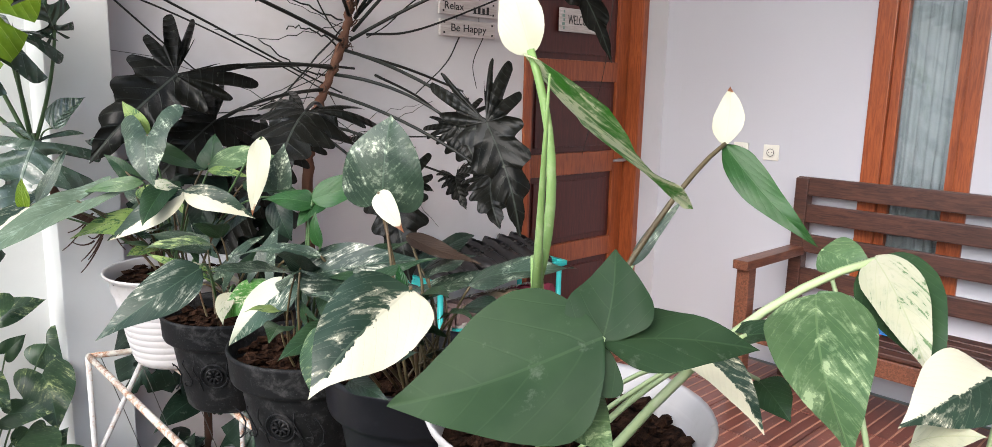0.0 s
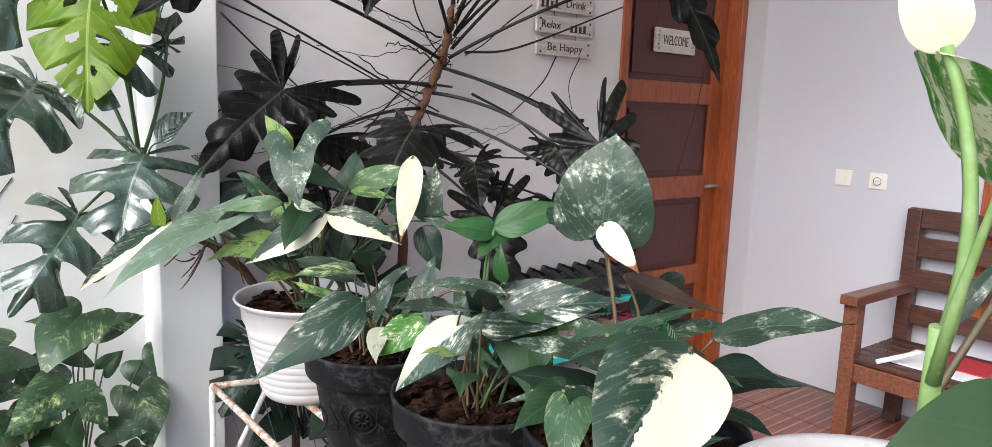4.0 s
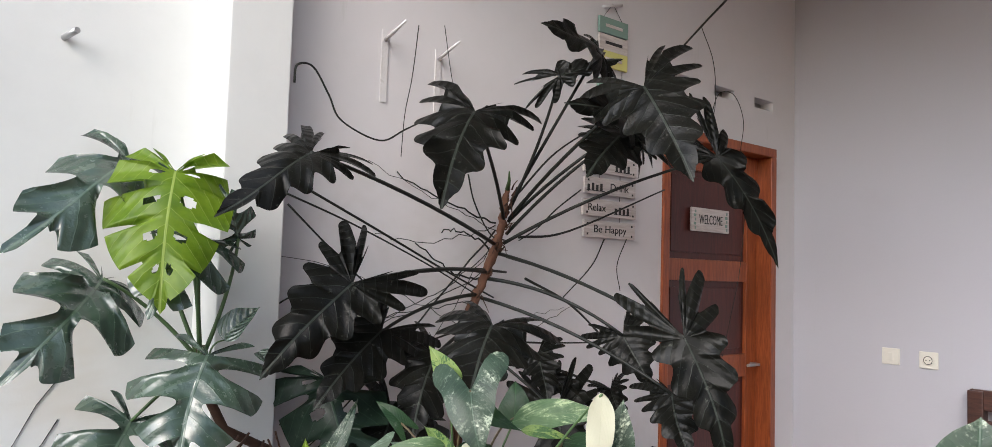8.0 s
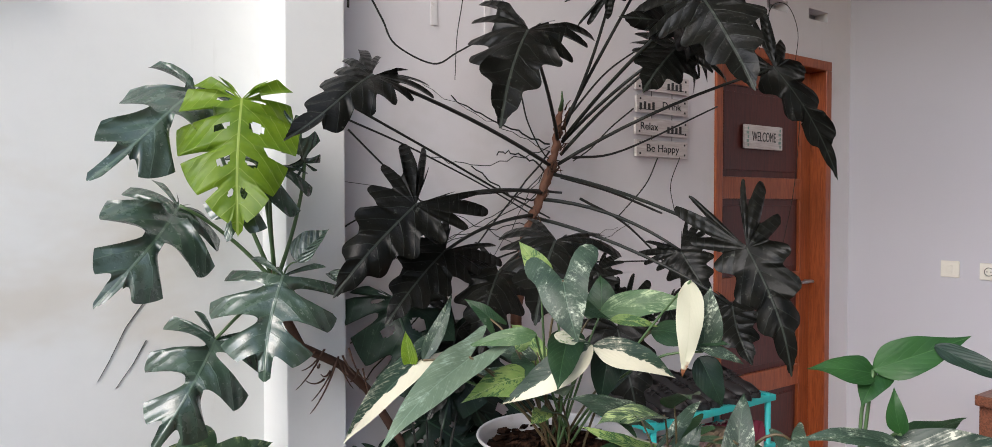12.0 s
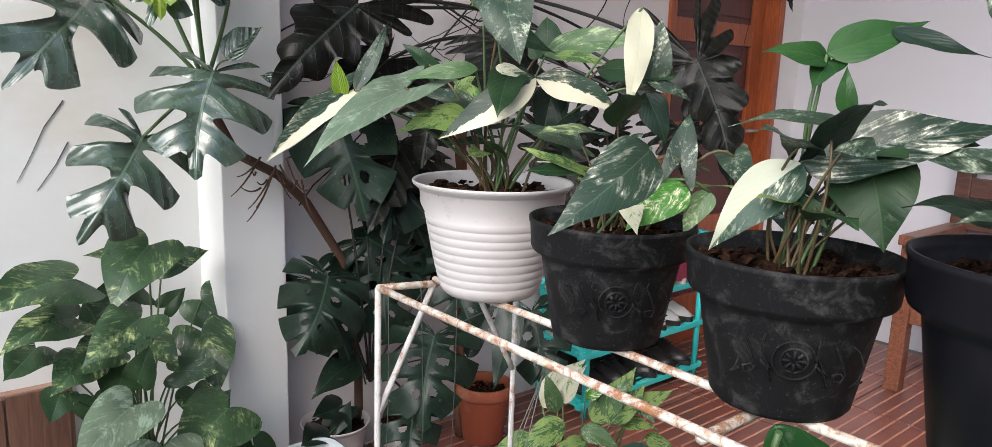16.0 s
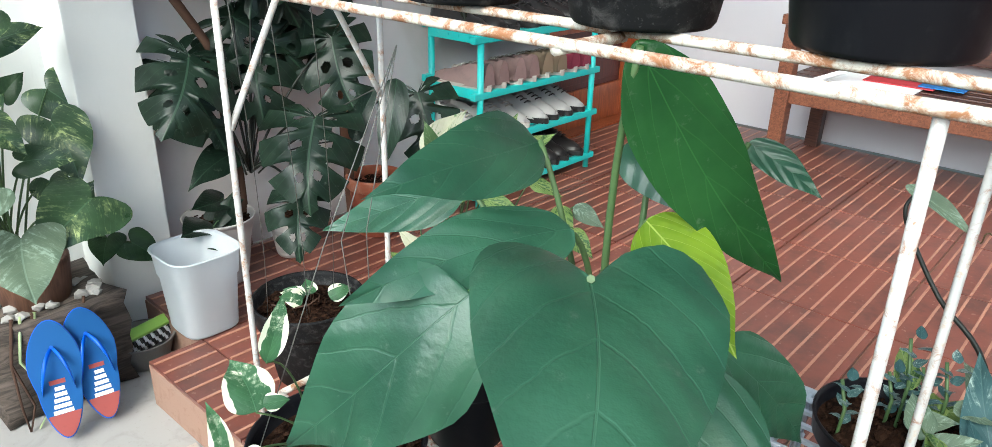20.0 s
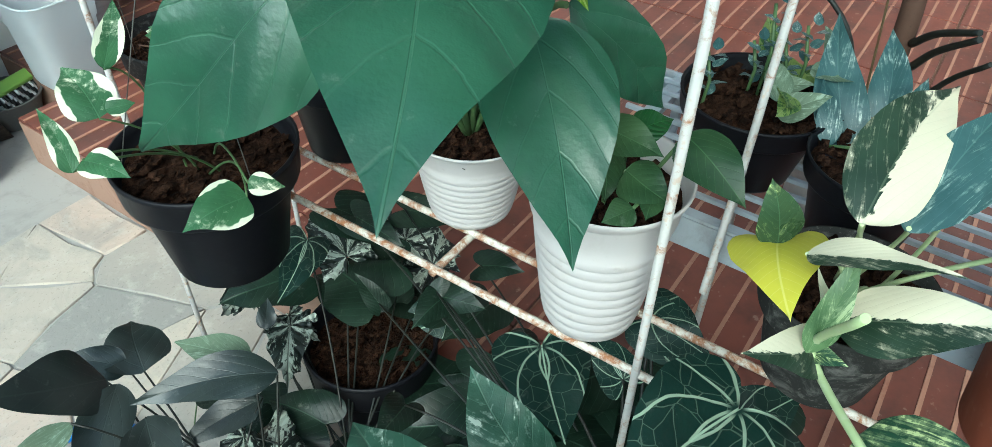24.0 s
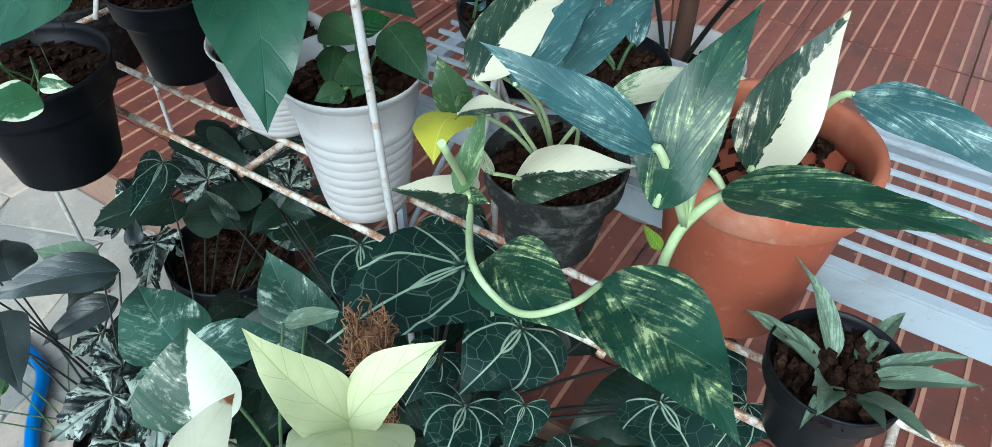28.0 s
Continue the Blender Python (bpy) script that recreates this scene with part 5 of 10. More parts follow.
part("aerial_root", tube(smooth([(1.521, 2.33, 1.66), (1.711, 2.33, 1.838), (1.976, 2.33, 1.994)]), 0.004, 6, None, 0.7), S_DARK, climber).location = (-1.3, -2.3, -0.0)
part("aerial_root", tube(smooth([(2.756, 2.33, 2.667), (2.576, 2.33, 2.507), (2.358, 2.33, 2.307)]), 0.0055, 6, None, 0.7), S_DARK, climber).location = (-1.3, -2.3, -0.0)
part("aerial_root", tube(smooth([(2.566, 2.33, 2.505), (2.664, 2.33, 2.355), (2.678, 2.33, 2.157), (2.61, 2.33, 2.02)]), 0.002, 6, None, 0.7), S_DARK, climber).location = (-1.3, -2.3, -0.0)
part("aerial_root", tube(smooth([(2.632, 2.33, 2.051), (2.7, 2.33, 2.218), (2.824, 2.33, 2.24), (2.903, 2.33, 2.134), (2.88, 2.33, 1.983)]), 0.002, 6, None, 0.7), S_DARK, climber).location = (-1.3, -2.3, -0.0)
part("aerial_root", tube(smooth([(2.934, 2.33, 1.812), (2.889, 2.33, 1.459), (2.817, 2.33, 1.23), (2.748, 2.33, 1.036)]), 0.0018, 6, None, 0.7), S_DARK, climber).location = (-1.3, -2.3, -0.0)
part("aerial_root", tube(smooth([(1.973, 2.33, 1.535), (1.906, 2.33, 1.432), (1.761, 2.33, 1.314)]), 0.003, 6, None, 0.7), S_DARK, climber).location = (-1.3, -2.3, -0.0)
part("aerial_root", tube(smooth([(2.1, 2.33, 1.541), (2.048, 2.33, 1.436), (2.069, 2.33, 1.339)]), 0.0022, 6, None, 0.7), S_DARK, climber).location = (-1.3, -2.3, -0.0)
part("aerial_root", tube(smooth([(1.84, 2.33, 1.712), (1.719, 2.33, 1.632), (1.628, 2.33, 1.558), (1.542, 2.33, 1.509)]), 0.003, 6, None, 0.7), S_DARK, climber).location = (-1.3, -2.3, -0.0)
part("aerial_root", tube(smooth([(1.541, 2.33, 1.52), (1.785, 2.33, 1.556), (2.33, 2.33, 1.757)]), 0.005, 6, None, 0.7), S_DARK, climber).location = (-1.3, -2.3, -0.0)
part("aerial_root", tube(smooth([(1.498, 2.33, 1.165), (1.704, 2.33, 1.153), (1.95, 2.33, 1.146)]), 0.004, 6, None, 0.7), S_DARK, climber).location = (-1.3, -2.3, -0.0)
part("aerial_root", tube(smooth([(0.619, 2.33, 1.229), (0.686, 2.33, 1.296), (0.794, 2.33, 1.348)]), 0.003, 6, None, 0.7), S_DARK, climber).location = (-1.3, -2.3, -0.0)
part("aerial_root", tube(smooth([(1.085, 2.33, 1.39), (1.327, 2.33, 1.406), (1.489, 2.33, 1.399)]), 0.006, 6, None, 0.7), S_DARK, climber).location = (-1.3, -2.3, -0.0)
part("aerial_root", tube(smooth([(1.487, 2.33, 1.453), (1.727, 2.33, 1.404), (1.997, 2.33, 1.326)]), 0.006, 6, None, 0.7), S_DARK, climber).location = (-1.3, -2.3, -0.0)
part("aerial_root", tube(smooth([(1.576, 2.33, 1.379), (1.794, 2.33, 1.291), (2.002, 2.33, 1.146)]), 0.005, 6, None, 0.7), S_DARK, climber).location = (-1.3, -2.3, -0.0)
monstera = thing("monstera_plant", (0.66, 2.28, 0.0), "large monstera with glossy split leaves leaning on the white pillar", "monstera")
leaf(monstera, "slit", LIME, (0.359, 2.187, 1.602), (0.314, 2.083, 1.289), (-0.26, -0.92, 0.29), 0.80, (0.46, 2.25, 1.16), stem=S_GREEN, thick=0.0055, lift=0.05, fold=0.15, droop=0.35)
leaf(monstera, "monstera", MONST, (0.301, 2.36, 1.645), (0.026, 2.15, 1.409), (-0.13, -0.78, 0.61), 0.62, (0.46, 2.25, 1.16), stem=S_GREEN, thick=0.0055, lift=0.05, fold=0.15, droop=0.35)
leaf(monstera, "monstera", MONST, (0.424, 2.18, 1.455), (0.294, 2.1, 1.276), (-0.26, -0.88, 0.41), 1.0, (0.46, 2.25, 1.16), stem=S_GREEN, thick=0.0055, lift=0.05, fold=0.15, droop=0.35)
leaf(monstera, "monstera", MONST, (0.25, 2.32, 1.357), (0.038, 2.15, 1.145), (-0.15, -0.94, 0.31), 0.8, (0.46, 2.25, 1.16), stem=S_GREEN, thick=0.0055, lift=0.05, fold=0.15, droop=0.35)
leaf(monstera, "monstera", MONST, (0.446, 2.16, 1.184), (0.371, 2.08, 0.948), (-0.28, -0.79, 0.55), 1.15, (0.46, 2.25, 1.16), stem=S_GREEN, thick=0.0055, lift=0.05, fold=0.15, droop=0.35)
leaf(monstera, "monstera", MONST, (0.309, 2.24, 1.036), (0.139, 2.12, 0.831), (-0.2, -0.86, 0.47), 0.85, (0.46, 2.25, 1.16), stem=S_GREEN, thick=0.0055, lift=0.05, fold=0.15, droop=0.35)
leaf(monstera, "monstera", MONST, (0.519, 2.2, 1.462), (0.457, 2.2, 1.597), (-0.34, -0.89, 0.29), 0.7, (0.46, 2.25, 1.16), stem=S_GREEN, thick=0.0055, lift=0.05, fold=0.15, droop=0.35)
leaf(monstera, "ovate", MONST, (0.497, 2.2, 1.216), (0.575, 2.18, 1.298), (-0.21, -0.51, 0.83), 0.7, (0.46, 2.25, 1.16), stem=S_GREEN, fold=0.5)
leaf(monstera, "ovate", MONST, (0.584, 2.2, 1.185), (0.602, 2.15, 1.149), (-0.22, -0.49, 0.84), 0.7, None, fold=0.5)
part("main_stem", tube([(0.46, 2.25, 1.20), (0.47, 2.25, 1.10), (0.53, 2.26, 0.99), (0.64, 2.26, 0.93), (0.74, 2.30, 0.84), (0.86, 2.32, 0.66), (0.90, 2.30, 0.3), (0.88, 2.26, 0.08)], 0.012, 9, None, 1.1), S_BROWN, monstera).location = (-0.66, -2.28, 0)
rng = random.Random(8)
for k in range(16):
    a = Vector((0.60 + rng.uniform(-0.05, 0.10), 2.24, 0.95 + rng.uniform(-0.05, 0.03)))
    e = a + Vector((rng.uniform(-0.10, 0.05), rng.uniform(-0.04, 0.0), rng.uniform(-0.10, 0.02)))
    part("aerial_root", tube(bow(a, e, -0.02, (0, 0, 0), 6), 0.003, 5, None, 0.4), S_BROWN, monstera).location = (-0.66, -2.28, 0)
# these leaves carry the corner's shade in their colour
low_monstera = thing("monstera_plant", (0.88, 2.2, 0.0), "dense monstera growing in the porch corner, leaves darkened for shade", "monstera")
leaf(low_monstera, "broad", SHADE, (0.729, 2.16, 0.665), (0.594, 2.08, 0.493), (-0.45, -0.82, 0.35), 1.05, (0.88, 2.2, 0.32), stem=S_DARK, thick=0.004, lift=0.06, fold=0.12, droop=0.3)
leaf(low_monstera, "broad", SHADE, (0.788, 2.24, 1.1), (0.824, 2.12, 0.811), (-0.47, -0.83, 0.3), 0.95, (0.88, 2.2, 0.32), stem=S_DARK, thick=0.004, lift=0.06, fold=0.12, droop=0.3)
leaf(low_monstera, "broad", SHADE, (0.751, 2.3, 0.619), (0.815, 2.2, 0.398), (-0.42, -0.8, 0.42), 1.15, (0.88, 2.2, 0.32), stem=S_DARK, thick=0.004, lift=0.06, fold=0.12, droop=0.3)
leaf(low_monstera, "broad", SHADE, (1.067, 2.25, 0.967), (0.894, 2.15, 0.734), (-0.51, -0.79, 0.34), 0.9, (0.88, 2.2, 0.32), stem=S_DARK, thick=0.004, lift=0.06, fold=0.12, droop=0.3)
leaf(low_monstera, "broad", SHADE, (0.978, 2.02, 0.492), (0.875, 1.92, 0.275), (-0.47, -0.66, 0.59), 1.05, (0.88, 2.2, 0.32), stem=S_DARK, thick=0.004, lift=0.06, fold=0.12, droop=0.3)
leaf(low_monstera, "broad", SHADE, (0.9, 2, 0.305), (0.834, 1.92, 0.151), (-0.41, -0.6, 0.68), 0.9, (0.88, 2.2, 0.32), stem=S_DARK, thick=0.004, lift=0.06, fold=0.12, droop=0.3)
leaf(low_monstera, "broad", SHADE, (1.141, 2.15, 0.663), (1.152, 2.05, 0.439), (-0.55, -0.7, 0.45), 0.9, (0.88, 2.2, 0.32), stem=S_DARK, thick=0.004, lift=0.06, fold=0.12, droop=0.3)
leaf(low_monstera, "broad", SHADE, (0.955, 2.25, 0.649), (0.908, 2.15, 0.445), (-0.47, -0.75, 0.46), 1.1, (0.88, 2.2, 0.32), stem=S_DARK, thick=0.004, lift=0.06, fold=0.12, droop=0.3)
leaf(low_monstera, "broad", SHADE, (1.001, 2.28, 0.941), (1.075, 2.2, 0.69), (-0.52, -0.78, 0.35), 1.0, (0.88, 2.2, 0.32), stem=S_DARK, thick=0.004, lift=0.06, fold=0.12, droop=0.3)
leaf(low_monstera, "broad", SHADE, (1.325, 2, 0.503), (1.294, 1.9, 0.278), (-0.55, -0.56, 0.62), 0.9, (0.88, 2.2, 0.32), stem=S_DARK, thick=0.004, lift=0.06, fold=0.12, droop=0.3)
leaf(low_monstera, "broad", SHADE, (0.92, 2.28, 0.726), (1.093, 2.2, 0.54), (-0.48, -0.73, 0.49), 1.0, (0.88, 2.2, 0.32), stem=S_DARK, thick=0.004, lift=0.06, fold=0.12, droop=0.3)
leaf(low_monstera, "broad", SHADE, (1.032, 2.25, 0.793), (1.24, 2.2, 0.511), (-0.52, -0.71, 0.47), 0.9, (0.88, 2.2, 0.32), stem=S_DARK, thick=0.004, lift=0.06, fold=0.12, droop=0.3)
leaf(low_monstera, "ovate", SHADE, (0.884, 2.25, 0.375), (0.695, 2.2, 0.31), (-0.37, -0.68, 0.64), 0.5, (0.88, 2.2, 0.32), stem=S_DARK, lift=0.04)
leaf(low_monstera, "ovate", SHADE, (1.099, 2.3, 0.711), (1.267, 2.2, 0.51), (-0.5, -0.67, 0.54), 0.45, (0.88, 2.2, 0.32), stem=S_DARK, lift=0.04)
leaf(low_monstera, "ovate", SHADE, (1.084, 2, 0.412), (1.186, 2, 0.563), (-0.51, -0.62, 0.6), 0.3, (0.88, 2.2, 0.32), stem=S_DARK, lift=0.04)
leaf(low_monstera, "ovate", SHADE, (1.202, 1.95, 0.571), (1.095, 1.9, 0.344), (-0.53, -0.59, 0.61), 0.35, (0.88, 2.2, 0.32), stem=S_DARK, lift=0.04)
white_pot("corner_pot", (0.80, 2.26, 0.0), 0.10, 0.20, "white ribbed plastic pot in the porch corner")
white_pot("corner_pot", (1.03, 2.27, 0.0), 0.07, 0.14, "small white ribbed pot half hidden by leaves")
terra_pot("corner_pot", (1.33, 2.22, 0.0), 0.095, 0.20, "terracotta-coloured pot behind dark leaves")
corner_plant = thing("corner_plant", (0.80, 2.26, 0.16), "small dark green plant in a white pot", "plant")
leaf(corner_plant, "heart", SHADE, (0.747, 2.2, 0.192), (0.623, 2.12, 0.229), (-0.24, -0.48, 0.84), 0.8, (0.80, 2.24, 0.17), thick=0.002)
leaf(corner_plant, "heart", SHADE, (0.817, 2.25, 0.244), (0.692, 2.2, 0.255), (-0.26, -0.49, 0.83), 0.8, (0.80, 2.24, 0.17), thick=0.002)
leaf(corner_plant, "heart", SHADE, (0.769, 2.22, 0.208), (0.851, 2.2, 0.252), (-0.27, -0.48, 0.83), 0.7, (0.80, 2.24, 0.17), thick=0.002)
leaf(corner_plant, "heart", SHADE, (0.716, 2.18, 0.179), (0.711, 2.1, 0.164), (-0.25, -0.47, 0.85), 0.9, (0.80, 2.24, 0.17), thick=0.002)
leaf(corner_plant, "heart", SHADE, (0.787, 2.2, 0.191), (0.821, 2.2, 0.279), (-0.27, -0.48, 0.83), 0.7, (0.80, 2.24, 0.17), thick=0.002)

# ---- pothos on the stump ----
pothos = thing("pothos_plant", (0.28, 2.25, 0.1), "bushy marbled pothos trailing over an old stump by the wall", "pothos")
leaf(pothos, "heart", POTHOS, (0.144, 2.25, 0.722), (-0.035, 2.164, 0.699), (-0.08, -0.62, 0.78), 0.81, (0.30, 2.28, 0.22), thick=0.003, lift=0.08, stem=S_GREEN)
leaf(pothos, "heart", POTHOS, (0.302, 2.22, 0.788), (0.199, 2.134, 0.668), (-0.2, -0.82, 0.54), 0.84, (0.30, 2.28, 0.22), thick=0.003, lift=0.08, stem=S_GREEN)
leaf(pothos, "heart", POTHOS, (0.36, 2.32, 0.717), (0.47, 2.303, 0.742), (-0.26, -0.81, 0.53), 0.73, (0.30, 2.28, 0.22), thick=0.003, lift=0.08, stem=S_GREEN)
leaf(pothos, "heart", POTHOS, (0.305, 2.38, 0.723), (0.194, 2.354, 0.754), (-0.16, -0.74, 0.65), 0.56, (0.30, 2.28, 0.22), thick=0.003, lift=0.08, stem=S_GREEN)
leaf(pothos, "heart", POTHOS, (0.486, 2.42, 0.576), (0.554, 2.36, 0.484), (-0.3, -0.83, 0.47), 1.06, (0.30, 2.28, 0.22), thick=0.003, lift=0.08, stem=S_GREEN)
leaf(pothos, "heart", POTHOS, (0.251, 2.12, 0.651), (0.111, 2.034, 0.592), (-0.15, -0.7, 0.7), 0.69, (0.30, 2.28, 0.22), thick=0.003, lift=0.08, stem=S_GREEN)
leaf(pothos, "heart", POTHOS, (0.146, 2.25, 0.634), (-0.011, 2.164, 0.608), (-0.08, -0.61, 0.79), 0.67, (0.30, 2.28, 0.22), thick=0.003, lift=0.08, stem=S_GREEN)
leaf(pothos, "heart", POTHOS, (0.15, 2.2, 0.547), (0.068, 2.114, 0.518), (-0.13, -0.78, 0.61), 0.9, (0.30, 2.28, 0.22), thick=0.003, lift=0.08, stem=S_GREEN)
leaf(pothos, "heart", SAGE, (0.21, 2.07, 0.473), (0.077, 1.984, 0.402), (-0.14, -0.74, 0.66), 0.78, (0.30, 2.28, 0.22), thick=0.003, lift=0.08, stem=S_GREEN)
leaf(pothos, "heart", SAGE, (0.264, 2.05, 0.362), (0.236, 1.938, 0.261), (-0.2, -0.73, 0.65), 1.12, (0.30, 2.28, 0.22), thick=0.003, lift=0.08, stem=S_GREEN)
leaf(pothos, "heart", POTHOS, (0.434, 2.12, 0.383), (0.277, 2.034, 0.321), (-0.22, -0.71, 0.67), 0.95, (0.30, 2.28, 0.22), thick=0.003, lift=0.08, stem=S_GREEN)
leaf(pothos, "heart", PLAIN, (0.552, 2.25, 0.198), (0.603, 2.207, 0.14), (-0.28, -0.67, 0.69), 1.01, (0.30, 2.28, 0.22), thick=0.003, lift=0.08, stem=S_GREEN)
leaf(pothos, "heart", POTHOS, (0.449, 2.32, 0.519), (0.452, 2.217, 0.385), (-0.25, -0.74, 0.62), 0.84, (0.30, 2.28, 0.22), thick=0.003, lift=0.08, stem=S_GREEN)
leaf(pothos, "heart", POTHOS, (0.302, 2.25, 0.558), (0.343, 2.164, 0.5), (-0.19, -0.68, 0.71), 0.84, (0.30, 2.28, 0.22), thick=0.003, lift=0.08, stem=S_GREEN)
leaf(pothos, "heart", POTHOS, (0.235, 2.3, 0.642), (0.142, 2.231, 0.597), (-0.14, -0.71, 0.69), 0.84, (0.30, 2.28, 0.22), thick=0.003, lift=0.08, stem=S_GREEN)
leaf(pothos, "heart", POTHOS, (0.092, 2.15, 0.502), (0.061, 2.107, 0.459), (-0.12, -0.84, 0.53), 1.12, (0.30, 2.28, 0.22), thick=0.003, lift=0.08, stem=S_GREEN)
leaf(pothos, "heart", PLAIN, (0.247, 2.15, 0.496), (0.275, 2.15, 0.575), (-0.17, -0.68, 0.71), 0.9, (0.30, 2.28, 0.22), thick=0.003, lift=0.08, stem=S_GREEN)
leaf(pothos, "heart", POTHOS, (0.343, 2.2, 0.476), (0.435, 2.157, 0.469), (-0.22, -0.66, 0.72), 0.78, (0.30, 2.28, 0.22), thick=0.003, lift=0.08, stem=S_GREEN)
leaf(pothos, "heart", POTHOS, (0.202, 2.2, 0.566), (0.109, 2.131, 0.545), (-0.13, -0.69, 0.71), 0.9, (0.30, 2.28, 0.22), thick=0.003, lift=0.08, stem=S_GREEN)
leaf(pothos, "heart", PLAIN, (0.236, 2.2, 0.515), (0.18, 2.114, 0.447), (-0.17, -0.76, 0.63), 0.9, (0.30, 2.28, 0.22), thick=0.003, lift=0.08, stem=S_GREEN)
leaf(pothos, "heart", POTHOS, (0.421, 2.2, 0.326), (0.476, 2.2, 0.4), (-0.26, -0.72, 0.64), 0.9, (0.30, 2.28, 0.22), thick=0.003, lift=0.08, stem=S_GREEN)
leaf(pothos, "heart", PLAIN, (0.48, 2.2, 0.25), (0.436, 2.131, 0.209), (-0.25, -0.68, 0.69), 0.9, (0.30, 2.28, 0.22), thick=0.003, lift=0.08, stem=S_GREEN)
leaf(pothos, "heart", PLAIN, (0.372, 2.35, 0.595), (0.424, 2.35, 0.638), (-0.24, -0.79, 0.56), 0.9, (0.30, 2.28, 0.22), thick=0.003, lift=0.08, stem=S_GREEN)
leaf(pothos, "heart", POTHOS, (0.383, 2.2, 0.419), (0.384, 2.131, 0.357), (-0.23, -0.73, 0.65), 0.9, (0.30, 2.28, 0.22), thick=0.003, lift=0.08, stem=S_GREEN)
leaf(pothos, "heart", POTHOS, (0.122, 2.3, 0.659), (0.079, 2.3, 0.709), (-0.11, -0.74, 0.67), 0.9, (0.30, 2.28, 0.22), thick=0.003, lift=0.08, stem=S_GREEN)
leaf(pothos, "heart", POTHOS, (0.067, 2.25, 0.579), (-0.008, 2.164, 0.547), (-0.08, -0.71, 0.7), 0.9, (0.30, 2.28, 0.22), thick=0.003, lift=0.08, stem=S_GREEN)
leaf(pothos, "heart", PLAIN, (0.319, 2.35, 0.651), (0.199, 2.307, 0.676), (-0.16, -0.72, 0.67), 0.78, (0.30, 2.28, 0.22), thick=0.003, lift=0.08, stem=S_GREEN)
leaf(pothos, "heart", PLAIN, (0.165, 2.2, 0.455), (0.163, 2.114, 0.392), (-0.15, -0.75, 0.64), 0.9, (0.30, 2.28, 0.22), thick=0.003, lift=0.08, stem=S_GREEN)

# ---- pots and plants on the upper rails ----
white_pot("white_pot", (0.392, 1.098, 0.939), 0.097, 0.137, "white ribbed plastic pot on the rusty stand")
black_pot("black_pot", (0.389, 0.906, 0.939), 0.084, 0.122, "scuffed black plastic pot with moulded rosettes", None, 228)
black_pot("black_pot", (0.393, 0.714, 0.939), 0.086, 0.126, "dusty black plastic pot with a moulded rosette", None, 215)
black_pot("black_pot", (0.415, 0.540, 0.939), 0.091, 0.150, "smooth black plastic pot on the stand", M_NEWBLACK)
white_pot("white_pot", (0.374, 0.319, 0.939), 0.100, 0.190, "wide white plastic pot with bark mulch")
black_pot("black_pot", (0.38, 0.10, 0.937), 0.095, 0.140, "black plastic pot at the far end of the stand", M_NEWBLACK)
syngonium_a = thing("syngonium_plant", (0.362, 1.035, 1.05), "variegated arrowhead plant with cream-splashed leaves in a white pot", "arrowhead plant")
leaf(syngonium_a, "lance", TORN, (0.457, 0.942, 1.273), (0.438, 0.938, 1.168), (-0.541, -0.714, 0.444), 0.3, (0.392, 1.095, 1.055), stem=S_GREEN, thick=0.0019, lift=0.05, fold=0.05)
leaf(syngonium_a, "ovate", MARBLE, (0.475, 0.939, 1.192), (0.489, 0.94, 1.265), (-0.565, -0.702, 0.433), 0.55, (0.392, 1.095, 1.055), stem=S_GREEN, thick=0.0019, lift=0.05)
leaf(syngonium_a, "lance", MARBLE, (0.471, 0.942, 1.2), (0.509, 0.908, 1.179), (-0.566, -0.678, 0.469), 0.3, None, stem=S_GREEN, thick=0.0019, lift=0.05)
leaf(syngonium_a, "ovate", SHADE, (0.471, 0.94, 1.186), (0.485, 0.919, 1.132), (-0.547, -0.674, 0.496), 0.62, None, stem=S_GREEN, thick=0.0019, lift=0.05)
leaf(syngonium_a, "lance", HALFB, (0.385, 1.025, 1.196), (0.297, 1.085, 1.129), (-0.394, -0.779, 0.487), 0.34, (0.392, 1.095, 1.055), stem=S_GREEN, thick=0.0019, lift=0.05)
leaf(syngonium_a, "lance", HALF, (0.38, 1.017, 1.197), (0.45, 0.954, 1.163), (-0.485, -0.733, 0.476), 0.36, None, stem=S_GREEN, thick=0.0019, lift=0.05)
leaf(syngonium_a, "ovate", SHADE, (0.416, 1.025, 1.192), (0.401, 1.026, 1.126), (-0.459, -0.742, 0.489), 0.6, (0.392, 1.095, 1.055), stem=S_GREEN, thick=0.0019, lift=0.05)
leaf(syngonium_a, "lance", PALEG, (0.349, 1.082, 1.205), (0.281, 1.135, 1.19), (-0.361, -0.816, 0.453), 0.24, (0.392, 1.095, 1.055), stem=S_GREEN, thick=0.0019, lift=0.05)
leaf(syngonium_a, "lance", PLAIN, (0.352, 1.076, 1.257), (0.413, 1.02, 1.223), (-0.447, -0.79, 0.419), 0.3, (0.392, 1.095, 1.055), stem=S_GREEN, thick=0.0019, lift=0.05)
leaf(syngonium_a, "lance", MILK, (0.353, 1.053, 1.208), (0.385, 1.026, 1.198), (-0.432, -0.78, 0.453), 0.36, None, stem=S_GREEN, thick=0.0019, lift=0.05)
leaf(syngonium_a, "lance", GOLD, (0.419, 1.029, 1.223), (0.462, 0.992, 1.215), (-0.503, -0.746, 0.437), 0.26, None, stem=S_GREEN, thick=0.0019, lift=0.05)
leaf(syngonium_a, "lance", GOLD, (0.353, 1.064, 1.27), (0.334, 1.096, 1.315), (-0.619, -0.766, 0.172), 0.5, (0.392, 1.095, 1.055), stem=S_GREEN, thick=0.0019, lift=0.05)
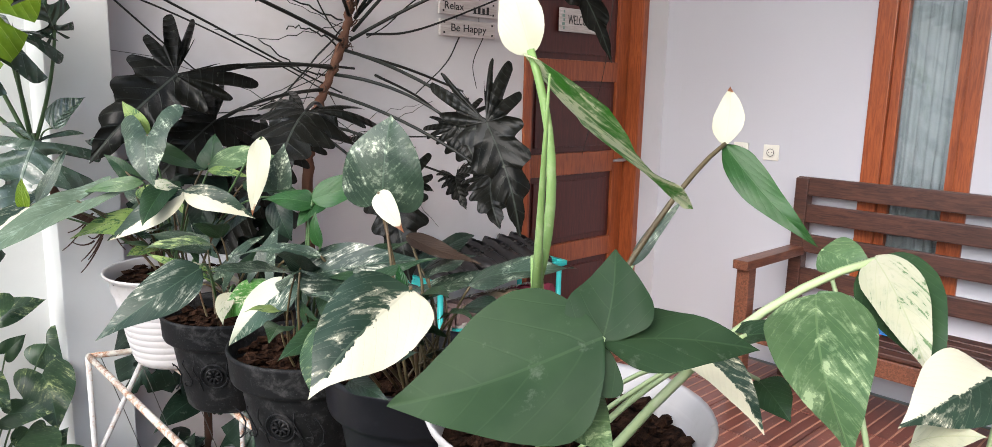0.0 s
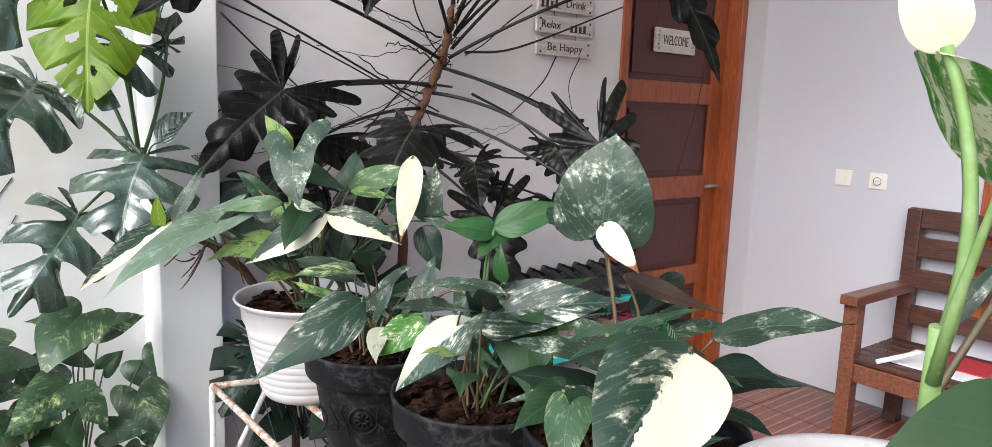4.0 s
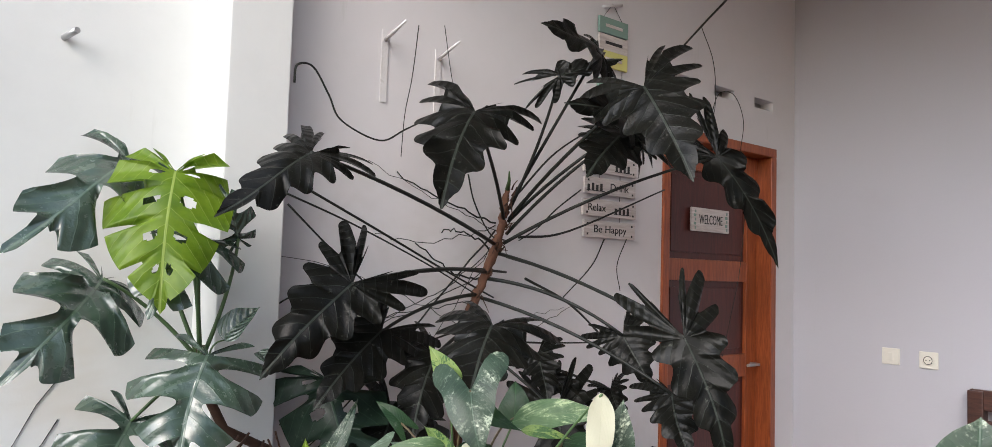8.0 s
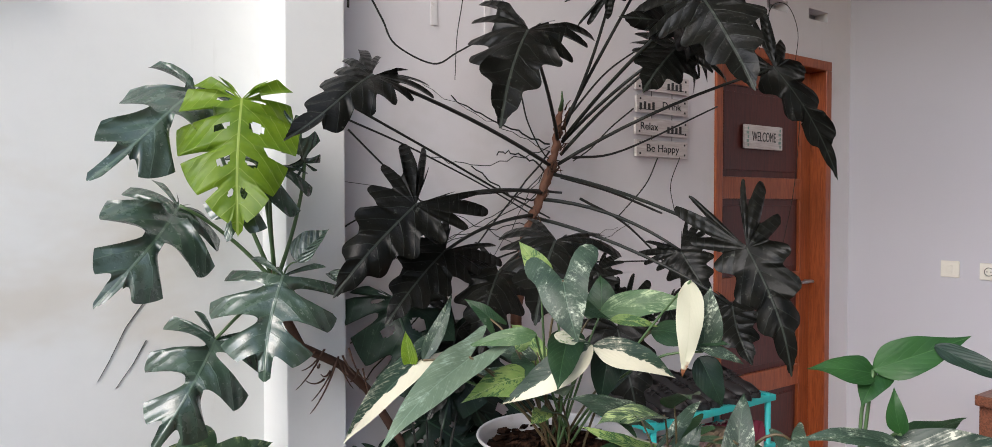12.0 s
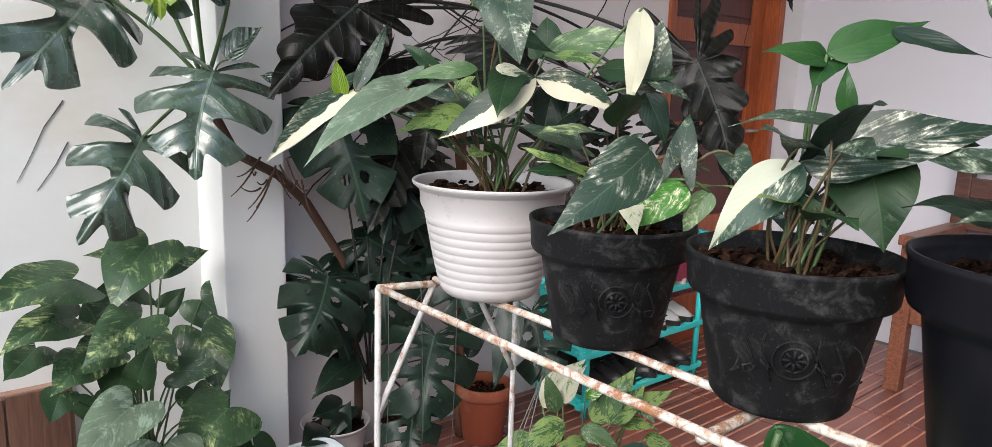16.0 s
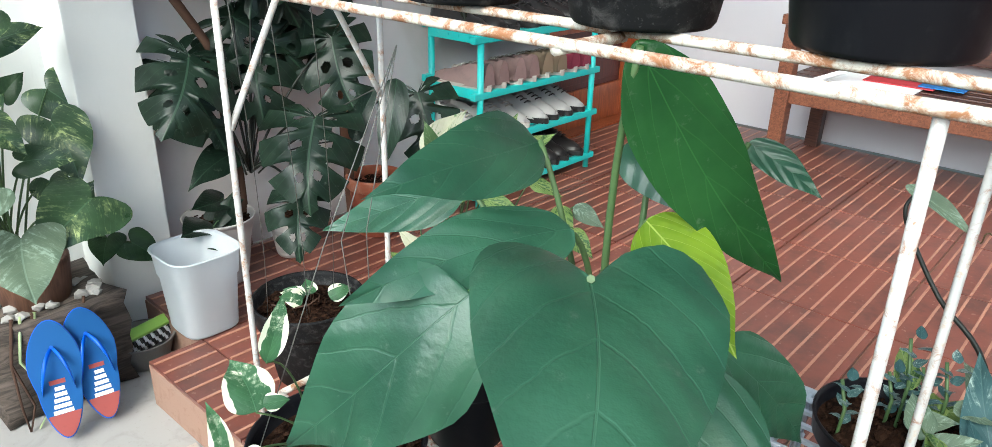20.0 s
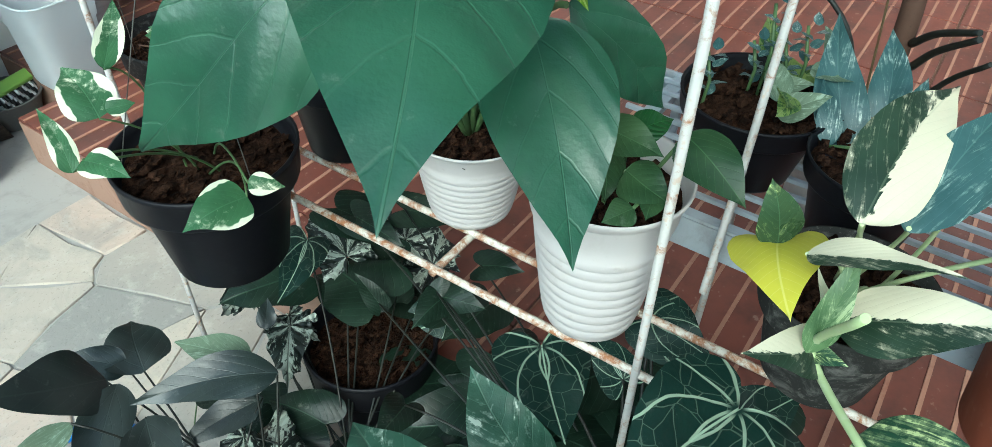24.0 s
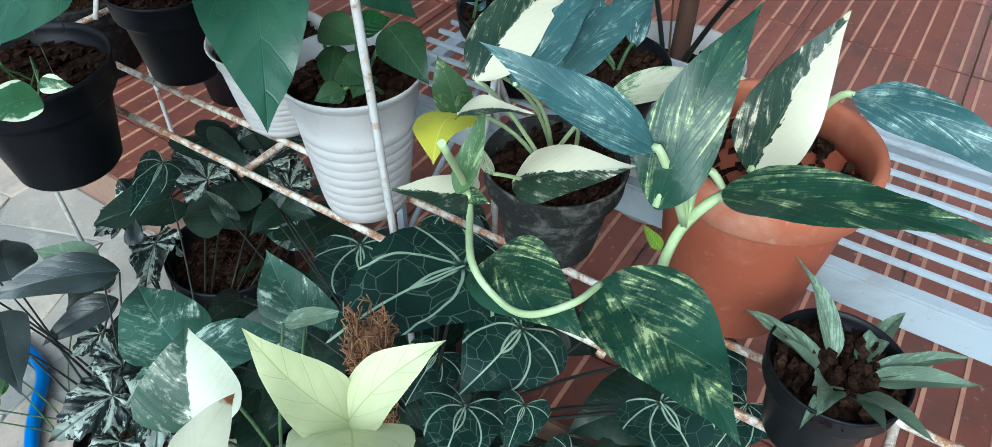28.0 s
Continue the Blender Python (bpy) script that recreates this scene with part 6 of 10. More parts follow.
leaf(syngonium_a, "hastate", MARBLE, (0.339, 1.023, 1.274), (0.332, 0.991, 1.211), (-0.66, -0.74, 0.129), 0.95, (0.392, 1.095, 1.055), stem=S_RED, thick=0.0019, lift=0.05)
leaf(syngonium_a, "heart", PLAIN, (0.437, 1.063, 1.229), (0.453, 1.081, 1.27), (-0.68, -0.702, 0.212), 0.9, (0.392, 1.095, 1.055), stem=S_RED, thick=0.0019, lift=0.05)
leaf(syngonium_a, "lance", PALEG, (0.436, 1.063, 1.224), (0.494, 0.958, 1.243), (-0.578, -0.526, 0.624), 0.3, (0.392, 1.095, 1.055), stem=S_GREEN, thick=0.0019, lift=0.05)
leaf(syngonium_a, "lance", PLAIN, (0.462, 1.003, 1.209), (0.494, 0.915, 1.203), (-0.502, -0.41, 0.761), 0.42, (0.392, 1.095, 1.055), stem=S_RED, thick=0.0019, lift=0.05)
leaf(syngonium_a, "ovate", GOLD, (0.349, 1.096, 1.153), (0.258, 1.105, 1.134), (-0.432, -0.595, 0.678), 0.48, (0.392, 1.095, 1.055), stem=S_RED, thick=0.0019, lift=0.05)
leaf(syngonium_a, "ovate", GOLD, (0.353, 1.125, 1.179), (0.373, 1.113, 1.198), (-0.472, -0.597, 0.648), 0.55, (0.392, 1.095, 1.055), stem=S_RED, thick=0.0019, lift=0.05)
leaf(syngonium_a, "arrow", SAGE, (0.272, 1.109, 1.183), (0.134, 1.072, 1.108), (-0.371, -0.627, 0.685), 0.34, (0.392, 1.095, 1.055), stem=S_RED, thick=0.0019, lift=0.05)
leaf(syngonium_a, "arrow", HALFB, (0.221, 1.15, 1.173), (0.121, 1.124, 1.104), (-0.331, -0.649, 0.685), 0.36, (0.392, 1.095, 1.055), stem=S_RED, thick=0.0019, lift=0.05)
leaf(syngonium_a, "lance", LIME, (0.219, 1.15, 1.169), (0.222, 1.169, 1.21), (-0.469, -0.837, 0.283), 0.42, (0.392, 1.095, 1.055), stem=S_GREEN, thick=0.0019, lift=0.05)
leaf(syngonium_a, "lance", MARBLE, (0.232, 1.145, 1.178), (0.278, 1.154, 1.252), (-0.485, -0.79, 0.375), 0.22, (0.392, 1.095, 1.055), stem=S_RED, thick=0.0019, lift=0.05)
leaf(syngonium_a, "arrow", PLAIN, (0.341, 1.116, 1.158), (0.34, 1.055, 1.128), (-0.459, -0.576, 0.677), 0.7, (0.392, 1.095, 1.055), stem=S_RED, thick=0.0019, lift=0.05)
leaf(syngonium_a, "heart", PLAIN, (0.363, 1.043, 1.201), (0.322, 1.012, 1.154), (-0.553, -0.634, 0.541), 0.62, (0.392, 1.095, 1.055), stem=S_RED, thick=0.0019, lift=0.05)
leaf(syngonium_a, "arrow", SHADE, (0.483, 1.07, 1.152), (0.45, 1.075, 1.111), (-0.588, -0.588, 0.555), 0.6, (0.392, 1.095, 1.055), stem=S_RED, thick=0.0019, lift=0.05)
leaf(syngonium_a, "arrow", PLAIN, (0.36, 1.189, 1.209), (0.34, 1.219, 1.233), (-0.496, -0.717, 0.49), 0.6, (0.392, 1.095, 1.055), stem=S_RED, thick=0.0019, lift=0.05)
leaf(syngonium_a, "lance", MARBLE, (0.368, 1.108, 1.137), (0.314, 1.178, 1.149), (-0.37, -0.14, 0.8), 0.38, (0.39, 1.096, 1.052), stem=S_RED, thick=0.0015, lift=0.02)
leaf(syngonium_a, "arrow", GOLD, (0.413, 1.158, 1.164), (0.422, 1.232, 1.193), (-0.4, -0.48, 0.8), 0.38, (0.39, 1.096, 1.052), stem=S_RED, thick=0.0015, lift=0.02)
leaf(syngonium_a, "arrow", PLAIN, (0.385, 1.113, 1.122), (0.357, 1.156, 1.115), (-0.54, -0.37, 0.8), 0.32, (0.39, 1.096, 1.052), stem=S_RED, thick=0.0015, lift=0.02)
leaf(syngonium_a, "lance", MARBLE, (0.369, 1.065, 1.138), (0.323, 1.006, 1.149), (-0.01, 0.1, 0.8), 0.4, (0.39, 1.096, 1.052), stem=S_RED, thick=0.0015, lift=0.02)
leaf(syngonium_a, "lance", GOLD, (0.36, 1.074, 1.113), (0.309, 1.044, 1.111), (-0.26, -0.49, 0.8), 0.39, (0.39, 1.096, 1.052), stem=S_RED, thick=0.0015, lift=0.02)
leaf(syngonium_a, "arrow", PLAIN, (0.351, 1.049, 1.118), (0.295, 1.012, 1.135), (-0.02, -0.42, 0.8), 0.38, (0.39, 1.096, 1.052), stem=S_RED, thick=0.0015, lift=0.02)
leaf(syngonium_a, "ovate", MARBLE, (0.389, 1.132, 1.16), (0.361, 1.215, 1.179), (-0.35, -0.39, 0.8), 0.39, (0.39, 1.096, 1.052), stem=S_RED, thick=0.0015, lift=0.02)
syngonium_b = thing("syngonium_plant", (0.362, 0.862, 1.05), "arrowhead plant with dark green white-edged leaves in a black pot", "arrowhead plant")
leaf(syngonium_b, "lance", PATCH, (0.314, 0.805, 1.143), (0.204, 0.809, 1.083), (-0.403, -0.69, 0.601), 0.42, (0.389, 0.906, 1.04), stem=S_GREEN, thick=0.0019, lift=0.05)
leaf(syngonium_b, "ovate", SPLASH, (0.407, 0.834, 1.102), (0.36, 0.865, 1.057), (-0.489, -0.639, 0.593), 0.55, (0.389, 0.906, 1.04), stem=S_GREEN, thick=0.0019, lift=0.05)
leaf(syngonium_b, "ovate", PALEG, (0.425, 0.819, 1.097), (0.403, 0.83, 1.055), (-0.523, -0.609, 0.597), 0.5, (0.389, 0.906, 1.04), stem=S_GREEN, thick=0.0019, lift=0.05)
leaf(syngonium_b, "arrow", MARBLE, (0.375, 0.888, 1.107), (0.395, 0.877, 1.14), (-0.491, -0.677, 0.548), 0.6, None, stem=S_GREEN, thick=0.0019, lift=0.05)
leaf(syngonium_b, "arrow", MARBLE, (0.405, 0.841, 1.125), (0.435, 0.856, 1.168), (-0.8, -0.573, 0.176), 0.6, (0.389, 0.906, 1.04), stem=S_RED, thick=0.0019, lift=0.05)
leaf(syngonium_b, "arrow", MARBLE, (0.441, 0.807, 1.131), (0.414, 0.768, 1.101), (-0.803, -0.488, 0.342), 0.6, (0.389, 0.906, 1.04), stem=S_RED, thick=0.0019, lift=0.05)
leaf(syngonium_b, "ovate", MILK, (0.375, 0.873, 1.09), (0.353, 0.844, 1.059), (-0.716, -0.578, 0.392), 0.5, (0.389, 0.906, 1.04), stem=S_GREEN, thick=0.0019, lift=0.05)
leaf(syngonium_b, "arrow", PLAIN, (0.436, 0.915, 1.119), (0.399, 0.925, 1.103), (-0.674, -0.565, 0.475), 0.5, (0.389, 0.906, 1.04), stem=S_RED, thick=0.0019, lift=0.05)
leaf(syngonium_b, "lance", PLAIN, (0.377, 0.897, 1.156), (0.315, 0.824, 1.184), (-0.48, -0.18, 0.8), 0.35, (0.387, 0.906, 1.038), stem=S_RED, thick=0.0015, lift=0.02)
leaf(syngonium_b, "ovate", POTHOS, (0.368, 0.902, 1.146), (0.288, 0.919, 1.143), (-0.52, 0.01, 0.8), 0.52, (0.387, 0.906, 1.038), stem=S_RED, thick=0.0015, lift=0.02)
leaf(syngonium_b, "lance", GOLD, (0.35, 0.899, 1.1), (0.297, 0.857, 1.099), (-0.14, -0.11, 0.8), 0.42, (0.387, 0.906, 1.038), stem=S_RED, thick=0.0015, lift=0.02)
leaf(syngonium_b, "lance", MARBLE, (0.379, 0.943, 1.13), (0.32, 1.015, 1.147), (-0.06, -0.33, 0.8), 0.58, (0.387, 0.906, 1.038), stem=S_RED, thick=0.0015, lift=0.02)
leaf(syngonium_b, "lance", PLAIN, (0.366, 0.927, 1.109), (0.302, 0.945, 1.108), (-0.36, -0.46, 0.8), 0.36, (0.387, 0.906, 1.038), stem=S_RED, thick=0.0015, lift=0.02)
leaf(syngonium_b, "lance", POTHOS, (0.389, 0.89, 1.118), (0.438, 0.829, 1.115), (-0.02, 0.02, 0.8), 0.38, (0.387, 0.906, 1.038), stem=S_RED, thick=0.0015, lift=0.02)
leaf(syngonium_b, "arrow", GOLD, (0.357, 0.925, 1.11), (0.31, 0.964, 1.129), (-0.51, -0.31, 0.8), 0.33, (0.387, 0.906, 1.038), stem=S_RED, thick=0.0015, lift=0.02)
leaf(syngonium_b, "arrow", HALF, (0.383, 0.916, 1.098), (0.33, 0.961, 1.117), (-0.16, -0.18, 0.8), 0.43, (0.387, 0.906, 1.038), stem=S_RED, thick=0.0015, lift=0.02)
leaf(syngonium_b, "arrow", MARBLE, (0.397, 0.912, 1.121), (0.446, 0.918, 1.147), (0, -0.16, 0.8), 0.34, (0.387, 0.906, 1.038), stem=S_RED, thick=0.0015, lift=0.02)
leaf(syngonium_b, "arrow", POTHOS, (0.373, 0.96, 1.131), (0.375, 1.022, 1.142), (-0.31, 0.07, 0.8), 0.44, (0.387, 0.906, 1.038), stem=S_RED, thick=0.0015, lift=0.02)
leaf(syngonium_b, "arrow", GOLD, (0.42, 0.866, 1.092), (0.432, 0.786, 1.1), (0.04, -0.31, 0.8), 0.31, (0.387, 0.906, 1.038), stem=S_RED, thick=0.0015, lift=0.02)
syngonium_c = thing("syngonium_plant", (0.365, 0.672, 1.05), "full arrowhead plant with white-marbled leaves in a dusty black pot", "arrowhead plant")
leaf(syngonium_c, "lance", PATCH, (0.379, 0.708, 1.139), (0.454, 0.588, 1.171), (-0.652, -0.507, 0.563), 0.4, (0.393, 0.714, 1.04), stem=S_GREEN, thick=0.0019, lift=0.05)
leaf(syngonium_c, "lance", HALFM, (0.378, 0.708, 1.137), (0.318, 0.745, 1.068), (-0.528, -0.586, 0.615), 0.42, None, stem=S_GREEN, thick=0.0019, lift=0.05)
leaf(syngonium_c, "lance", FRESH, (0.398, 0.707, 1.223), (0.462, 0.66, 1.25), (-0.682, -0.567, 0.462), 0.38, (0.393, 0.714, 1.04), stem=S_GREEN, thick=0.0019, lift=0.05)
leaf(syngonium_c, "ovate", SPLASH, (0.424, 0.682, 1.127), (0.438, 0.663, 1.084), (-0.621, -0.501, 0.603), 0.5, (0.393, 0.714, 1.04), stem=S_GREEN, thick=0.0019, lift=0.05)
leaf(syngonium_c, "lance", FRESH, (0.401, 0.707, 1.22), (0.358, 0.743, 1.223), (-0.632, -0.347, 0.693), 0.5, (0.393, 0.714, 1.04), stem=S_GREEN, thick=0.0019, lift=0.05)
leaf(syngonium_c, "heart", FRESH, (0.402, 0.706, 1.218), (0.379, 0.707, 1.195), (-0.825, -0.417, 0.382), 0.8, None, stem=S_RED)
leaf(syngonium_c, "lance", SHADE, (0.436, 0.676, 1.242), (0.441, 0.605, 1.22), (-0.682, -0.247, 0.688), 0.25, None, stem=S_RED)
leaf(syngonium_c, "lance", FRESH, (0.391, 0.681, 1.177), (0.389, 0.686, 1.214), (-0.9, -0.42, 0.112), 0.42, (0.393, 0.714, 1.04), stem=S_GREEN, thick=0.0019, lift=0.05)
leaf(syngonium_c, "lance", MARBLE, (0.391, 0.68, 1.168), (0.324, 0.741, 1.168), (-0.477, -0.259, 0.84), 0.2, (0.393, 0.714, 1.04), stem=S_RED, thick=0.0019, lift=0.05)
leaf(syngonium_c, "ovate", PLAIN, (0.413, 0.678, 1.151), (0.395, 0.645, 1.077), (-0.915, -0.383, 0.129), 0.8, (0.393, 0.714, 1.04), stem=S_GREEN, thick=0.0019, lift=0.05)
leaf(syngonium_c, "arrow", PLAIN, (0.379, 0.692, 1.104), (0.387, 0.724, 1.115), (-0.691, -0.357, 0.629), 0.4, (0.393, 0.714, 1.04), stem=S_RED, thick=0.0019, lift=0.05)
leaf(syngonium_c, "arrow", MARBLE, (0.429, 0.714, 1.091), (0.505, 0.728, 1.093), (0.09, 0.22, 0.8), 0.3, (0.39, 0.714, 1.04), stem=S_RED, thick=0.0015, lift=0.02)
leaf(syngonium_c, "ovate", GOLD, (0.433, 0.699, 1.131), (0.471, 0.666, 1.123), (-0.3, -0.33, 0.8), 0.52, (0.39, 0.714, 1.04), stem=S_RED, thick=0.0015, lift=0.02)
leaf(syngonium_c, "ovate", PLAIN, (0.397, 0.672, 1.15), (0.453, 0.609, 1.16), (-0.54, -0.1, 0.8), 0.48, (0.39, 0.714, 1.04), stem=S_RED, thick=0.0015, lift=0.02)
leaf(syngonium_c, "arrow", SHADE, (0.408, 0.724, 1.113), (0.451, 0.772, 1.109), (-0.48, 0.04, 0.8), 0.28, (0.39, 0.714, 1.04), stem=S_RED, thick=0.0015, lift=0.02)
leaf(syngonium_c, "arrow", MARBLE, (0.361, 0.702, 1.153), (0.27, 0.686, 1.165), (-0.34, -0.28, 0.8), 0.34, (0.39, 0.714, 1.04), stem=S_RED, thick=0.0015, lift=0.02)
leaf(syngonium_c, "arrow", MARBLE, (0.437, 0.689, 1.095), (0.51, 0.687, 1.089), (-0.54, 0.24, 0.8), 0.36, (0.39, 0.714, 1.04), stem=S_RED, thick=0.0015, lift=0.02)
leaf(syngonium_c, "lance", GOLD, (0.37, 0.708, 1.106), (0.32, 0.712, 1.113), (0.01, -0.03, 0.8), 0.49, (0.39, 0.714, 1.04), stem=S_RED, thick=0.0015, lift=0.02)
leaf(syngonium_c, "lance", PLAIN, (0.346, 0.682, 1.102), (0.304, 0.625, 1.108), (-0.05, -0.3, 0.8), 0.43, (0.39, 0.714, 1.04), stem=S_RED, thick=0.0015, lift=0.02)
leaf(syngonium_c, "lance", SHADE, (0.405, 0.698, 1.122), (0.454, 0.676, 1.132), (-0.2, 0.11, 0.8), 0.38, (0.39, 0.714, 1.04), stem=S_RED, thick=0.0015, lift=0.02)
leaf(syngonium_c, "lance", MARBLE, (0.443, 0.724, 1.097), (0.525, 0.693, 1.092), (-0.26, -0.33, 0.8), 0.35, (0.39, 0.714, 1.04), stem=S_RED, thick=0.0015, lift=0.02)
leaf(syngonium_c, "arrow", MARBLE, (0.402, 0.733, 1.095), (0.418, 0.785, 1.108), (-0.58, -0.01, 0.8), 0.47, (0.39, 0.714, 1.04), stem=S_RED, thick=0.0015, lift=0.02)
leaf(syngonium_c, "ovate", GOLD, (0.452, 0.707, 1.149), (0.514, 0.71, 1.146), (-0.01, -0.36, 0.8), 0.52, (0.39, 0.714, 1.04), stem=S_RED, thick=0.0015, lift=0.02)
leaf(syngonium_c, "ovate", PLAIN, (0.453, 0.712, 1.144), (0.518, 0.683, 1.166), (-0.46, 0.18, 0.8), 0.54, (0.39, 0.714, 1.04), stem=S_RED, thick=0.0015, lift=0.02)
leaf(syngonium_c, "arrow", SHADE, (0.369, 0.682, 1.16), (0.309, 0.62, 1.189), (0.06, 0.27, 0.8), 0.35, (0.39, 0.714, 1.04), stem=S_RED, thick=0.0015, lift=0.02)
leaf(syngonium_c, "lance", MARBLE, (0.352, 0.661, 1.159), (0.317, 0.625, 1.152), (-0.31, 0.02, 0.8), 0.50, (0.39, 0.714, 1.04), stem=S_RED, thick=0.0015, lift=0.02)
leaf(syngonium_c, "lance", MARBLE, (0.412, 0.713, 1.139), (0.462, 0.703, 1.16), (-0.13, 0.27, 0.8), 0.35, (0.39, 0.714, 1.04), stem=S_RED, thick=0.0015, lift=0.02)
syngonium_d = thing("syngonium_plant", (0.372, 0.50, 1.06), "arrowhead plant with a tall marbled leaf and a half-white leaf", "arrowhead plant")
leaf(syngonium_d, "cordate", MARBLE, (0.386, 0.560, 1.248), (0.398, 0.562, 1.318), (-0.72, -0.65, 0.25), 1.05, (0.412, 0.54, 1.046), stem=S_RED, thick=0.0019, lift=0.05)
leaf(syngonium_d, "ovate", TORN, (0.374, 0.549, 1.252), (0.374, 0.51, 1.221), (-0.7, -0.6, 0.38), 0.42, (0.412, 0.54, 1.046), stem=S_RED, thick=0.0019, lift=0.05)
leaf(syngonium_d, "ovate", HALFB, (0.311, 0.417, 1.204), (0.219, 0.4, 1.15), (-0.66, -0.52, 0.55), 0.68, (0.412, 0.54, 1.046), stem=S_RED, thick=0.0019, lift=0.05)
leaf(syngonium_d, "arrow", PLAIN, (0.318, 0.487, 1.192), (0.358, 0.444, 1.213), (-0.48, -0.38, 0.79), 0.27, (0.412, 0.54, 1.046), stem=S_RED, thick=0.0019, lift=0.05)
leaf(syngonium_d, "lance", DRY, (0.411, 0.557, 1.207), (0.438, 0.481, 1.188), (-0.5, -0.38, 0.78), 0.24, (0.412, 0.54, 1.046), stem=S_RED, thick=0.0019, lift=0.05)
leaf(syngonium_d, "lance", BRIGHT, (0.32, 0.437, 1.196), (0.32, 0.444, 1.214), (-0.58, -0.44, 0.69), 0.5, (0.412, 0.54, 1.046), stem=S_RED, thick=0.0019, lift=0.05)
leaf(syngonium_d, "heart", PLAIN, (0.292, 0.498, 1.156), (0.244, 0.492, 1.141), (-0.47, -0.49, 0.73), 0.57, (0.412, 0.54, 1.046), stem=S_RED, thick=0.0019, lift=0.05)
leaf(syngonium_d, "heart", POTHOS, (0.273, 0.473, 1.158), (0.249, 0.449, 1.128), (-0.55, -0.52, 0.66), 0.63, (0.412, 0.54, 1.046), stem=S_RED, thick=0.0019, lift=0.05)
leaf(syngonium_d, "lance", SHADE, (0.276, 0.43, 1.144), (0.283, 0.37, 1.177), (-0.46, -0.33, 0.83), 0.3, (0.412, 0.54, 1.046), stem=S_RED, thick=0.0019, lift=0.05)
leaf(syngonium_d, "lance", SHADE, (0.26, 0.417, 1.148), (0.263, 0.376, 1.146), (-0.52, -0.39, 0.76), 0.4, (0.412, 0.54, 1.046), stem=S_RED, thick=0.0019, lift=0.05)
alocasia = thing("variegated_alocasia", (0.35, 0.315, 1.07), "tall variegated plant with thick pale stalks in a white pot", "variegated plant")
leaf(alocasia, "ovate", SPLASH, (0.307, 0.301, 1.366), (0.440, 0.274, 1.266), (-0.64, 0.45, -0.73), 0.42, (0.307, 0.29, 1.235), stem=S_STALK, thick=0.0036, lift=0.0, fold=-0.1, droop=0.2)
leaf(alocasia, "ovate", TORN, (0.307, 0.301, 1.364), (0.309, 0.324, 1.412), (-0.85, -0.45, 0.1), 0.52, fold=0.3)
part("rolled_leaf", tube([(0.307, 0.29, 1.225), (0.300, 0.283, 1.26), (0.287, 0.269, 1.31), (0.273, 0.254, 1.352)], 0.0034, 8, None, 0.15), S_STALK, alocasia).location = (-0.35, -0.315, -1.07)
part("stalk", tube([(0.345, 0.31, 1.10), (0.325, 0.298, 1.16), (0.311, 0.292, 1.205), (0.306, 0.29, 1.25)], 0.0052, 10, None, 0.72), S_STALK, alocasia).location = (-0.35, -0.315, -1.07)
leaf(alocasia, "lance", MATTE, (0.278, 0.218, 1.225), (0.201, 0.289, 1.189), (-0.944, 0.178, 0.276), 0.72, (0.36, 0.32, 1.11), stem=S_PALE, thick=0.0035, lift=0.02, droop=0.1)
leaf(alocasia, "lance", MATTE, (0.278, 0.218, 1.225), (0.305, 0.233, 1.264), (-0.603, -0.29, 0.743), 0.85, droop=0.1)
leaf(alocasia, "lance", MATTE, (0.278, 0.218, 1.225), (0.336, 0.165, 1.223), (-0.609, -0.22, 0.763), 0.52, droop=0.1)
leaf(alocasia, "ovate", MATTE, (0.278, 0.218, 1.225), (0.253, 0.232, 1.206), (-0.557, -0.291, 0.778), 1.5, droop=0.05, fold=0.05)
leaf(alocasia, "arrow", PALEG, (0.279, 0.238, 1.185), (0.265, 0.197, 1.178), (-0.5, -0.4, 0.77), 0.9, (0.36, 0.33, 1.09), stem=S_PALE, thick=0.0019, lift=0.05)
leaf(alocasia, "ovate", PALEG, (0.437, 0.202, 1.21), (0.412, 0.162, 1.187), (-0.64, -0.28, 0.71), 0.6, (0.36, 0.33, 1.09), stem=S_PALE, thick=0.0019, lift=0.05)
leaf(alocasia, "ovate", PLAIN, (0.438, 0.215, 1.164), (0.422, 0.185, 1.151), (-0.61, -0.28, 0.74), 0.8, (0.36, 0.33, 1.09), stem=S_PALE, thick=0.0019, lift=0.05)
leaf(alocasia, "lance", FRESH, (0.514, 0.296, 1.307), (0.519, 0.22, 1.24), (-0.793, -0.358, 0.493), 0.26, (0.36, 0.33, 1.11), stem=S_RED, thick=0.0026, lift=0.05, droop=-0.15)
leaf(alocasia, "lance", TORN, (0.514, 0.296, 1.307), (0.54, 0.31, 1.35), (-0.861, -0.491, 0.13), 0.42, None, stem=S_RED, fold=0.4)
leaf(alocasia, "arrow", HALF, (0.393, 0.225, 1.186), (0.371, 0.176, 1.16), (-0.67, -0.35, 0.65), 0.48, (0.36, 0.33, 1.09), stem=S_PALE, thick=0.0019, lift=0.05)
leaf(alocasia, "arrow", PLAIN, (0.399, 0.206, 1.205), (0.391, 0.155, 1.215), (-0.54, -0.25, 0.81), 0.41, (0.36, 0.33, 1.09), stem=S_PALE, thick=0.0019, lift=0.05)
leaf(alocasia, "lance", MARBLE, (0.473, 0.344, 1.21), (0.502, 0.319, 1.265), (-0.63, -0.43, 0.65), 0.18, (0.36, 0.33, 1.09), stem=S_PALE, thick=0.0019, lift=0.05)
alocasia_b = thing("variegated_alocasia", (0.38, 0.10, 1.06), "pale splashed plant with long white stalks in a black pot", "variegated plant")
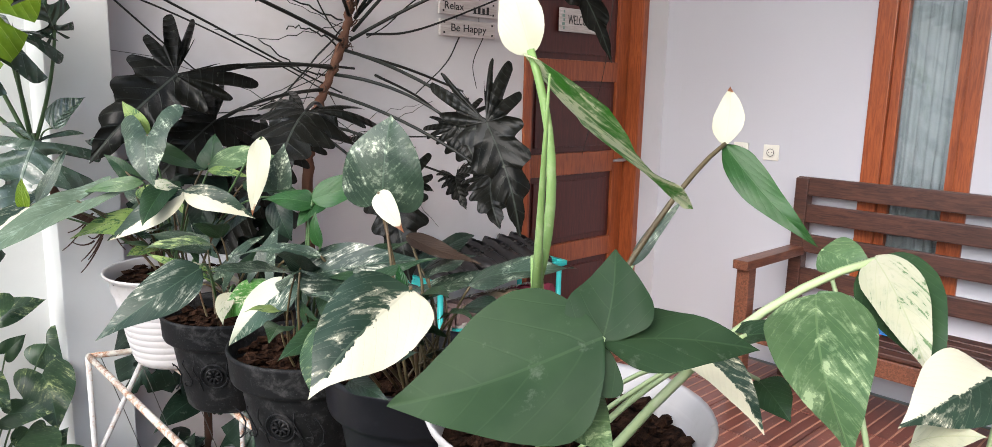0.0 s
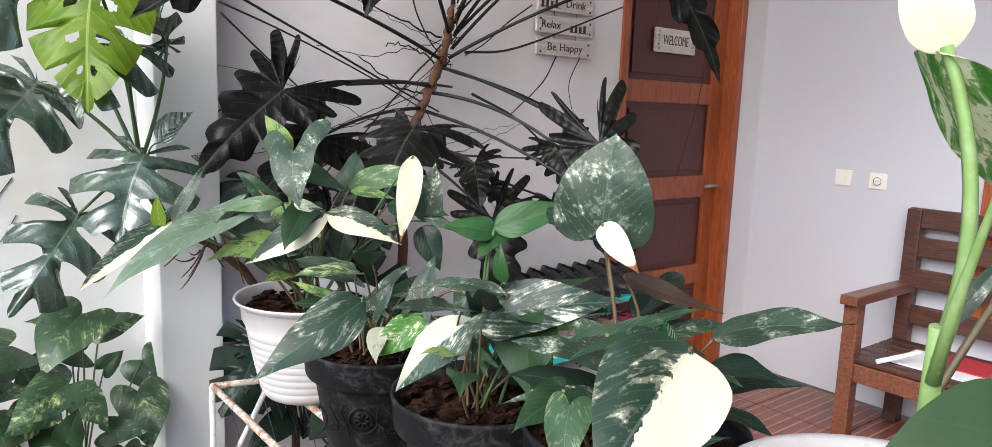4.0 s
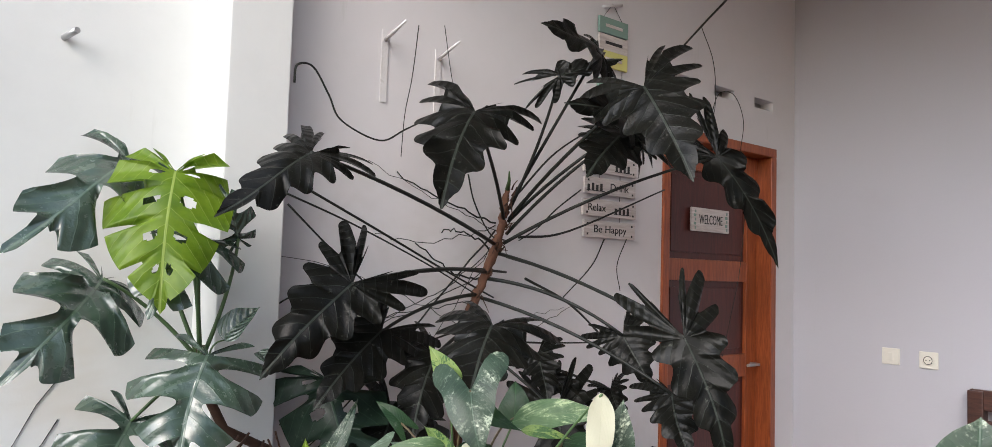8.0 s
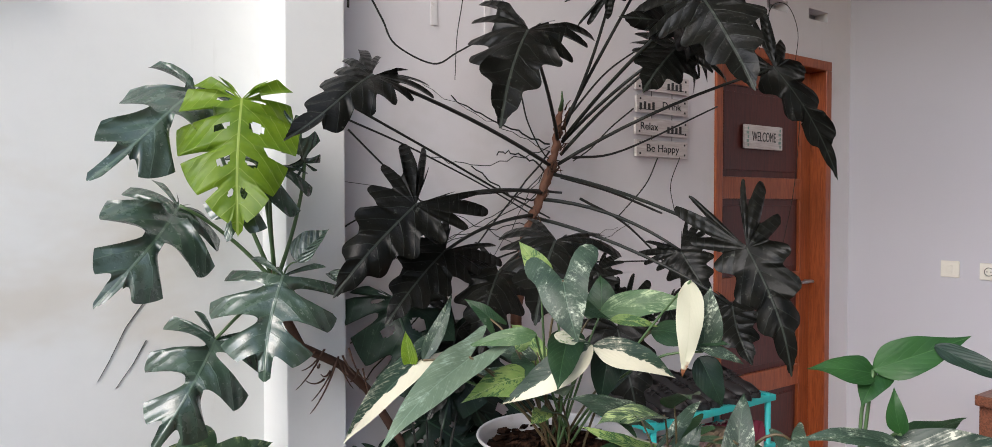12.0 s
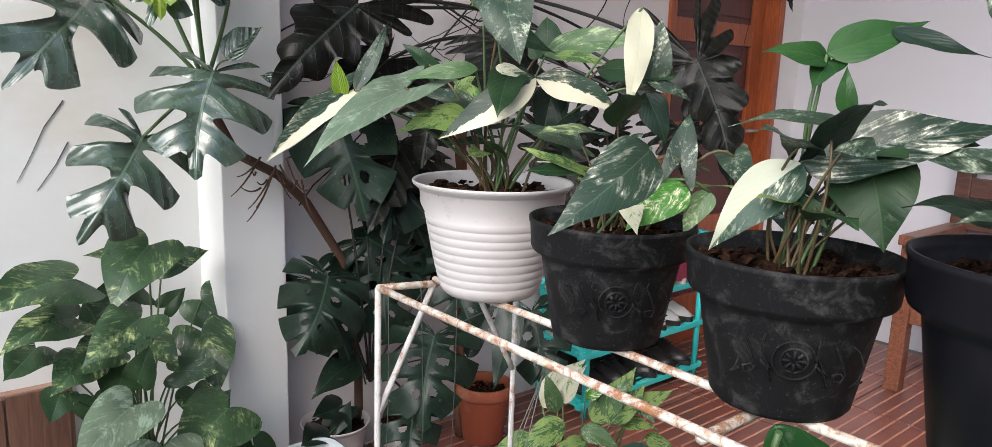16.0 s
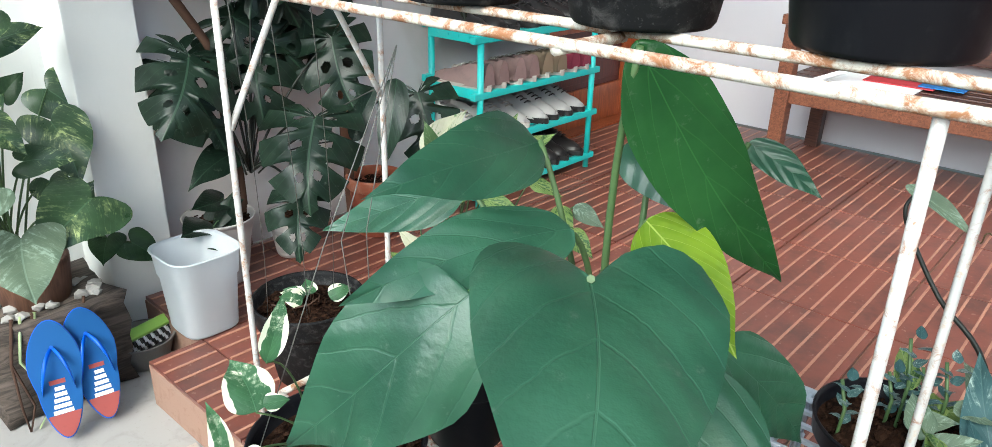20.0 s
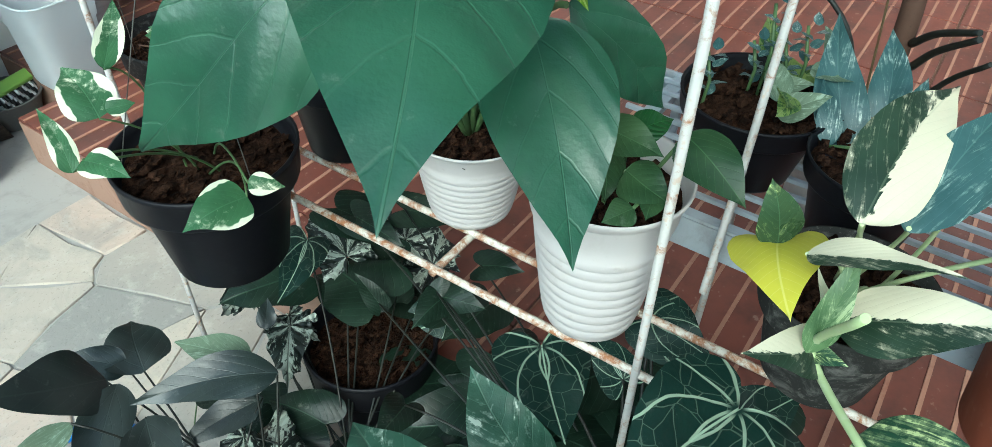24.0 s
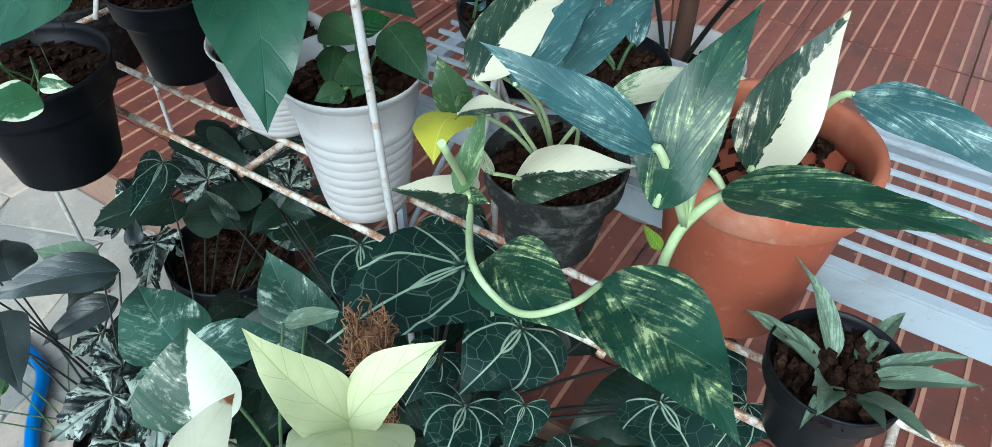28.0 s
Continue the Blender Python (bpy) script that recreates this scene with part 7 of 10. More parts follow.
leaf(alocasia_b, "ovate", MILK, (0.463, 0.162, 1.249), (0.403, 0.109, 1.206), (-0.87, -0.27, 0.4), 0.34, (0.35, 0.31, 1.06), stem=S_PALE, thick=0.0035, lift=0.05)
leaf(alocasia_b, "ovate", PLAIN, (0.473, 0.163, 1.247), (0.414, 0.106, 1.204), (-0.85, -0.26, 0.46), 0.5, None, stem=S_RED, thick=0.0019, lift=0.05)
leaf(alocasia_b, "ovate", PALEG, (0.411, 0.173, 1.233), (0.326, 0.113, 1.185), (-0.76, -0.3, 0.57), 0.48, (0.38, 0.10, 1.06), stem=S_PALE, thick=0.0019, lift=0.05)
leaf(alocasia_b, "ovate", HALF, (0.394, 0.079, 1.221), (0.328, 0.099, 1.206), (-0.79, -0.2, 0.58), 0.55, (0.38, 0.10, 1.06), stem=S_PALE, thick=0.0019, lift=0.05)
leaf(alocasia_b, "lance", PALEG, (0.471, 0.197, 1.248), (0.462, 0.161, 1.244), (-0.7, -0.27, 0.66), 0.8, (0.38, 0.10, 1.06), stem=S_PALE, thick=0.0019, lift=0.05)
leaf(alocasia_b, "lance", MILK, (0.355, 0.1, 1.191), (0.347, 0.071, 1.208), (-0.73, -0.18, 0.65), 0.6, (0.38, 0.10, 1.06), stem=S_PALE, thick=0.0019, lift=0.05)
leaf(syngonium_d, "arrow", MARBLE, (0.441, 0.542, 1.156), (0.507, 0.512, 1.163), (-0.46, -0.38, 0.8), 0.34, (0.412, 0.54, 1.05), stem=S_RED, thick=0.0015, lift=0.02)
leaf(syngonium_d, "arrow", SHADE, (0.446, 0.482, 1.129), (0.448, 0.419, 1.153), (-0.52, -0.4, 0.8), 0.34, (0.412, 0.54, 1.05), stem=S_RED, thick=0.0015, lift=0.02)
leaf(syngonium_d, "arrow", PLAIN, (0.401, 0.521, 1.158), (0.371, 0.444, 1.176), (-0.41, -0.12, 0.8), 0.35, (0.412, 0.54, 1.05), stem=S_RED, thick=0.0015, lift=0.02)
leaf(syngonium_d, "ovate", MARBLE, (0.422, 0.478, 1.174), (0.466, 0.396, 1.2), (-0.26, -0.03, 0.8), 0.39, (0.412, 0.54, 1.05), stem=S_RED, thick=0.0015, lift=0.02)
leaf(syngonium_d, "lance", MARBLE, (0.4, 0.549, 1.136), (0.335, 0.603, 1.152), (-0.07, -0.48, 0.8), 0.41, (0.412, 0.54, 1.05), stem=S_RED, thick=0.0015, lift=0.02)
leaf(syngonium_d, "lance", SHADE, (0.412, 0.474, 1.158), (0.403, 0.407, 1.163), (-0.36, -0.05, 0.8), 0.38, (0.412, 0.54, 1.05), stem=S_RED, thick=0.0015, lift=0.02)
leaf(syngonium_d, "lance", PLAIN, (0.391, 0.524, 1.129), (0.336, 0.461, 1.139), (-0.53, -0.34, 0.8), 0.57, (0.412, 0.54, 1.05), stem=S_RED, thick=0.0015, lift=0.02)
leaf(syngonium_d, "arrow", MARBLE, (0.384, 0.55, 1.109), (0.297, 0.572, 1.121), (0.03, -0.39, 0.8), 0.31, (0.412, 0.54, 1.05), stem=S_RED, thick=0.0015, lift=0.02)
leaf(syngonium_d, "lance", MARBLE, (0.403, 0.534, 1.155), (0.329, 0.52, 1.17), (-0.51, -0.12, 0.8), 0.42, (0.412, 0.54, 1.05), stem=S_RED, thick=0.0015, lift=0.02)
leaf(syngonium_d, "ovate", SHADE, (0.415, 0.473, 1.125), (0.422, 0.42, 1.119), (-0.14, -0.33, 0.8), 0.34, (0.412, 0.54, 1.05), stem=S_RED, thick=0.0015, lift=0.02)
leaf(syngonium_d, "arrow", PLAIN, (0.372, 0.483, 1.138), (0.311, 0.429, 1.152), (-0.47, 0.28, 0.8), 0.32, (0.412, 0.54, 1.05), stem=S_RED, thick=0.0015, lift=0.02)
leaf(syngonium_d, "lance", MARBLE, (0.422, 0.538, 1.168), (0.491, 0.542, 1.182), (-0.1, 0.13, 0.8), 0.54, (0.412, 0.54, 1.05), stem=S_RED, thick=0.0015, lift=0.02)
leaf(syngonium_d, "lance", MARBLE, (0.412, 0.517, 1.098), (0.388, 0.46, 1.126), (-0.11, 0.09, 0.8), 0.39, (0.412, 0.54, 1.05), stem=S_RED, thick=0.0015, lift=0.02)
leaf(syngonium_d, "ovate", SHADE, (0.397, 0.551, 1.108), (0.335, 0.614, 1.122), (-0.38, 0.11, 0.8), 0.45, (0.412, 0.54, 1.05), stem=S_RED, thick=0.0015, lift=0.02)
leaf(syngonium_d, "arrow", PLAIN, (0.395, 0.474, 1.155), (0.378, 0.423, 1.164), (-0.26, 0.28, 0.8), 0.34, (0.412, 0.54, 1.05), stem=S_RED, thick=0.0015, lift=0.02)
leaf(syngonium_d, "arrow", MARBLE, (0.41, 0.576, 1.149), (0.423, 0.645, 1.144), (-0.52, 0.12, 0.8), 0.33, (0.412, 0.54, 1.05), stem=S_RED, thick=0.0015, lift=0.02)
leaf(syngonium_d, "lance", MARBLE, (0.399, 0.521, 1.14), (0.343, 0.491, 1.145), (-0.22, 0.11, 0.8), 0.55, (0.412, 0.54, 1.05), stem=S_RED, thick=0.0015, lift=0.02)
leaf(syngonium_d, "lance", SHADE, (0.425, 0.553, 1.174), (0.51, 0.574, 1.195), (0.01, 0, 0.8), 0.39, (0.412, 0.54, 1.05), stem=S_RED, thick=0.0015, lift=0.02)

# ---- pots and plants on the lower rails ----
white_pot("white_pot", (0.428, 0.741, 0.386), 0.0755, 0.1225, "white ribbed plastic pot under large green leaves")
white_pot("white_pot", (0.366, 0.549, 0.386), 0.0755, 0.180, "white ribbed plastic pot with small glossy leaves")
black_pot("grimy_pot", (0.425, 0.338, 0.386), 0.075, 0.115, "weathered grey plastic pot on the lower rails", M_DULLPOT)
terra_pot("terracotta_pot", (0.46, 0.148, 0.386), 0.096, 0.198, "tall terracotta pot with a chalky rim")
black_pot("small_black_pot", (0.335, 0.03, 0.397), 0.056, 0.095, "small black pot with grey-green rosettes", M_NEWBLACK)
black_pot("hanging_pot", (0.231, 0.931, 0.361), 0.094, 0.147, "black plastic pot hung on wires", M_NEWBLACK)
black_pot("black_pot", (0.44, 0.945, 0.386), 0.075, 0.13, "black plastic pot behind the hanging pot", M_NEWBLACK)
for k in range(3):
    a = 2.1 * k + 0.4
    w = thing("hanging_wire", (0.231, 0.931, 0.50), "thin galvanised wire holding a hanging pot", "wire", "hanging wires")
    part("wire", tube([(0.08 * math.cos(a), 0.08 * math.sin(a), 0.0), (0.03 * math.cos(a) + 0.03, 0.01, 0.22), (0.095, 0.0, 0.40)], 0.0006, 5), M_WIRE, w)
heart_plant = thing("heart_leaf_philodendron", (0.395, 0.69, 0.50), "philodendron with very large matte heart-shaped leaves in a white pot", "philodendron")
leaf(heart_plant, "heart", HEART, (0.229, 0.634, 0.801), (0.047, 0.515, 0.749), (-0.466, -0.397, 0.791), 0.72, (0.428, 0.741, 0.49), stem=S_GREEN, thick=0.0042, lift=0.08, fold=0.1, droop=0.22)
leaf(heart_plant, "ovate", HEART, (0.246, 0.756, 0.736), (0.144, 0.888, 0.569), (-0.37, -0.559, 0.742), 0.56, (0.428, 0.741, 0.49), stem=S_GREEN, thick=0.0042, lift=0.08, fold=0.1, droop=0.22)
leaf(heart_plant, "ovate", HEART, (0.369, 0.755, 0.753), (0.165, 0.822, 0.731), (-0.512, -0.499, 0.699), 0.36, (0.428, 0.741, 0.49), stem=S_GREEN, thick=0.0042, lift=0.08, fold=0.1, droop=0.22)
leaf(heart_plant, "ovate", HEART, (0.415, 0.827, 0.813), (0.204, 0.842, 0.802), (-0.556, -0.549, 0.624), 0.37, (0.428, 0.741, 0.49), stem=S_GREEN, thick=0.0042, lift=0.08, fold=0.1, droop=0.22)
leaf(heart_plant, "ovate", HEART, (0.43, 0.942, 0.734), (0.316, 1.058, 0.676), (-0.487, -0.579, 0.654), 0.42, (0.428, 0.741, 0.49), stem=S_GREEN, thick=0.0042, lift=0.08, fold=0.1, droop=0.22)
leaf(heart_plant, "lance", BRIGHT, (0.348, 0.686, 0.929), (0.489, 0.603, 0.716), (-0.832, -0.375, 0.408), 0.30, (0.428, 0.741, 0.49), stem=S_GREEN, thick=0.0042, lift=0.08, fold=0.1, droop=0.22)
leaf(heart_plant, "ovate", HEART, (0.5, 0.755, 0.821), (0.465, 0.684, 0.756), (-0.759, -0.399, 0.514), 1, (0.428, 0.741, 0.49), stem=S_GREEN, thick=0.0042, lift=0.08, fold=0.1, droop=0.22)
leaf(heart_plant, "ovate", HEART, (0.54, 0.672, 0.818), (0.55, 0.599, 0.777), (-0.75, -0.265, 0.606), 0.4, (0.428, 0.741, 0.49), stem=S_GREEN, thick=0.0042, lift=0.08, fold=0.1, droop=0.22)
leaf(heart_plant, "ovate", LIME, (0.399, 0.693, 0.772), (0.343, 0.573, 0.711), (-0.767, -0.361, 0.531), 0.46, (0.428, 0.741, 0.49), stem=S_GREEN, thick=0.0042, lift=0.08, fold=0.1, droop=0.22)
leaf(heart_plant, "lance", HEART, (0.371, 0.607, 0.698), (0.482, 0.547, 0.565), (-0.616, -0.2, 0.762), 0.4, (0.428, 0.741, 0.49), stem=S_GREEN, thick=0.0042, lift=0.08, fold=0.1, droop=0.22)
leaf(heart_plant, "ovate", HEART, (0.321, 0.609, 0.703), (0.214, 0.501, 0.593), (-0.531, -0.27, 0.803), 0.52, (0.428, 0.741, 0.49), stem=S_GREEN, thick=0.0042, lift=0.08, fold=0.1, droop=0.22)
glossy_plant = thing("peperomia_plant", (0.375, 0.535, 0.51), "young plant with round glossy green leaves in a white pot", "plant")
leaf(glossy_plant, "ovate", PLAIN, (0.338, 0.55, 0.625), (0.332, 0.492, 0.623), (-0.59, -0.23, 0.77), 0.62, (0.375, 0.535, 0.512), stem=S_GREEN, thick=0.0024, lift=0.04)
leaf(glossy_plant, "ovate", BRIGHT, (0.363, 0.53, 0.613), (0.396, 0.512, 0.616), (-0.61, -0.22, 0.76), 0.8, (0.375, 0.535, 0.512), stem=S_GREEN, thick=0.0024, lift=0.04)
leaf(glossy_plant, "ovate", PLAIN, (0.362, 0.489, 0.628), (0.335, 0.425, 0.605), (-0.61, -0.14, 0.78), 0.62, (0.375, 0.535, 0.512), stem=S_GREEN, thick=0.0024, lift=0.04)
leaf(glossy_plant, "ovate", PLAIN, (0.33, 0.52, 0.6), (0.316, 0.474, 0.596), (-0.57, -0.19, 0.8), 0.8, (0.375, 0.535, 0.512), stem=S_GREEN, thick=0.0024, lift=0.04)
leaf(glossy_plant, "ovate", PLAIN, (0.346, 0.545, 0.598), (0.31, 0.526, 0.578), (-0.56, -0.24, 0.79), 0.7, (0.375, 0.535, 0.512), stem=S_GREEN, thick=0.0024, lift=0.04)
leaf(glossy_plant, "ovate", PLAIN, (0.303, 0.499, 0.59), (0.279, 0.513, 0.586), (-0.54, -0.21, 0.82), 0.9, (0.375, 0.535, 0.512), stem=S_GREEN, thick=0.0024, lift=0.04)
leaf(glossy_plant, "ovate", PLAIN, (0.333, 0.493, 0.592), (0.302, 0.487, 0.584), (-0.56, -0.18, 0.81), 0.8, (0.375, 0.535, 0.512), stem=S_GREEN, thick=0.0024, lift=0.04)
njoy = thing("trailing_pothos", (0.205, 0.925, 0.52), "small white-edged trailing plant in the hanging pot", "trailing plant")
leaf(njoy, "ovate", NJOY, (0.137, 0.918, 0.596), (0.148, 0.978, 0.619), (-0.233, -0.542, 0.808), 0.75, (0.231, 0.931, 0.48), stem=S_GREEN, thick=0.0014, lift=0.04)
leaf(njoy, "ovate", NJOY, (0.145, 0.918, 0.602), (0.166, 0.907, 0.601), (-0.25, -0.519, 0.817), 0.75, None, stem=S_PALE)
leaf(njoy, "ovate", NJOY, (0.088, 0.889, 0.583), (0.097, 0.928, 0.625), (-0.196, -0.531, 0.824), 0.35, (0.231, 0.931, 0.48), stem=S_GREEN, thick=0.0014, lift=0.04)
leaf(njoy, "ovate", NJOY, (0.096, 0.881, 0.594), (0.109, 0.842, 0.586), (-0.211, -0.497, 0.842), 0.7, (0.231, 0.931, 0.48), stem=S_GREEN, thick=0.0014, lift=0.04)
leaf(njoy, "lance", NJOY, (0.176, 0.961, 0.611), (0.239, 1.028, 0.631), (-0.317, -0.632, 0.707), 0.28, (0.231, 0.931, 0.48), stem=S_GREEN, thick=0.0014, lift=0.04)
leaf(njoy, "ovate", NJOY, (0.176, 0.796, 0.544), (0.114, 0.802, 0.545), (-0.249, -0.426, 0.87), 0.72, (0.231, 0.931, 0.48), stem=S_GREEN, thick=0.0014, lift=0.04)
leaf(njoy, "ovate", NJOY, (0.183, 0.8, 0.552), (0.203, 0.777, 0.545), (-0.292, -0.412, 0.863), 0.7, (0.231, 0.931, 0.48), stem=S_GREEN, thick=0.0014, lift=0.04)
heart_scindapsus = thing("golden_pothos", (0.405, 0.335, 0.49), "pothos with a bright yellow heart leaf and white-striped leaves", "pothos")
leaf(heart_scindapsus, "heart", YELLOW, (0.339, 0.397, 0.583), (0.257, 0.364, 0.597), (-0.567, -0.084, 0.819), 0.74, None, stem=S_PALE)
leaf(heart_scindapsus, "ovate", POTHOS, (0.339, 0.397, 0.583), (0.336, 0.415, 0.638), (-0.679, -0.13, 0.723), 0.62, None, stem=S_PALE)
leaf(heart_scindapsus, "lance", PALEG, (0.267, 0.347, 0.565), (0.311, 0.345, 0.636), (-0.572, -0.037, 0.819), 0.26, None, stem=S_PALE)
leaf(heart_scindapsus, "lance", HALFB, (0.306, 0.373, 0.611), (0.288, 0.285, 0.652), (-0.351, -0.008, 0.936), 0.26, (0.425, 0.338, 0.485), stem=S_PALE, thick=0.0024, lift=0.04, droop=0.6)
leaf(heart_scindapsus, "ovate", HALF, (0.3, 0.35, 0.655), (0.43, 0.331, 0.7), (-0.686, -0.029, 0.727), 0.42, (0.425, 0.338, 0.485), stem=S_PALE, thick=0.0024, lift=0.04)
leaf(heart_scindapsus, "lance", BLUE, (0.315, 0.325, 0.653), (0.411, 0.302, 0.699), (-0.598, 0.008, 0.801), 0.42, (0.425, 0.338, 0.485), stem=S_PALE, thick=0.0024, lift=0.04)
leaf(heart_scindapsus, "lance", HALFB, (0.346, 0.338, 0.528), (0.35, 0.228, 0.593), (-0.504, 0.04, 0.863), 0.42, (0.425, 0.338, 0.485), stem=S_PALE, thick=0.0024, lift=0.04)
leaf(heart_scindapsus, "lance", MILK, (0.311, 0.341, 0.558), (0.305, 0.363, 0.605), (-0.494, -0.037, 0.868), 0.2, (0.425, 0.338, 0.485), stem=S_PALE, thick=0.0024, lift=0.04)
leaf(heart_scindapsus, "heart", HALF, (0.279, 0.345, 0.555), (0.223, 0.381, 0.586), (-0.447, -0.053, 0.893), 0.55, None, stem=S_PALE)
leaf(heart_scindapsus, "heart", STREAK, (0.279, 0.345, 0.555), (0.276, 0.32, 0.559), (-0.457, -0.015, 0.889), 0.6, None, stem=S_PALE)
leaf(heart_scindapsus, "ovate", STREAK, (0.243, 0.299, 0.542), (0.19, 0.186, 0.568), (-0.41, -0.123, 0.904), 0.54, None, stem=S_PALE)
leaf(heart_scindapsus, "ovate", STREAK, (0.233, 0.199, 0.576), (0.158, 0.07, 0.582), (-0.416, 0.003, 0.91), 0.52, None, stem=S_PALE)
leaf(heart_scindapsus, "lance", BLUE, (0.356, 0.31, 0.644), (0.466, 0.273, 0.677), (-0.557, -0.234, 0.797), 0.32, (0.425, 0.338, 0.485), stem=S_PALE, thick=0.0024, lift=0.04)
leaf(heart_scindapsus, "lance", MILK, (0.336, 0.255, 0.655), (0.395, 0.171, 0.669), (-0.552, -0.163, 0.818), 0.25, (0.425, 0.338, 0.485), stem=S_PALE, thick=0.0024, lift=0.04)
leaf(heart_scindapsus, "lance", HALF, (0.333, 0.356, 0.642), (0.392, 0.311, 0.66), (-0.578, -0.017, 0.816), 0.3, (0.425, 0.338, 0.485), stem=S_PALE, thick=0.0024, lift=0.04)
part("vine", tube(smooth([(0.223, 0.328, 0.653), (0.279, 0.345, 0.555), (0.21, 0.295, 0.565), (0.196, 0.261, 0.554), (0.188, 0.231, 0.566), (0.2, 0.204, 0.584), (0.233, 0.199, 0.576)]), 0.0032, 8, None, 0.8), S_PALE, heart_scindapsus).location = (-0.405, -0.335, -0.49)
streaked = thing("streaked_pothos", (0.435, 0.145, 0.56), "long-leaved pothos streaked with cream in a terracotta pot", "pothos")
leaf(streaked, "lance", BLUE, (0.263, 0.189, 0.682), (0.226, 0.3, 0.739), (-0.423, -0.205, 0.882), 0.27, (0.287, 0.164, 0.61), stem=S_PALE, thick=0.004, lift=0.04)
leaf(streaked, "lance", STREAK, (0.254, 0.178, 0.645), (0.342, 0.164, 0.758), (-0.634, -0.153, 0.758), 0.34, (0.287, 0.164, 0.61), stem=S_PALE, thick=0.004, lift=0.04)
leaf(streaked, "lance", HALF, (0.369, 0.145, 0.61), (0.432, 0.122, 0.725), (-0.742, -0.089, 0.665), 0.42, (0.43, 0.135, 0.565), stem=S_PALE, thick=0.004, lift=0.04)
leaf(streaked, "lance", STREAK, (0.296, 0.148, 0.646), (0.263, -0.008, 0.703), (-0.441, 0.002, 0.897), 0.28, (0.287, 0.164, 0.61), stem=S_PALE, thick=0.004, lift=0.04)
leaf(streaked, "lance", BLUE, (0.425, 0.099, 0.666), (0.389, -0.031, 0.66), (-0.491, 0.036, 0.871), 0.3, (0.43, 0.135, 0.565), stem=S_PALE, thick=0.004, lift=0.04)
leaf(streaked, "lance", LIME, (0.271, 0.172, 0.594), (0.278, 0.191, 0.603), (-0.456, -0.129, 0.88), 0.45, None, stem=S_PALE)
part("vine", tube(smooth([(0.27, 0.169, 0.563), (0.278, 0.169, 0.586), (0.287, 0.164, 0.61), (0.305, 0.148, 0.632), (0.43, 0.135, 0.56)]), 0.0042, 8, None, 0.9), S_PALE, streaked).location = (-0.435, -0.145, -0.56)
succulent = thing("rosette_plant", (0.335, -0.005, 0.47), "grey-green strap-leaved rosettes in a small black pot", "succulent")
leaf(succulent, "lance", SAGE, (0.345, 0.007, 0.478), (0.384, -0.052, 0.506), (0, 0, 1), 0.24, fold=0.5)
leaf(succulent, "lance", SAGE, (0.347, 0.035, 0.478), (0.396, 0.092, 0.527), (0, 0, 1), 0.24, fold=0.5)
leaf(succulent, "lance", SAGE, (0.352, 0.017, 0.478), (0.429, -0.005, 0.482), (0, 0, 1), 0.24, fold=0.5)
leaf(succulent, "lance", SAGE, (0.336, 0.04, 0.478), (0.342, 0.102, 0.503), (0, 0, 1), 0.24, fold=0.5)
leaf(succulent, "lance", SAGE, (0.337, 0.04, 0.478), (0.34, 0.085, 0.504), (0, 0, 1), 0.24, fold=0.5)
leaf(succulent, "lance", SAGE, (0.322, 0.009, 0.478), (0.271, -0.039, 0.53), (0, 0, 1), 0.24, fold=0.5)
leaf(succulent, "lance", SAGE, (0.34, 0.005, 0.478), (0.359, -0.067, 0.51), (0, 0, 1), 0.24, fold=0.5)
leaf(succulent, "lance", SAGE, (0.327, 0.038, 0.478), (0.307, 0.08, 0.52), (0, 0, 1), 0.24, fold=0.5)
leaf(succulent, "lance", SAGE, (0.338, 0.04, 0.478), (0.35, 0.118, 0.487), (0, 0, 1), 0.24, fold=0.5)
leaf(succulent, "lance", SAGE, (0.317, 0.026, 0.478), (0.263, 0.039, 0.487), (0, 0, 1), 0.24, fold=0.5)
leaf(succulent, "lance", SAGE, (0.319, 0.014, 0.478), (0.267, -0.011, 0.516), (0, 0, 1), 0.24, fold=0.5)
leaf(succulent, "lance", SAGE, (0.318, 0.027, 0.478), (0.257, 0.046, 0.539), (0, 0, 1), 0.24, fold=0.5)
leaf(succulent, "lance", SAGE, (0.317, 0.025, 0.478), (0.25, 0.035, 0.522), (0, 0, 1), 0.24, fold=0.5)

# ---- plants on the paving ----
black_pot("ground_pot", (0.375, 0.885, PAVE), 0.10, 0.225, "black plastic pot on the paving under the stand", M_NEWBLACK)
black_pot("ground_pot", (0.10, 0.80, PAVE), 0.09, 0.13, "black plastic pot of dark begonia on the paving", M_NEWBLACK)
black_pot("ground_pot", (0.30, 0.40, PAVE), 0.11, 0.19, "black plastic pot of velvety veined leaves", M_NEWBLACK)
black_pot("ground_pot", (0.10, 0.48, PAVE), 0.10, 0.24, "black plastic pot with a coir pole", M_NEWBLACK)
begonia = thing("dark_begonia", (0.10, 0.80, 0.0), "begonia with blackish pointed leaves", "begonia")
leaf(begonia, "lance", BEGONIA, (0.194, 0.855, 0.231), (0.068, 0.962, 0.224), (-0.148, -0.398, 0.905), 0.36, (0.1, 0.83, 0.02), stem=S_DARK, thick=0.0018, lift=0.04)
leaf(begonia, "lance", BEGONIA, (0.082, 1.019, 0.2), (-0.044, 0.909, 0.179), (-0.08, -0.412, 0.908), 0.36, (0.1, 0.83, 0.02), stem=S_DARK, thick=0.0018, lift=0.04)
leaf(begonia, "lance", BEGONIA, (0.073, 0.951, 0.205), (0.015, 0.822, 0.189), (-0.098, -0.385, 0.918), 0.46, (0.1, 0.83, 0.02), stem=S_DARK, thick=0.0018, lift=0.04)
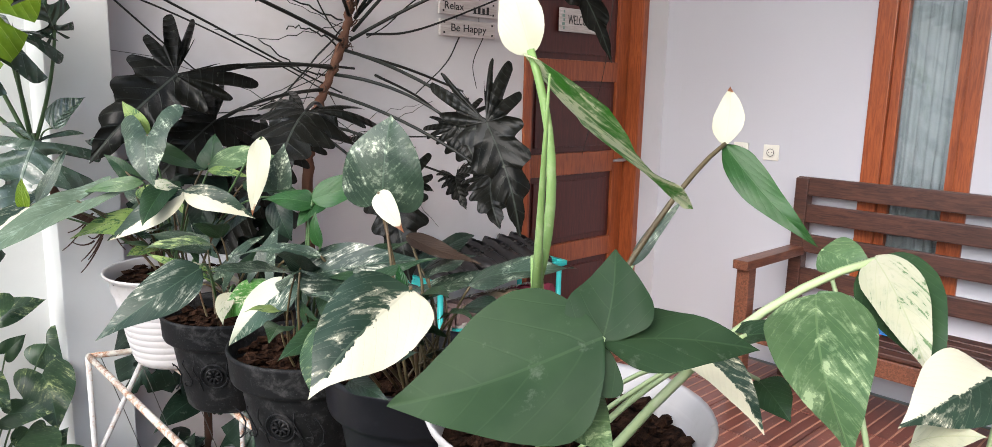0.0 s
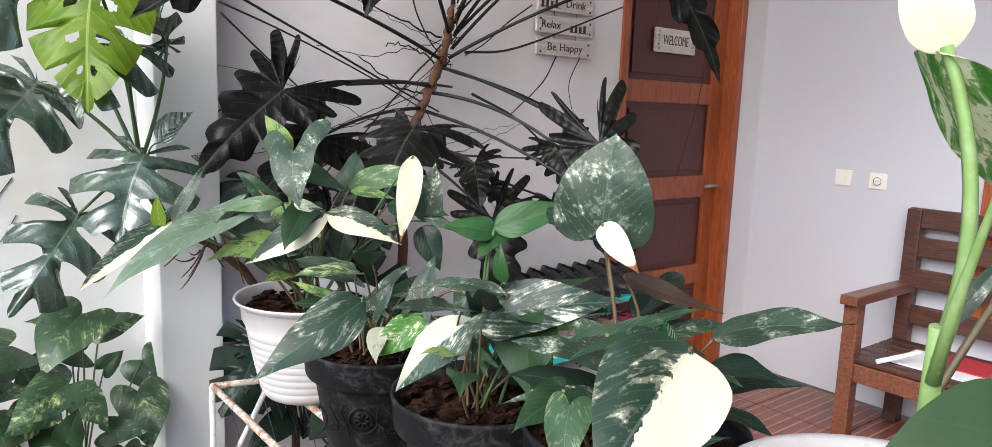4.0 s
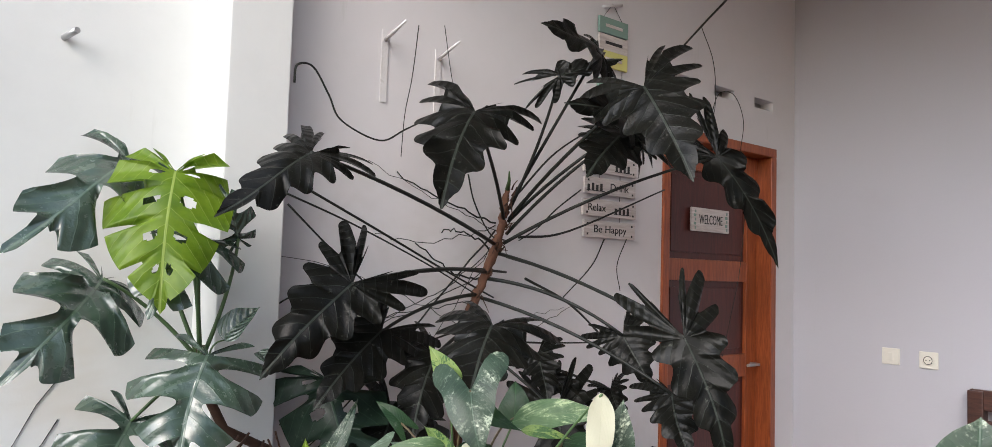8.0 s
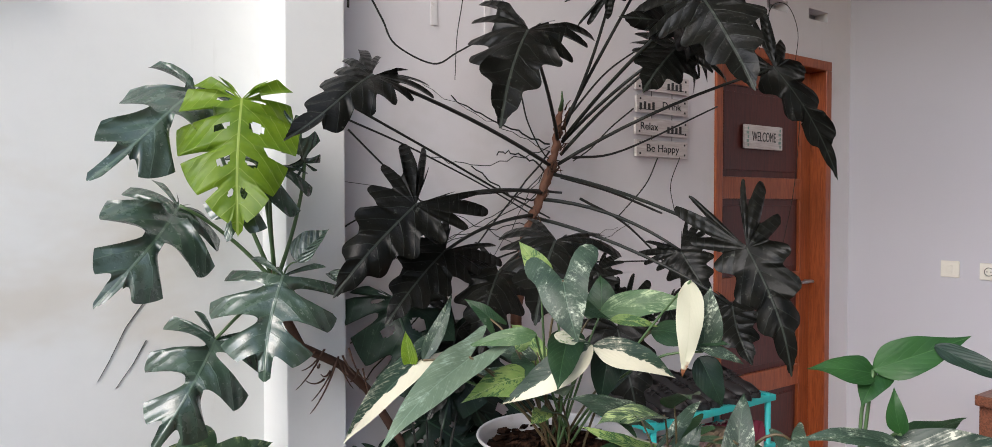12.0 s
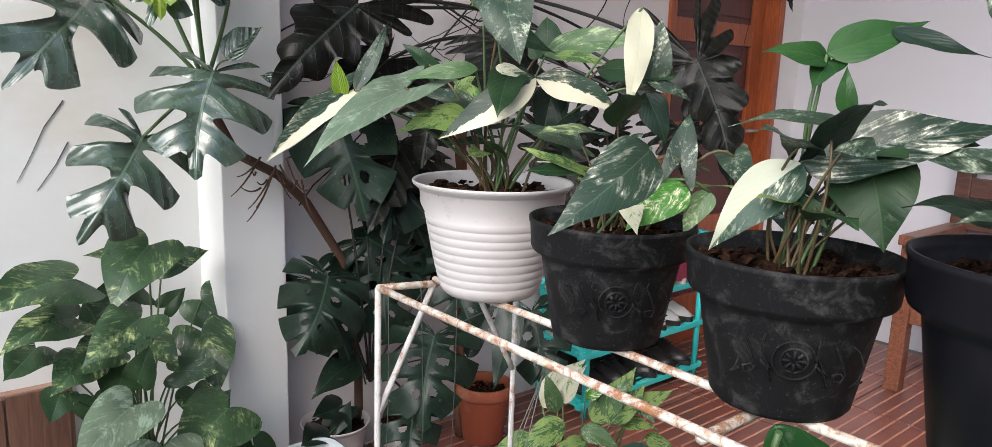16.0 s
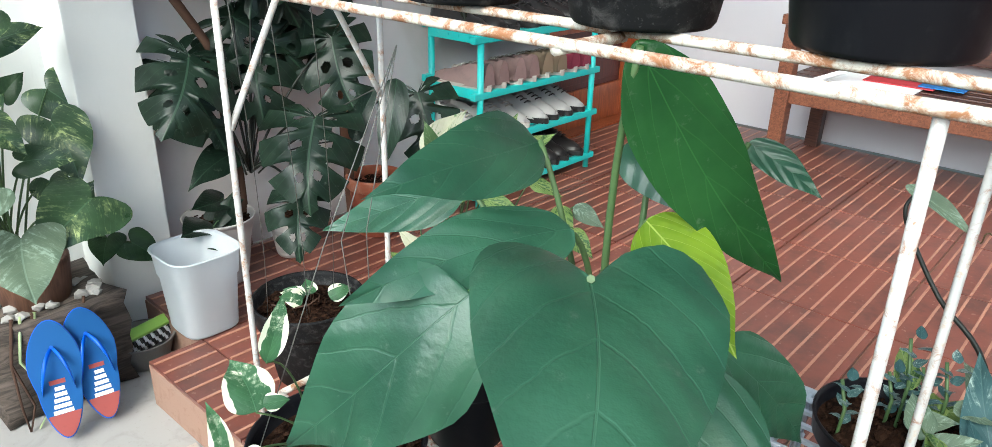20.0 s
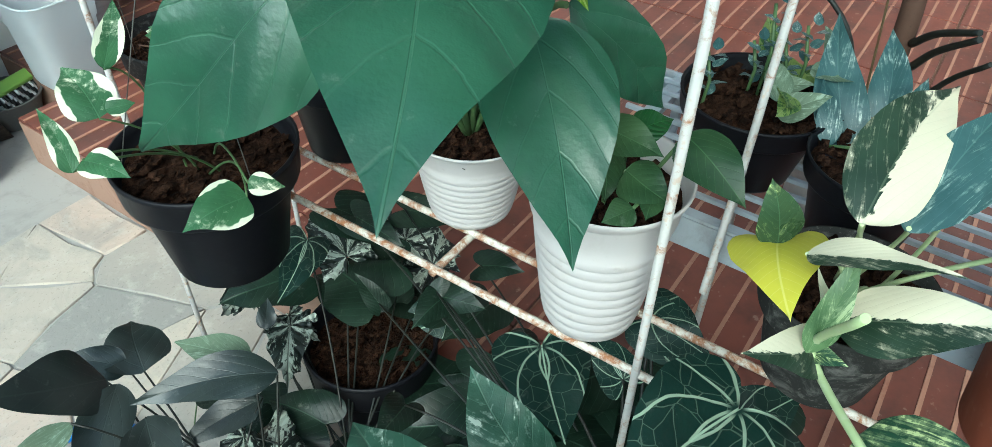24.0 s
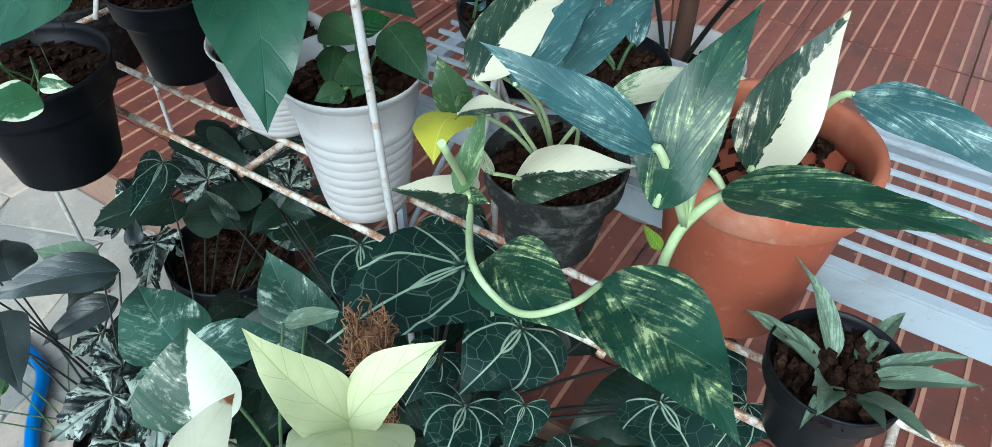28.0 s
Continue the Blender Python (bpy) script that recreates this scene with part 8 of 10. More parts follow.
leaf(begonia, "lance", BEGONIA, (0.118, 1.067, 0.161), (0.064, 1.123, 0.194), (-0.11, -0.445, 0.889), 0.52, (0.1, 0.83, 0.02), stem=S_DARK, thick=0.0018, lift=0.04)
leaf(begonia, "ovate", BEGONIA, (0.126, 1.042, 0.165), (0.174, 1.143, 0.155), (-0.138, -0.436, 0.89), 0.78, (0.1, 0.83, 0.02), stem=S_DARK, thick=0.0018, lift=0.04)
leaf(begonia, "lance", SAGE, (0.19, 0.898, 0.223), (0.163, 1.012, 0.207), (-0.167, -0.407, 0.898), 0.4, (0.1, 0.83, 0.02), stem=S_DARK, thick=0.0018, lift=0.04)
leaf(begonia, "lance", BEGONIA, (0.192, 0.901, 0.146), (0.092, 0.953, 0.107), (-0.141, -0.373, 0.917), 0.4, (0.1, 0.83, 0.02), stem=S_DARK, thick=0.0018, lift=0.04)
leaf(begonia, "lance", BEGONIA, (0.079, 1.04, 0.2), (-0.04, 1.034, 0.299), (-0.081, -0.455, 0.887), 0.52, (0.1, 0.83, 0.02), stem=S_DARK, thick=0.0018, lift=0.04)
leaf(begonia, "lance", SAGE, (0.012, 0.976, 0.247), (-0.106, 0.968, 0.23), (-0.057, -0.544, 0.837), 0.3, (0.1, 0.83, 0.02), stem=S_DARK, thick=0.0018, lift=0.04)
silver = thing("silver_begonia", (0.22, 0.82, 0.0), "begonia with silver-striped toothed dark leaves", "begonia")
leaf(silver, "toothed", STRIPED, (0.083, 0.76, 0.158), (-0.002, 0.769, 0.153), (-0.115, -0.378, 0.919), 1.05, (0.22, 0.8, 0.03), stem=S_DARK, thick=0.0018, lift=0.03, droop=0.35)
leaf(silver, "toothed", STRIPED, (0.157, 0.759, 0.138), (0.039, 0.642, 0.128), (-0.155, -0.333, 0.93), 0.62, (0.22, 0.8, 0.03), stem=S_DARK, thick=0.0018, lift=0.03, droop=0.35)
leaf(silver, "toothed", STRIPED, (0.054, 0.73, 0.118), (-0.015, 0.723, 0.113), (-0.099, -0.346, 0.933), 1, (0.22, 0.8, 0.03), stem=S_DARK, thick=0.0018, lift=0.03, droop=0.35)
leaf(silver, "toothed", STRIPED, (0.125, 0.691, 0.108), (0.082, 0.612, 0.098), (-0.157, -0.296, 0.942), 0.8, (0.22, 0.8, 0.03), stem=S_DARK, thick=0.0018, lift=0.03, droop=0.35)
leaf(silver, "toothed", STRIPED, (0.091, 0.759, 0.128), (0.084, 0.689, 0.118), (-0.145, -0.343, 0.928), 0.9, (0.22, 0.8, 0.03), stem=S_DARK, thick=0.0018, lift=0.03, droop=0.35)
leaf(silver, "toothed", STRIPED, (0.133, 0.83, 0.11), (0.216, 0.905, 0.083), (-0.185, -0.4, 0.898), 0.85, (0.22, 0.8, 0.03), stem=S_DARK, thick=0.0018, lift=0.03, droop=0.35)
leaf(silver, "toothed", STRIPED, (0.318, 0.989, 0.109), (0.226, 0.898, 0.112), (-0.235, -0.428, 0.873), 0.6, (0.22, 0.8, 0.03), stem=S_DARK, thick=0.0018, lift=0.03, droop=0.35)
leaf(silver, "toothed", STRIPED, (0.349, 1.122, 0.077), (0.272, 1.09, 0.102), (-0.235, -0.478, 0.846), 0.9, (0.22, 0.8, 0.03), stem=S_DARK, thick=0.0018, lift=0.03, droop=0.35)
leaf(silver, "toothed", STRIPED, (0.364, 1.106, 0.077), (0.45, 1.21, 0.077), (-0.273, -0.482, 0.833), 0.85, (0.22, 0.8, 0.03), stem=S_DARK, thick=0.0018, lift=0.03, droop=0.35)
leaf(silver, "toothed", STRIPED, (0.341, 1.02, 0.089), (0.336, 0.95, 0.079), (-0.261, -0.43, 0.865), 0.7, (0.22, 0.8, 0.03), stem=S_DARK, thick=0.0018, lift=0.03, droop=0.35)
leaf(silver, "toothed", STRIPED, (0.148, 0.894, 0.12), (0.097, 0.9, 0.11), (-0.155, -0.422, 0.893), 0.8, (0.22, 0.8, 0.03), stem=S_DARK, thick=0.0018, lift=0.03, droop=0.35)
leaf(silver, "toothed", STRIPED, (0.214, 0.54, 0.17), (0.205, 0.573, 0.17), (-0.246, -0.248, 0.937), 0.9, (0.22, 0.8, 0.03), stem=S_DARK, thick=0.0018, lift=0.03, droop=0.35)
leaf(silver, "toothed", STRIPED, (0.43, 0.972, 0.17), (0.464, 1.085, 0.17), (-0.324, -0.458, 0.828), 0.85, (0.22, 0.8, 0.03), stem=S_DARK, thick=0.0018, lift=0.03, droop=0.35)
leaf(silver, "toothed", STRIPED, (0.51, 0.925, 0.17), (0.612, 0.935, 0.17), (-0.39, -0.403, 0.828), 0.85, (0.22, 0.8, 0.03), stem=S_DARK, thick=0.0018, lift=0.03, droop=0.35)
leaf(silver, "toothed", STRIPED, (0.51, 1.017, 0.15), (0.598, 1.044, 0.16), (-0.369, -0.44, 0.819), 0.8, (0.22, 0.8, 0.03), stem=S_DARK, thick=0.0018, lift=0.03, droop=0.35)
leaf(silver, "toothed", STRIPED, (0.514, 0.876, 0.14), (0.563, 0.98, 0.15), (-0.374, -0.399, 0.837), 0.8, (0.22, 0.8, 0.03), stem=S_DARK, thick=0.0018, lift=0.03, droop=0.35)
leaf(silver, "heart", VELVET, (0.374, 0.986, 0.235), (0.276, 0.945, 0.221), (-0.283, -0.468, 0.837), 0.62, (0.22, 0.8, 0.03), stem=S_DARK, thick=0.0018, lift=0.03, droop=0.35)
leaf(silver, "heart", VELVET, (0.456, 0.807, 0.13), (0.423, 0.858, 0.12), (-0.336, -0.364, 0.868), 1.2, (0.22, 0.8, 0.03), stem=S_DARK, thick=0.0018, lift=0.03, droop=0.35)
leaf(silver, "ovate", BEGONIA, (0.291, 1.014, 0.109), (0.326, 1.04, 0.129), (-0.247, -0.459, 0.853), 0.6, (0.22, 0.8, 0.03), stem=S_DARK, thick=0.0018, lift=0.03, droop=0.35)
anthurium = thing("velvet_anthurium", (0.30, 0.40, 0.05), "anthurium with large velvety dark pale-veined leaves, plus leaves added as shade", "anthurium")
leaf(anthurium, "heart", VELVET, (0.41, 0.621, 0.229), (0.324, 0.534, 0.2), (-0.274, -0.199, 0.941), 1, (0.3, 0.42, 0.08), stem=S_DARK, thick=0.0026, lift=0.04)
leaf(anthurium, "heart", VELVET, (0.313, 0.378, 0.416), (0.157, 0.42, 0.425), (-0.342, -0.17, 0.924), 0.82, (0.3, 0.42, 0.08), stem=S_DARK, thick=0.0026, lift=0.04)
leaf(anthurium, "heart", VELVET, (0.311, 0.304, 0.37), (0.215, 0.317, 0.36), (-0.338, -0.148, 0.929), 1.15, (0.3, 0.42, 0.08), stem=S_DARK, thick=0.0026, lift=0.04)
leaf(anthurium, "heart", VELVET, (0.249, 0.24, 0.294), (0.15, 0.208, 0.35), (-0.283, -0.074, 0.956), 1.05, (0.3, 0.42, 0.08), stem=S_DARK, thick=0.0026, lift=0.04)
leaf(anthurium, "heart", VELVET, (0.307, 0.148, 0.37), (0.248, 0.085, 0.38), (-0.36, 0.018, 0.933), 1, (0.3, 0.42, 0.08), stem=S_DARK, thick=0.0026, lift=0.04)
leaf(anthurium, "heart", VELVET, (0.463, 0.508, 0.306), (0.464, 0.432, 0.278), (-0.346, -0.147, 0.927), 1.1, (0.3, 0.42, 0.08), stem=S_DARK, thick=0.0026, lift=0.04)
leaf(anthurium, "heart", VELVET, (0.196, 0.294, 0.387), (0.121, 0.271, 0.391), (-0.246, -0.192, 0.95), 1, (0.3, 0.42, 0.08), stem=S_DARK, thick=0.0026, lift=0.04)
leaf(anthurium, "heart", VELVET, (0.235, 0.254, 0.371), (0.185, 0.243, 0.365), (-0.281, -0.154, 0.947), 1, (0.3, 0.42, 0.08), stem=S_DARK, thick=0.0026, lift=0.04)
leaf(anthurium, "heart", VELVET, (0.403, 0.134, 0.348), (0.368, 0.081, 0.346), (-0.51, -0.04, 0.86), 1.0, (0.30, 0.42, 0.08), stem=S_DARK, thick=0.0026, lift=0.04)
leaf(anthurium, "heart", VELVET, (0.452, 0.507, 0.314), (0.452, 0.428, 0.3), (-0.44, -0.31, 0.84), 0.8, (0.30, 0.42, 0.08), stem=S_DARK, thick=0.0026, lift=0.04)
leaf(anthurium, "heart", VELVET, (0.395, 0.507, 0.269), (0.416, 0.563, 0.29), (-0.39, -0.35, 0.85), 0.9, (0.30, 0.42, 0.08), stem=S_DARK, thick=0.0026, lift=0.04)
leaf(anthurium, "heart", VELVET, (0.235, 0.203, 0.328), (0.188, 0.223, 0.335), (-0.38, -0.17, 0.91), 0.9, (0.30, 0.42, 0.08), stem=S_DARK, thick=0.0026, lift=0.04)
leaf(anthurium, "heart", VELVET, (0.306, 0.413, 0.25), (0.236, 0.407, 0.238), (-0.37, -0.33, 0.87), 1.0, (0.30, 0.42, 0.08), stem=S_DARK, thick=0.0026, lift=0.04)
leaf(anthurium, "heart", VELVET, (0.368, 0.081, 0.346), (0.306, 0.092, 0.331), (-0.5, -0.02, 0.87), 1.0, (0.30, 0.42, 0.08), stem=S_DARK, thick=0.0026, lift=0.04)
leaf(anthurium, "heart", VELVET, (0.404, 0.378, 0.269), (0.482, 0.334, 0.282), (-0.49, -0.25, 0.83), 0.9, (0.30, 0.42, 0.08), stem=S_DARK, thick=0.0026, lift=0.04)
leaf(anthurium, "heart", VELVET, (0.45, 0.237, 0.316), (0.385, 0.234, 0.294), (-0.51, -0.16, 0.85), 0.9, (0.30, 0.42, 0.08), stem=S_DARK, thick=0.0026, lift=0.04)
leaf(anthurium, "heart", VELVET, (0.247, 0.453, 0.238), (0.184, 0.456, 0.239), (-0.3, -0.35, 0.89), 0.9, (0.30, 0.42, 0.08), stem=S_DARK, thick=0.0026, lift=0.04)
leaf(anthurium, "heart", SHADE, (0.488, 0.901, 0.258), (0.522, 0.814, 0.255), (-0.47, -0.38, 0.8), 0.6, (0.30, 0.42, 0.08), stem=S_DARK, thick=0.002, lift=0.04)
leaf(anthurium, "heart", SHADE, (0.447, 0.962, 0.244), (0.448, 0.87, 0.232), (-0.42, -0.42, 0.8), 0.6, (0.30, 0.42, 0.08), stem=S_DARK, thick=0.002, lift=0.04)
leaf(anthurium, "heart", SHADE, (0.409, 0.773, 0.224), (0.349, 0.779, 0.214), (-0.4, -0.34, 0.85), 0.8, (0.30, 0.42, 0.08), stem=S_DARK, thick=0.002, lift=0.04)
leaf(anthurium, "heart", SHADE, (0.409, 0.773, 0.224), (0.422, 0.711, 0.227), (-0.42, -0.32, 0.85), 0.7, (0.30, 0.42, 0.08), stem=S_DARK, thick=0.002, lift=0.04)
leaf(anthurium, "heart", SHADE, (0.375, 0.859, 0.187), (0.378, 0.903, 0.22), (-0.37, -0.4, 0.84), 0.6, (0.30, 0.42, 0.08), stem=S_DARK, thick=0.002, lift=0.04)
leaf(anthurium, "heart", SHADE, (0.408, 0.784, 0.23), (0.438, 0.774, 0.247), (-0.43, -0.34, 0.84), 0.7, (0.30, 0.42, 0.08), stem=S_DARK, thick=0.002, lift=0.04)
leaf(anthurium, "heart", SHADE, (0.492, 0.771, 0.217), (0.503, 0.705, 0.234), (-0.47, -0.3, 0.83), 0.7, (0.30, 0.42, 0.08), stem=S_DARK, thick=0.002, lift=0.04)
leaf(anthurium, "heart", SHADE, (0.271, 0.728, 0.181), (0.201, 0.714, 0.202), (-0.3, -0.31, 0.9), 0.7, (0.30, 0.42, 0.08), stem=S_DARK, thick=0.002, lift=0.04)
# stalkless dark leaves added to stand in for the shade under the stand
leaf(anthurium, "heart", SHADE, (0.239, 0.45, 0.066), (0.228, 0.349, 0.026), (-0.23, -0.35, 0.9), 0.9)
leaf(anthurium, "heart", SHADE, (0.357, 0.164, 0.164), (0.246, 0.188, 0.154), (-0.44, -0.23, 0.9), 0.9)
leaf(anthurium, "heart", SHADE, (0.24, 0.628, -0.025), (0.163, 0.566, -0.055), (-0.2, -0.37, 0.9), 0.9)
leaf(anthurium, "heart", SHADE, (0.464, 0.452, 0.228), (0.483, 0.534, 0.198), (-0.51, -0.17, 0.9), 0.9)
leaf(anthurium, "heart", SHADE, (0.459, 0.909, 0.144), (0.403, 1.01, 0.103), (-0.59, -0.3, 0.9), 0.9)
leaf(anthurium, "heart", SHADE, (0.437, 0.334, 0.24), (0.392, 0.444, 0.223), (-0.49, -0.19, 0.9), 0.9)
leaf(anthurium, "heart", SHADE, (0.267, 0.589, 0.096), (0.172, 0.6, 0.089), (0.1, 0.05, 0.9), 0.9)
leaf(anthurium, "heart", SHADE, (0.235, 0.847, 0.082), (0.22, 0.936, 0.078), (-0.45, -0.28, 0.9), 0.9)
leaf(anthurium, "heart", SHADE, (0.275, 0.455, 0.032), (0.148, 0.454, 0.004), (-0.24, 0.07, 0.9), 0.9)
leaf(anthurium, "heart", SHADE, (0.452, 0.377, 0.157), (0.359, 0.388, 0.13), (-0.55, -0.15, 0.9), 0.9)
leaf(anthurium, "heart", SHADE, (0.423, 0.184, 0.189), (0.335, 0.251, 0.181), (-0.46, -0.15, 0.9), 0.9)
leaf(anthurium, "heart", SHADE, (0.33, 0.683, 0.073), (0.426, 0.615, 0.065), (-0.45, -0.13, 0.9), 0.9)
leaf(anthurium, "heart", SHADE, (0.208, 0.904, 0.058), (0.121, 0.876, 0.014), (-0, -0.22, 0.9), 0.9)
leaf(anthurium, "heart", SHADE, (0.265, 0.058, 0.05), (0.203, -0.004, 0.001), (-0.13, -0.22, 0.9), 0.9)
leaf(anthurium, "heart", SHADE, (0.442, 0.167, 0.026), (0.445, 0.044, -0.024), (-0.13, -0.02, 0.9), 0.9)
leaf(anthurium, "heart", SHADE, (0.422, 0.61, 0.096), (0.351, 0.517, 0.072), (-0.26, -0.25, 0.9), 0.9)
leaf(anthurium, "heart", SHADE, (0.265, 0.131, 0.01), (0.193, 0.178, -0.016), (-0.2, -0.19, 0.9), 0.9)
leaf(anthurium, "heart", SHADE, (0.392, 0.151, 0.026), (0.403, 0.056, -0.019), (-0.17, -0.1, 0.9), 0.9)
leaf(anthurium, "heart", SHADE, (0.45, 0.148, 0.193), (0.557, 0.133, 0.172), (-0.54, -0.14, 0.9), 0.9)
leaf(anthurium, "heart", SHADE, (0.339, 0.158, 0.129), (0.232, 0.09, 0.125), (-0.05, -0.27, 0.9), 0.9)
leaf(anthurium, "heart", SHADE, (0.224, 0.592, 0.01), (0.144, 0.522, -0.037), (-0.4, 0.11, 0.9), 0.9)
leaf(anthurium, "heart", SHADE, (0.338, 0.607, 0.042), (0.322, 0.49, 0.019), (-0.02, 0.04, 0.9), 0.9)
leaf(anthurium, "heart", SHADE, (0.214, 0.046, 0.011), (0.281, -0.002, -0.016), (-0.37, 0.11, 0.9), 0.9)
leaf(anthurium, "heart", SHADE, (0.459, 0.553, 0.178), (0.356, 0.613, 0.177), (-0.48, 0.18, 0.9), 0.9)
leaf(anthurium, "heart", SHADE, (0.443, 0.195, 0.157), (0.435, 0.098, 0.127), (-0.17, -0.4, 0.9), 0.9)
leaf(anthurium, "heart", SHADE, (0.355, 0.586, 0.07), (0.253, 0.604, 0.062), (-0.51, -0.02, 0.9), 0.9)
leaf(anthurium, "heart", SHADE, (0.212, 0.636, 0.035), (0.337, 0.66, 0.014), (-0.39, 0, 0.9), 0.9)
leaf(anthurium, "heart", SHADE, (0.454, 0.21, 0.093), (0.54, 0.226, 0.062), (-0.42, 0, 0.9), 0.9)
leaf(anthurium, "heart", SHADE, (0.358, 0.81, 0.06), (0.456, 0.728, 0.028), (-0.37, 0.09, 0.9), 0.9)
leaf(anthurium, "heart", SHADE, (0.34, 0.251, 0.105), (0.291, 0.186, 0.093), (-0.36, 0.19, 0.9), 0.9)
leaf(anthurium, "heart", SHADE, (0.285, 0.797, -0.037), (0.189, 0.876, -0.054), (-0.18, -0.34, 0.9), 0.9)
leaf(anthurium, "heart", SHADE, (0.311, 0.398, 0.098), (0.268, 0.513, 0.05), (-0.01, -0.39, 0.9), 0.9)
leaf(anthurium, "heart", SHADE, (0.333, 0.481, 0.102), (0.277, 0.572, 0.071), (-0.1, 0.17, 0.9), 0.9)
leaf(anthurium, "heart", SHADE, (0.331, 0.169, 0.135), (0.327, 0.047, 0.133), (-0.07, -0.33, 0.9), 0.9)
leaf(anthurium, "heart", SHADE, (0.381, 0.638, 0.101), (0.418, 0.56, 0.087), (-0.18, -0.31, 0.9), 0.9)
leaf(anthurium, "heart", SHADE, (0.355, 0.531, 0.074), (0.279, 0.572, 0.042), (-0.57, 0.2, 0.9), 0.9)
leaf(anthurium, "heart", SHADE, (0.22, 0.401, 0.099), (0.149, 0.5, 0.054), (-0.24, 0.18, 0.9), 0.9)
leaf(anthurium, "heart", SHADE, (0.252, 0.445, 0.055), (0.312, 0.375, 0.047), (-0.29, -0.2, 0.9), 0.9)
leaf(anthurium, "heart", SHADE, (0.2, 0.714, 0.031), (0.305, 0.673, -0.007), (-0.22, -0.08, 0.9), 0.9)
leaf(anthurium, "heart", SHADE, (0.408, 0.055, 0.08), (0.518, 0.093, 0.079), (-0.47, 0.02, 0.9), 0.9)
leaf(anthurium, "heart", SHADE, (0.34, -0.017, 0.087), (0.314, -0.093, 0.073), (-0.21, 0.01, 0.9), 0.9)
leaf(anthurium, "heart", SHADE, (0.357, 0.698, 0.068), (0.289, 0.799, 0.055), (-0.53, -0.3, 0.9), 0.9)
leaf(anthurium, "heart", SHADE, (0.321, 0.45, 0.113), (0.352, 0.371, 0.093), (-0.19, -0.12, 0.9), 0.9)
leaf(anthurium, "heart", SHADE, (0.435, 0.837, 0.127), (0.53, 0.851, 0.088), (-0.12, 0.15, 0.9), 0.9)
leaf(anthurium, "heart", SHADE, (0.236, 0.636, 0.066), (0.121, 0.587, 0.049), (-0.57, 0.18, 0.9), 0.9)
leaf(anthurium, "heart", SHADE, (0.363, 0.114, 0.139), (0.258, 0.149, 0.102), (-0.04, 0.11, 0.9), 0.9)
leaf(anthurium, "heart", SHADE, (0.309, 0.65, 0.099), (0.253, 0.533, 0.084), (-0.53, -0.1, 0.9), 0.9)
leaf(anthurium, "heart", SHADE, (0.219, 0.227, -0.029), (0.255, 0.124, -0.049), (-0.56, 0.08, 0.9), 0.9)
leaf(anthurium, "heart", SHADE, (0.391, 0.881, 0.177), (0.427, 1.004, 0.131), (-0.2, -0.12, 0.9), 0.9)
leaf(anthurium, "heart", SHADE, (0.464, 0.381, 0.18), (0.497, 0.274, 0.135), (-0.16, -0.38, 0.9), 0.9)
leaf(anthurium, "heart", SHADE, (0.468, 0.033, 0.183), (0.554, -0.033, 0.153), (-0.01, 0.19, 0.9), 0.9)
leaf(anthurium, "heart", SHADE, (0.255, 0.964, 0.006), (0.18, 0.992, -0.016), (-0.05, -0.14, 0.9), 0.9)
leaf(anthurium, "heart", SHADE, (0.357, 0.543, 0.157), (0.373, 0.444, 0.13), (-0.03, -0.05, 0.9), 0.9)
leaf(anthurium, "heart", SHADE, (0.365, 0.197, -0.005), (0.379, 0.317, -0.01), (-0.44, -0.34, 0.9), 0.9)
leaf(anthurium, "heart", SHADE, (0.385, 1.045, 0.124), (0.282, 1.103, 0.108), (-0.16, -0.02, 0.9), 0.9)
leaf(anthurium, "heart", SHADE, (0.307, 0.69, -0.006), (0.249, 0.633, -0.042), (-0.33, -0.38, 0.9), 0.9)
leaf(anthurium, "heart", SHADE, (0.233, 0.328, -0.024), (0.207, 0.225, -0.051), (-0.03, 0.04, 0.9), 0.9)
leaf(anthurium, "heart", SHADE, (0.34, 0.555, 0.032), (0.272, 0.477, -0.005), (-0.11, 0.13, 0.9), 0.9)
leaf(anthurium, "heart", SHADE, (0.215, 0.943, -0.019), (0.104, 0.944, -0.069), (-0.39, -0.12, 0.9), 0.9)
leaf(anthurium, "heart", SHADE, (0.346, 0.453, 0.074), (0.421, 0.396, 0.057), (-0.35, -0.32, 0.9), 0.9)
leaf(anthurium, "heart", SHADE, (0.226, 0.281, 0.092), (0.158, 0.229, 0.071), (-0.6, 0.12, 0.9), 0.9)
leaf(anthurium, "heart", SHADE, (0.205, 1.008, 0.084), (0.214, 1.096, 0.039), (-0.13, -0.21, 0.9), 0.9)
leaf(anthurium, "heart", SHADE, (0.248, 0.614, 0.014), (0.363, 0.639, -0.033), (-0.4, 0.08, 0.9), 0.9)
leaf(anthurium, "heart", SHADE, (0.262, 0.047, 0.014), (0.275, -0.069, -0.027), (-0.24, 0.16, 0.9), 0.9)
leaf(anthurium, "heart", SHADE, (0.401, 0.519, 0.06), (0.447, 0.633, 0.034), (-0.07, -0.03, 0.9), 0.9)
leaf(anthurium, "heart", SHADE, (0.269, 0.637, 0.033), (0.293, 0.543, -0.004), (-0.41, -0.06, 0.9), 0.9)
leaf(anthurium, "heart", SHADE, (0.413, 0.951, 0.107), (0.417, 1.044, 0.101), (-0.04, -0.39, 0.9), 0.9)
leaf(anthurium, "heart", SHADE, (0.411, 0.568, 0.144), (0.305, 0.501, 0.098), (-0.48, 0.2, 0.9), 0.9)
leaf(anthurium, "heart", SHADE, (0.295, 0.185, 0.077), (0.387, 0.139, 0.055), (0.07, -0.06, 0.9), 0.9)
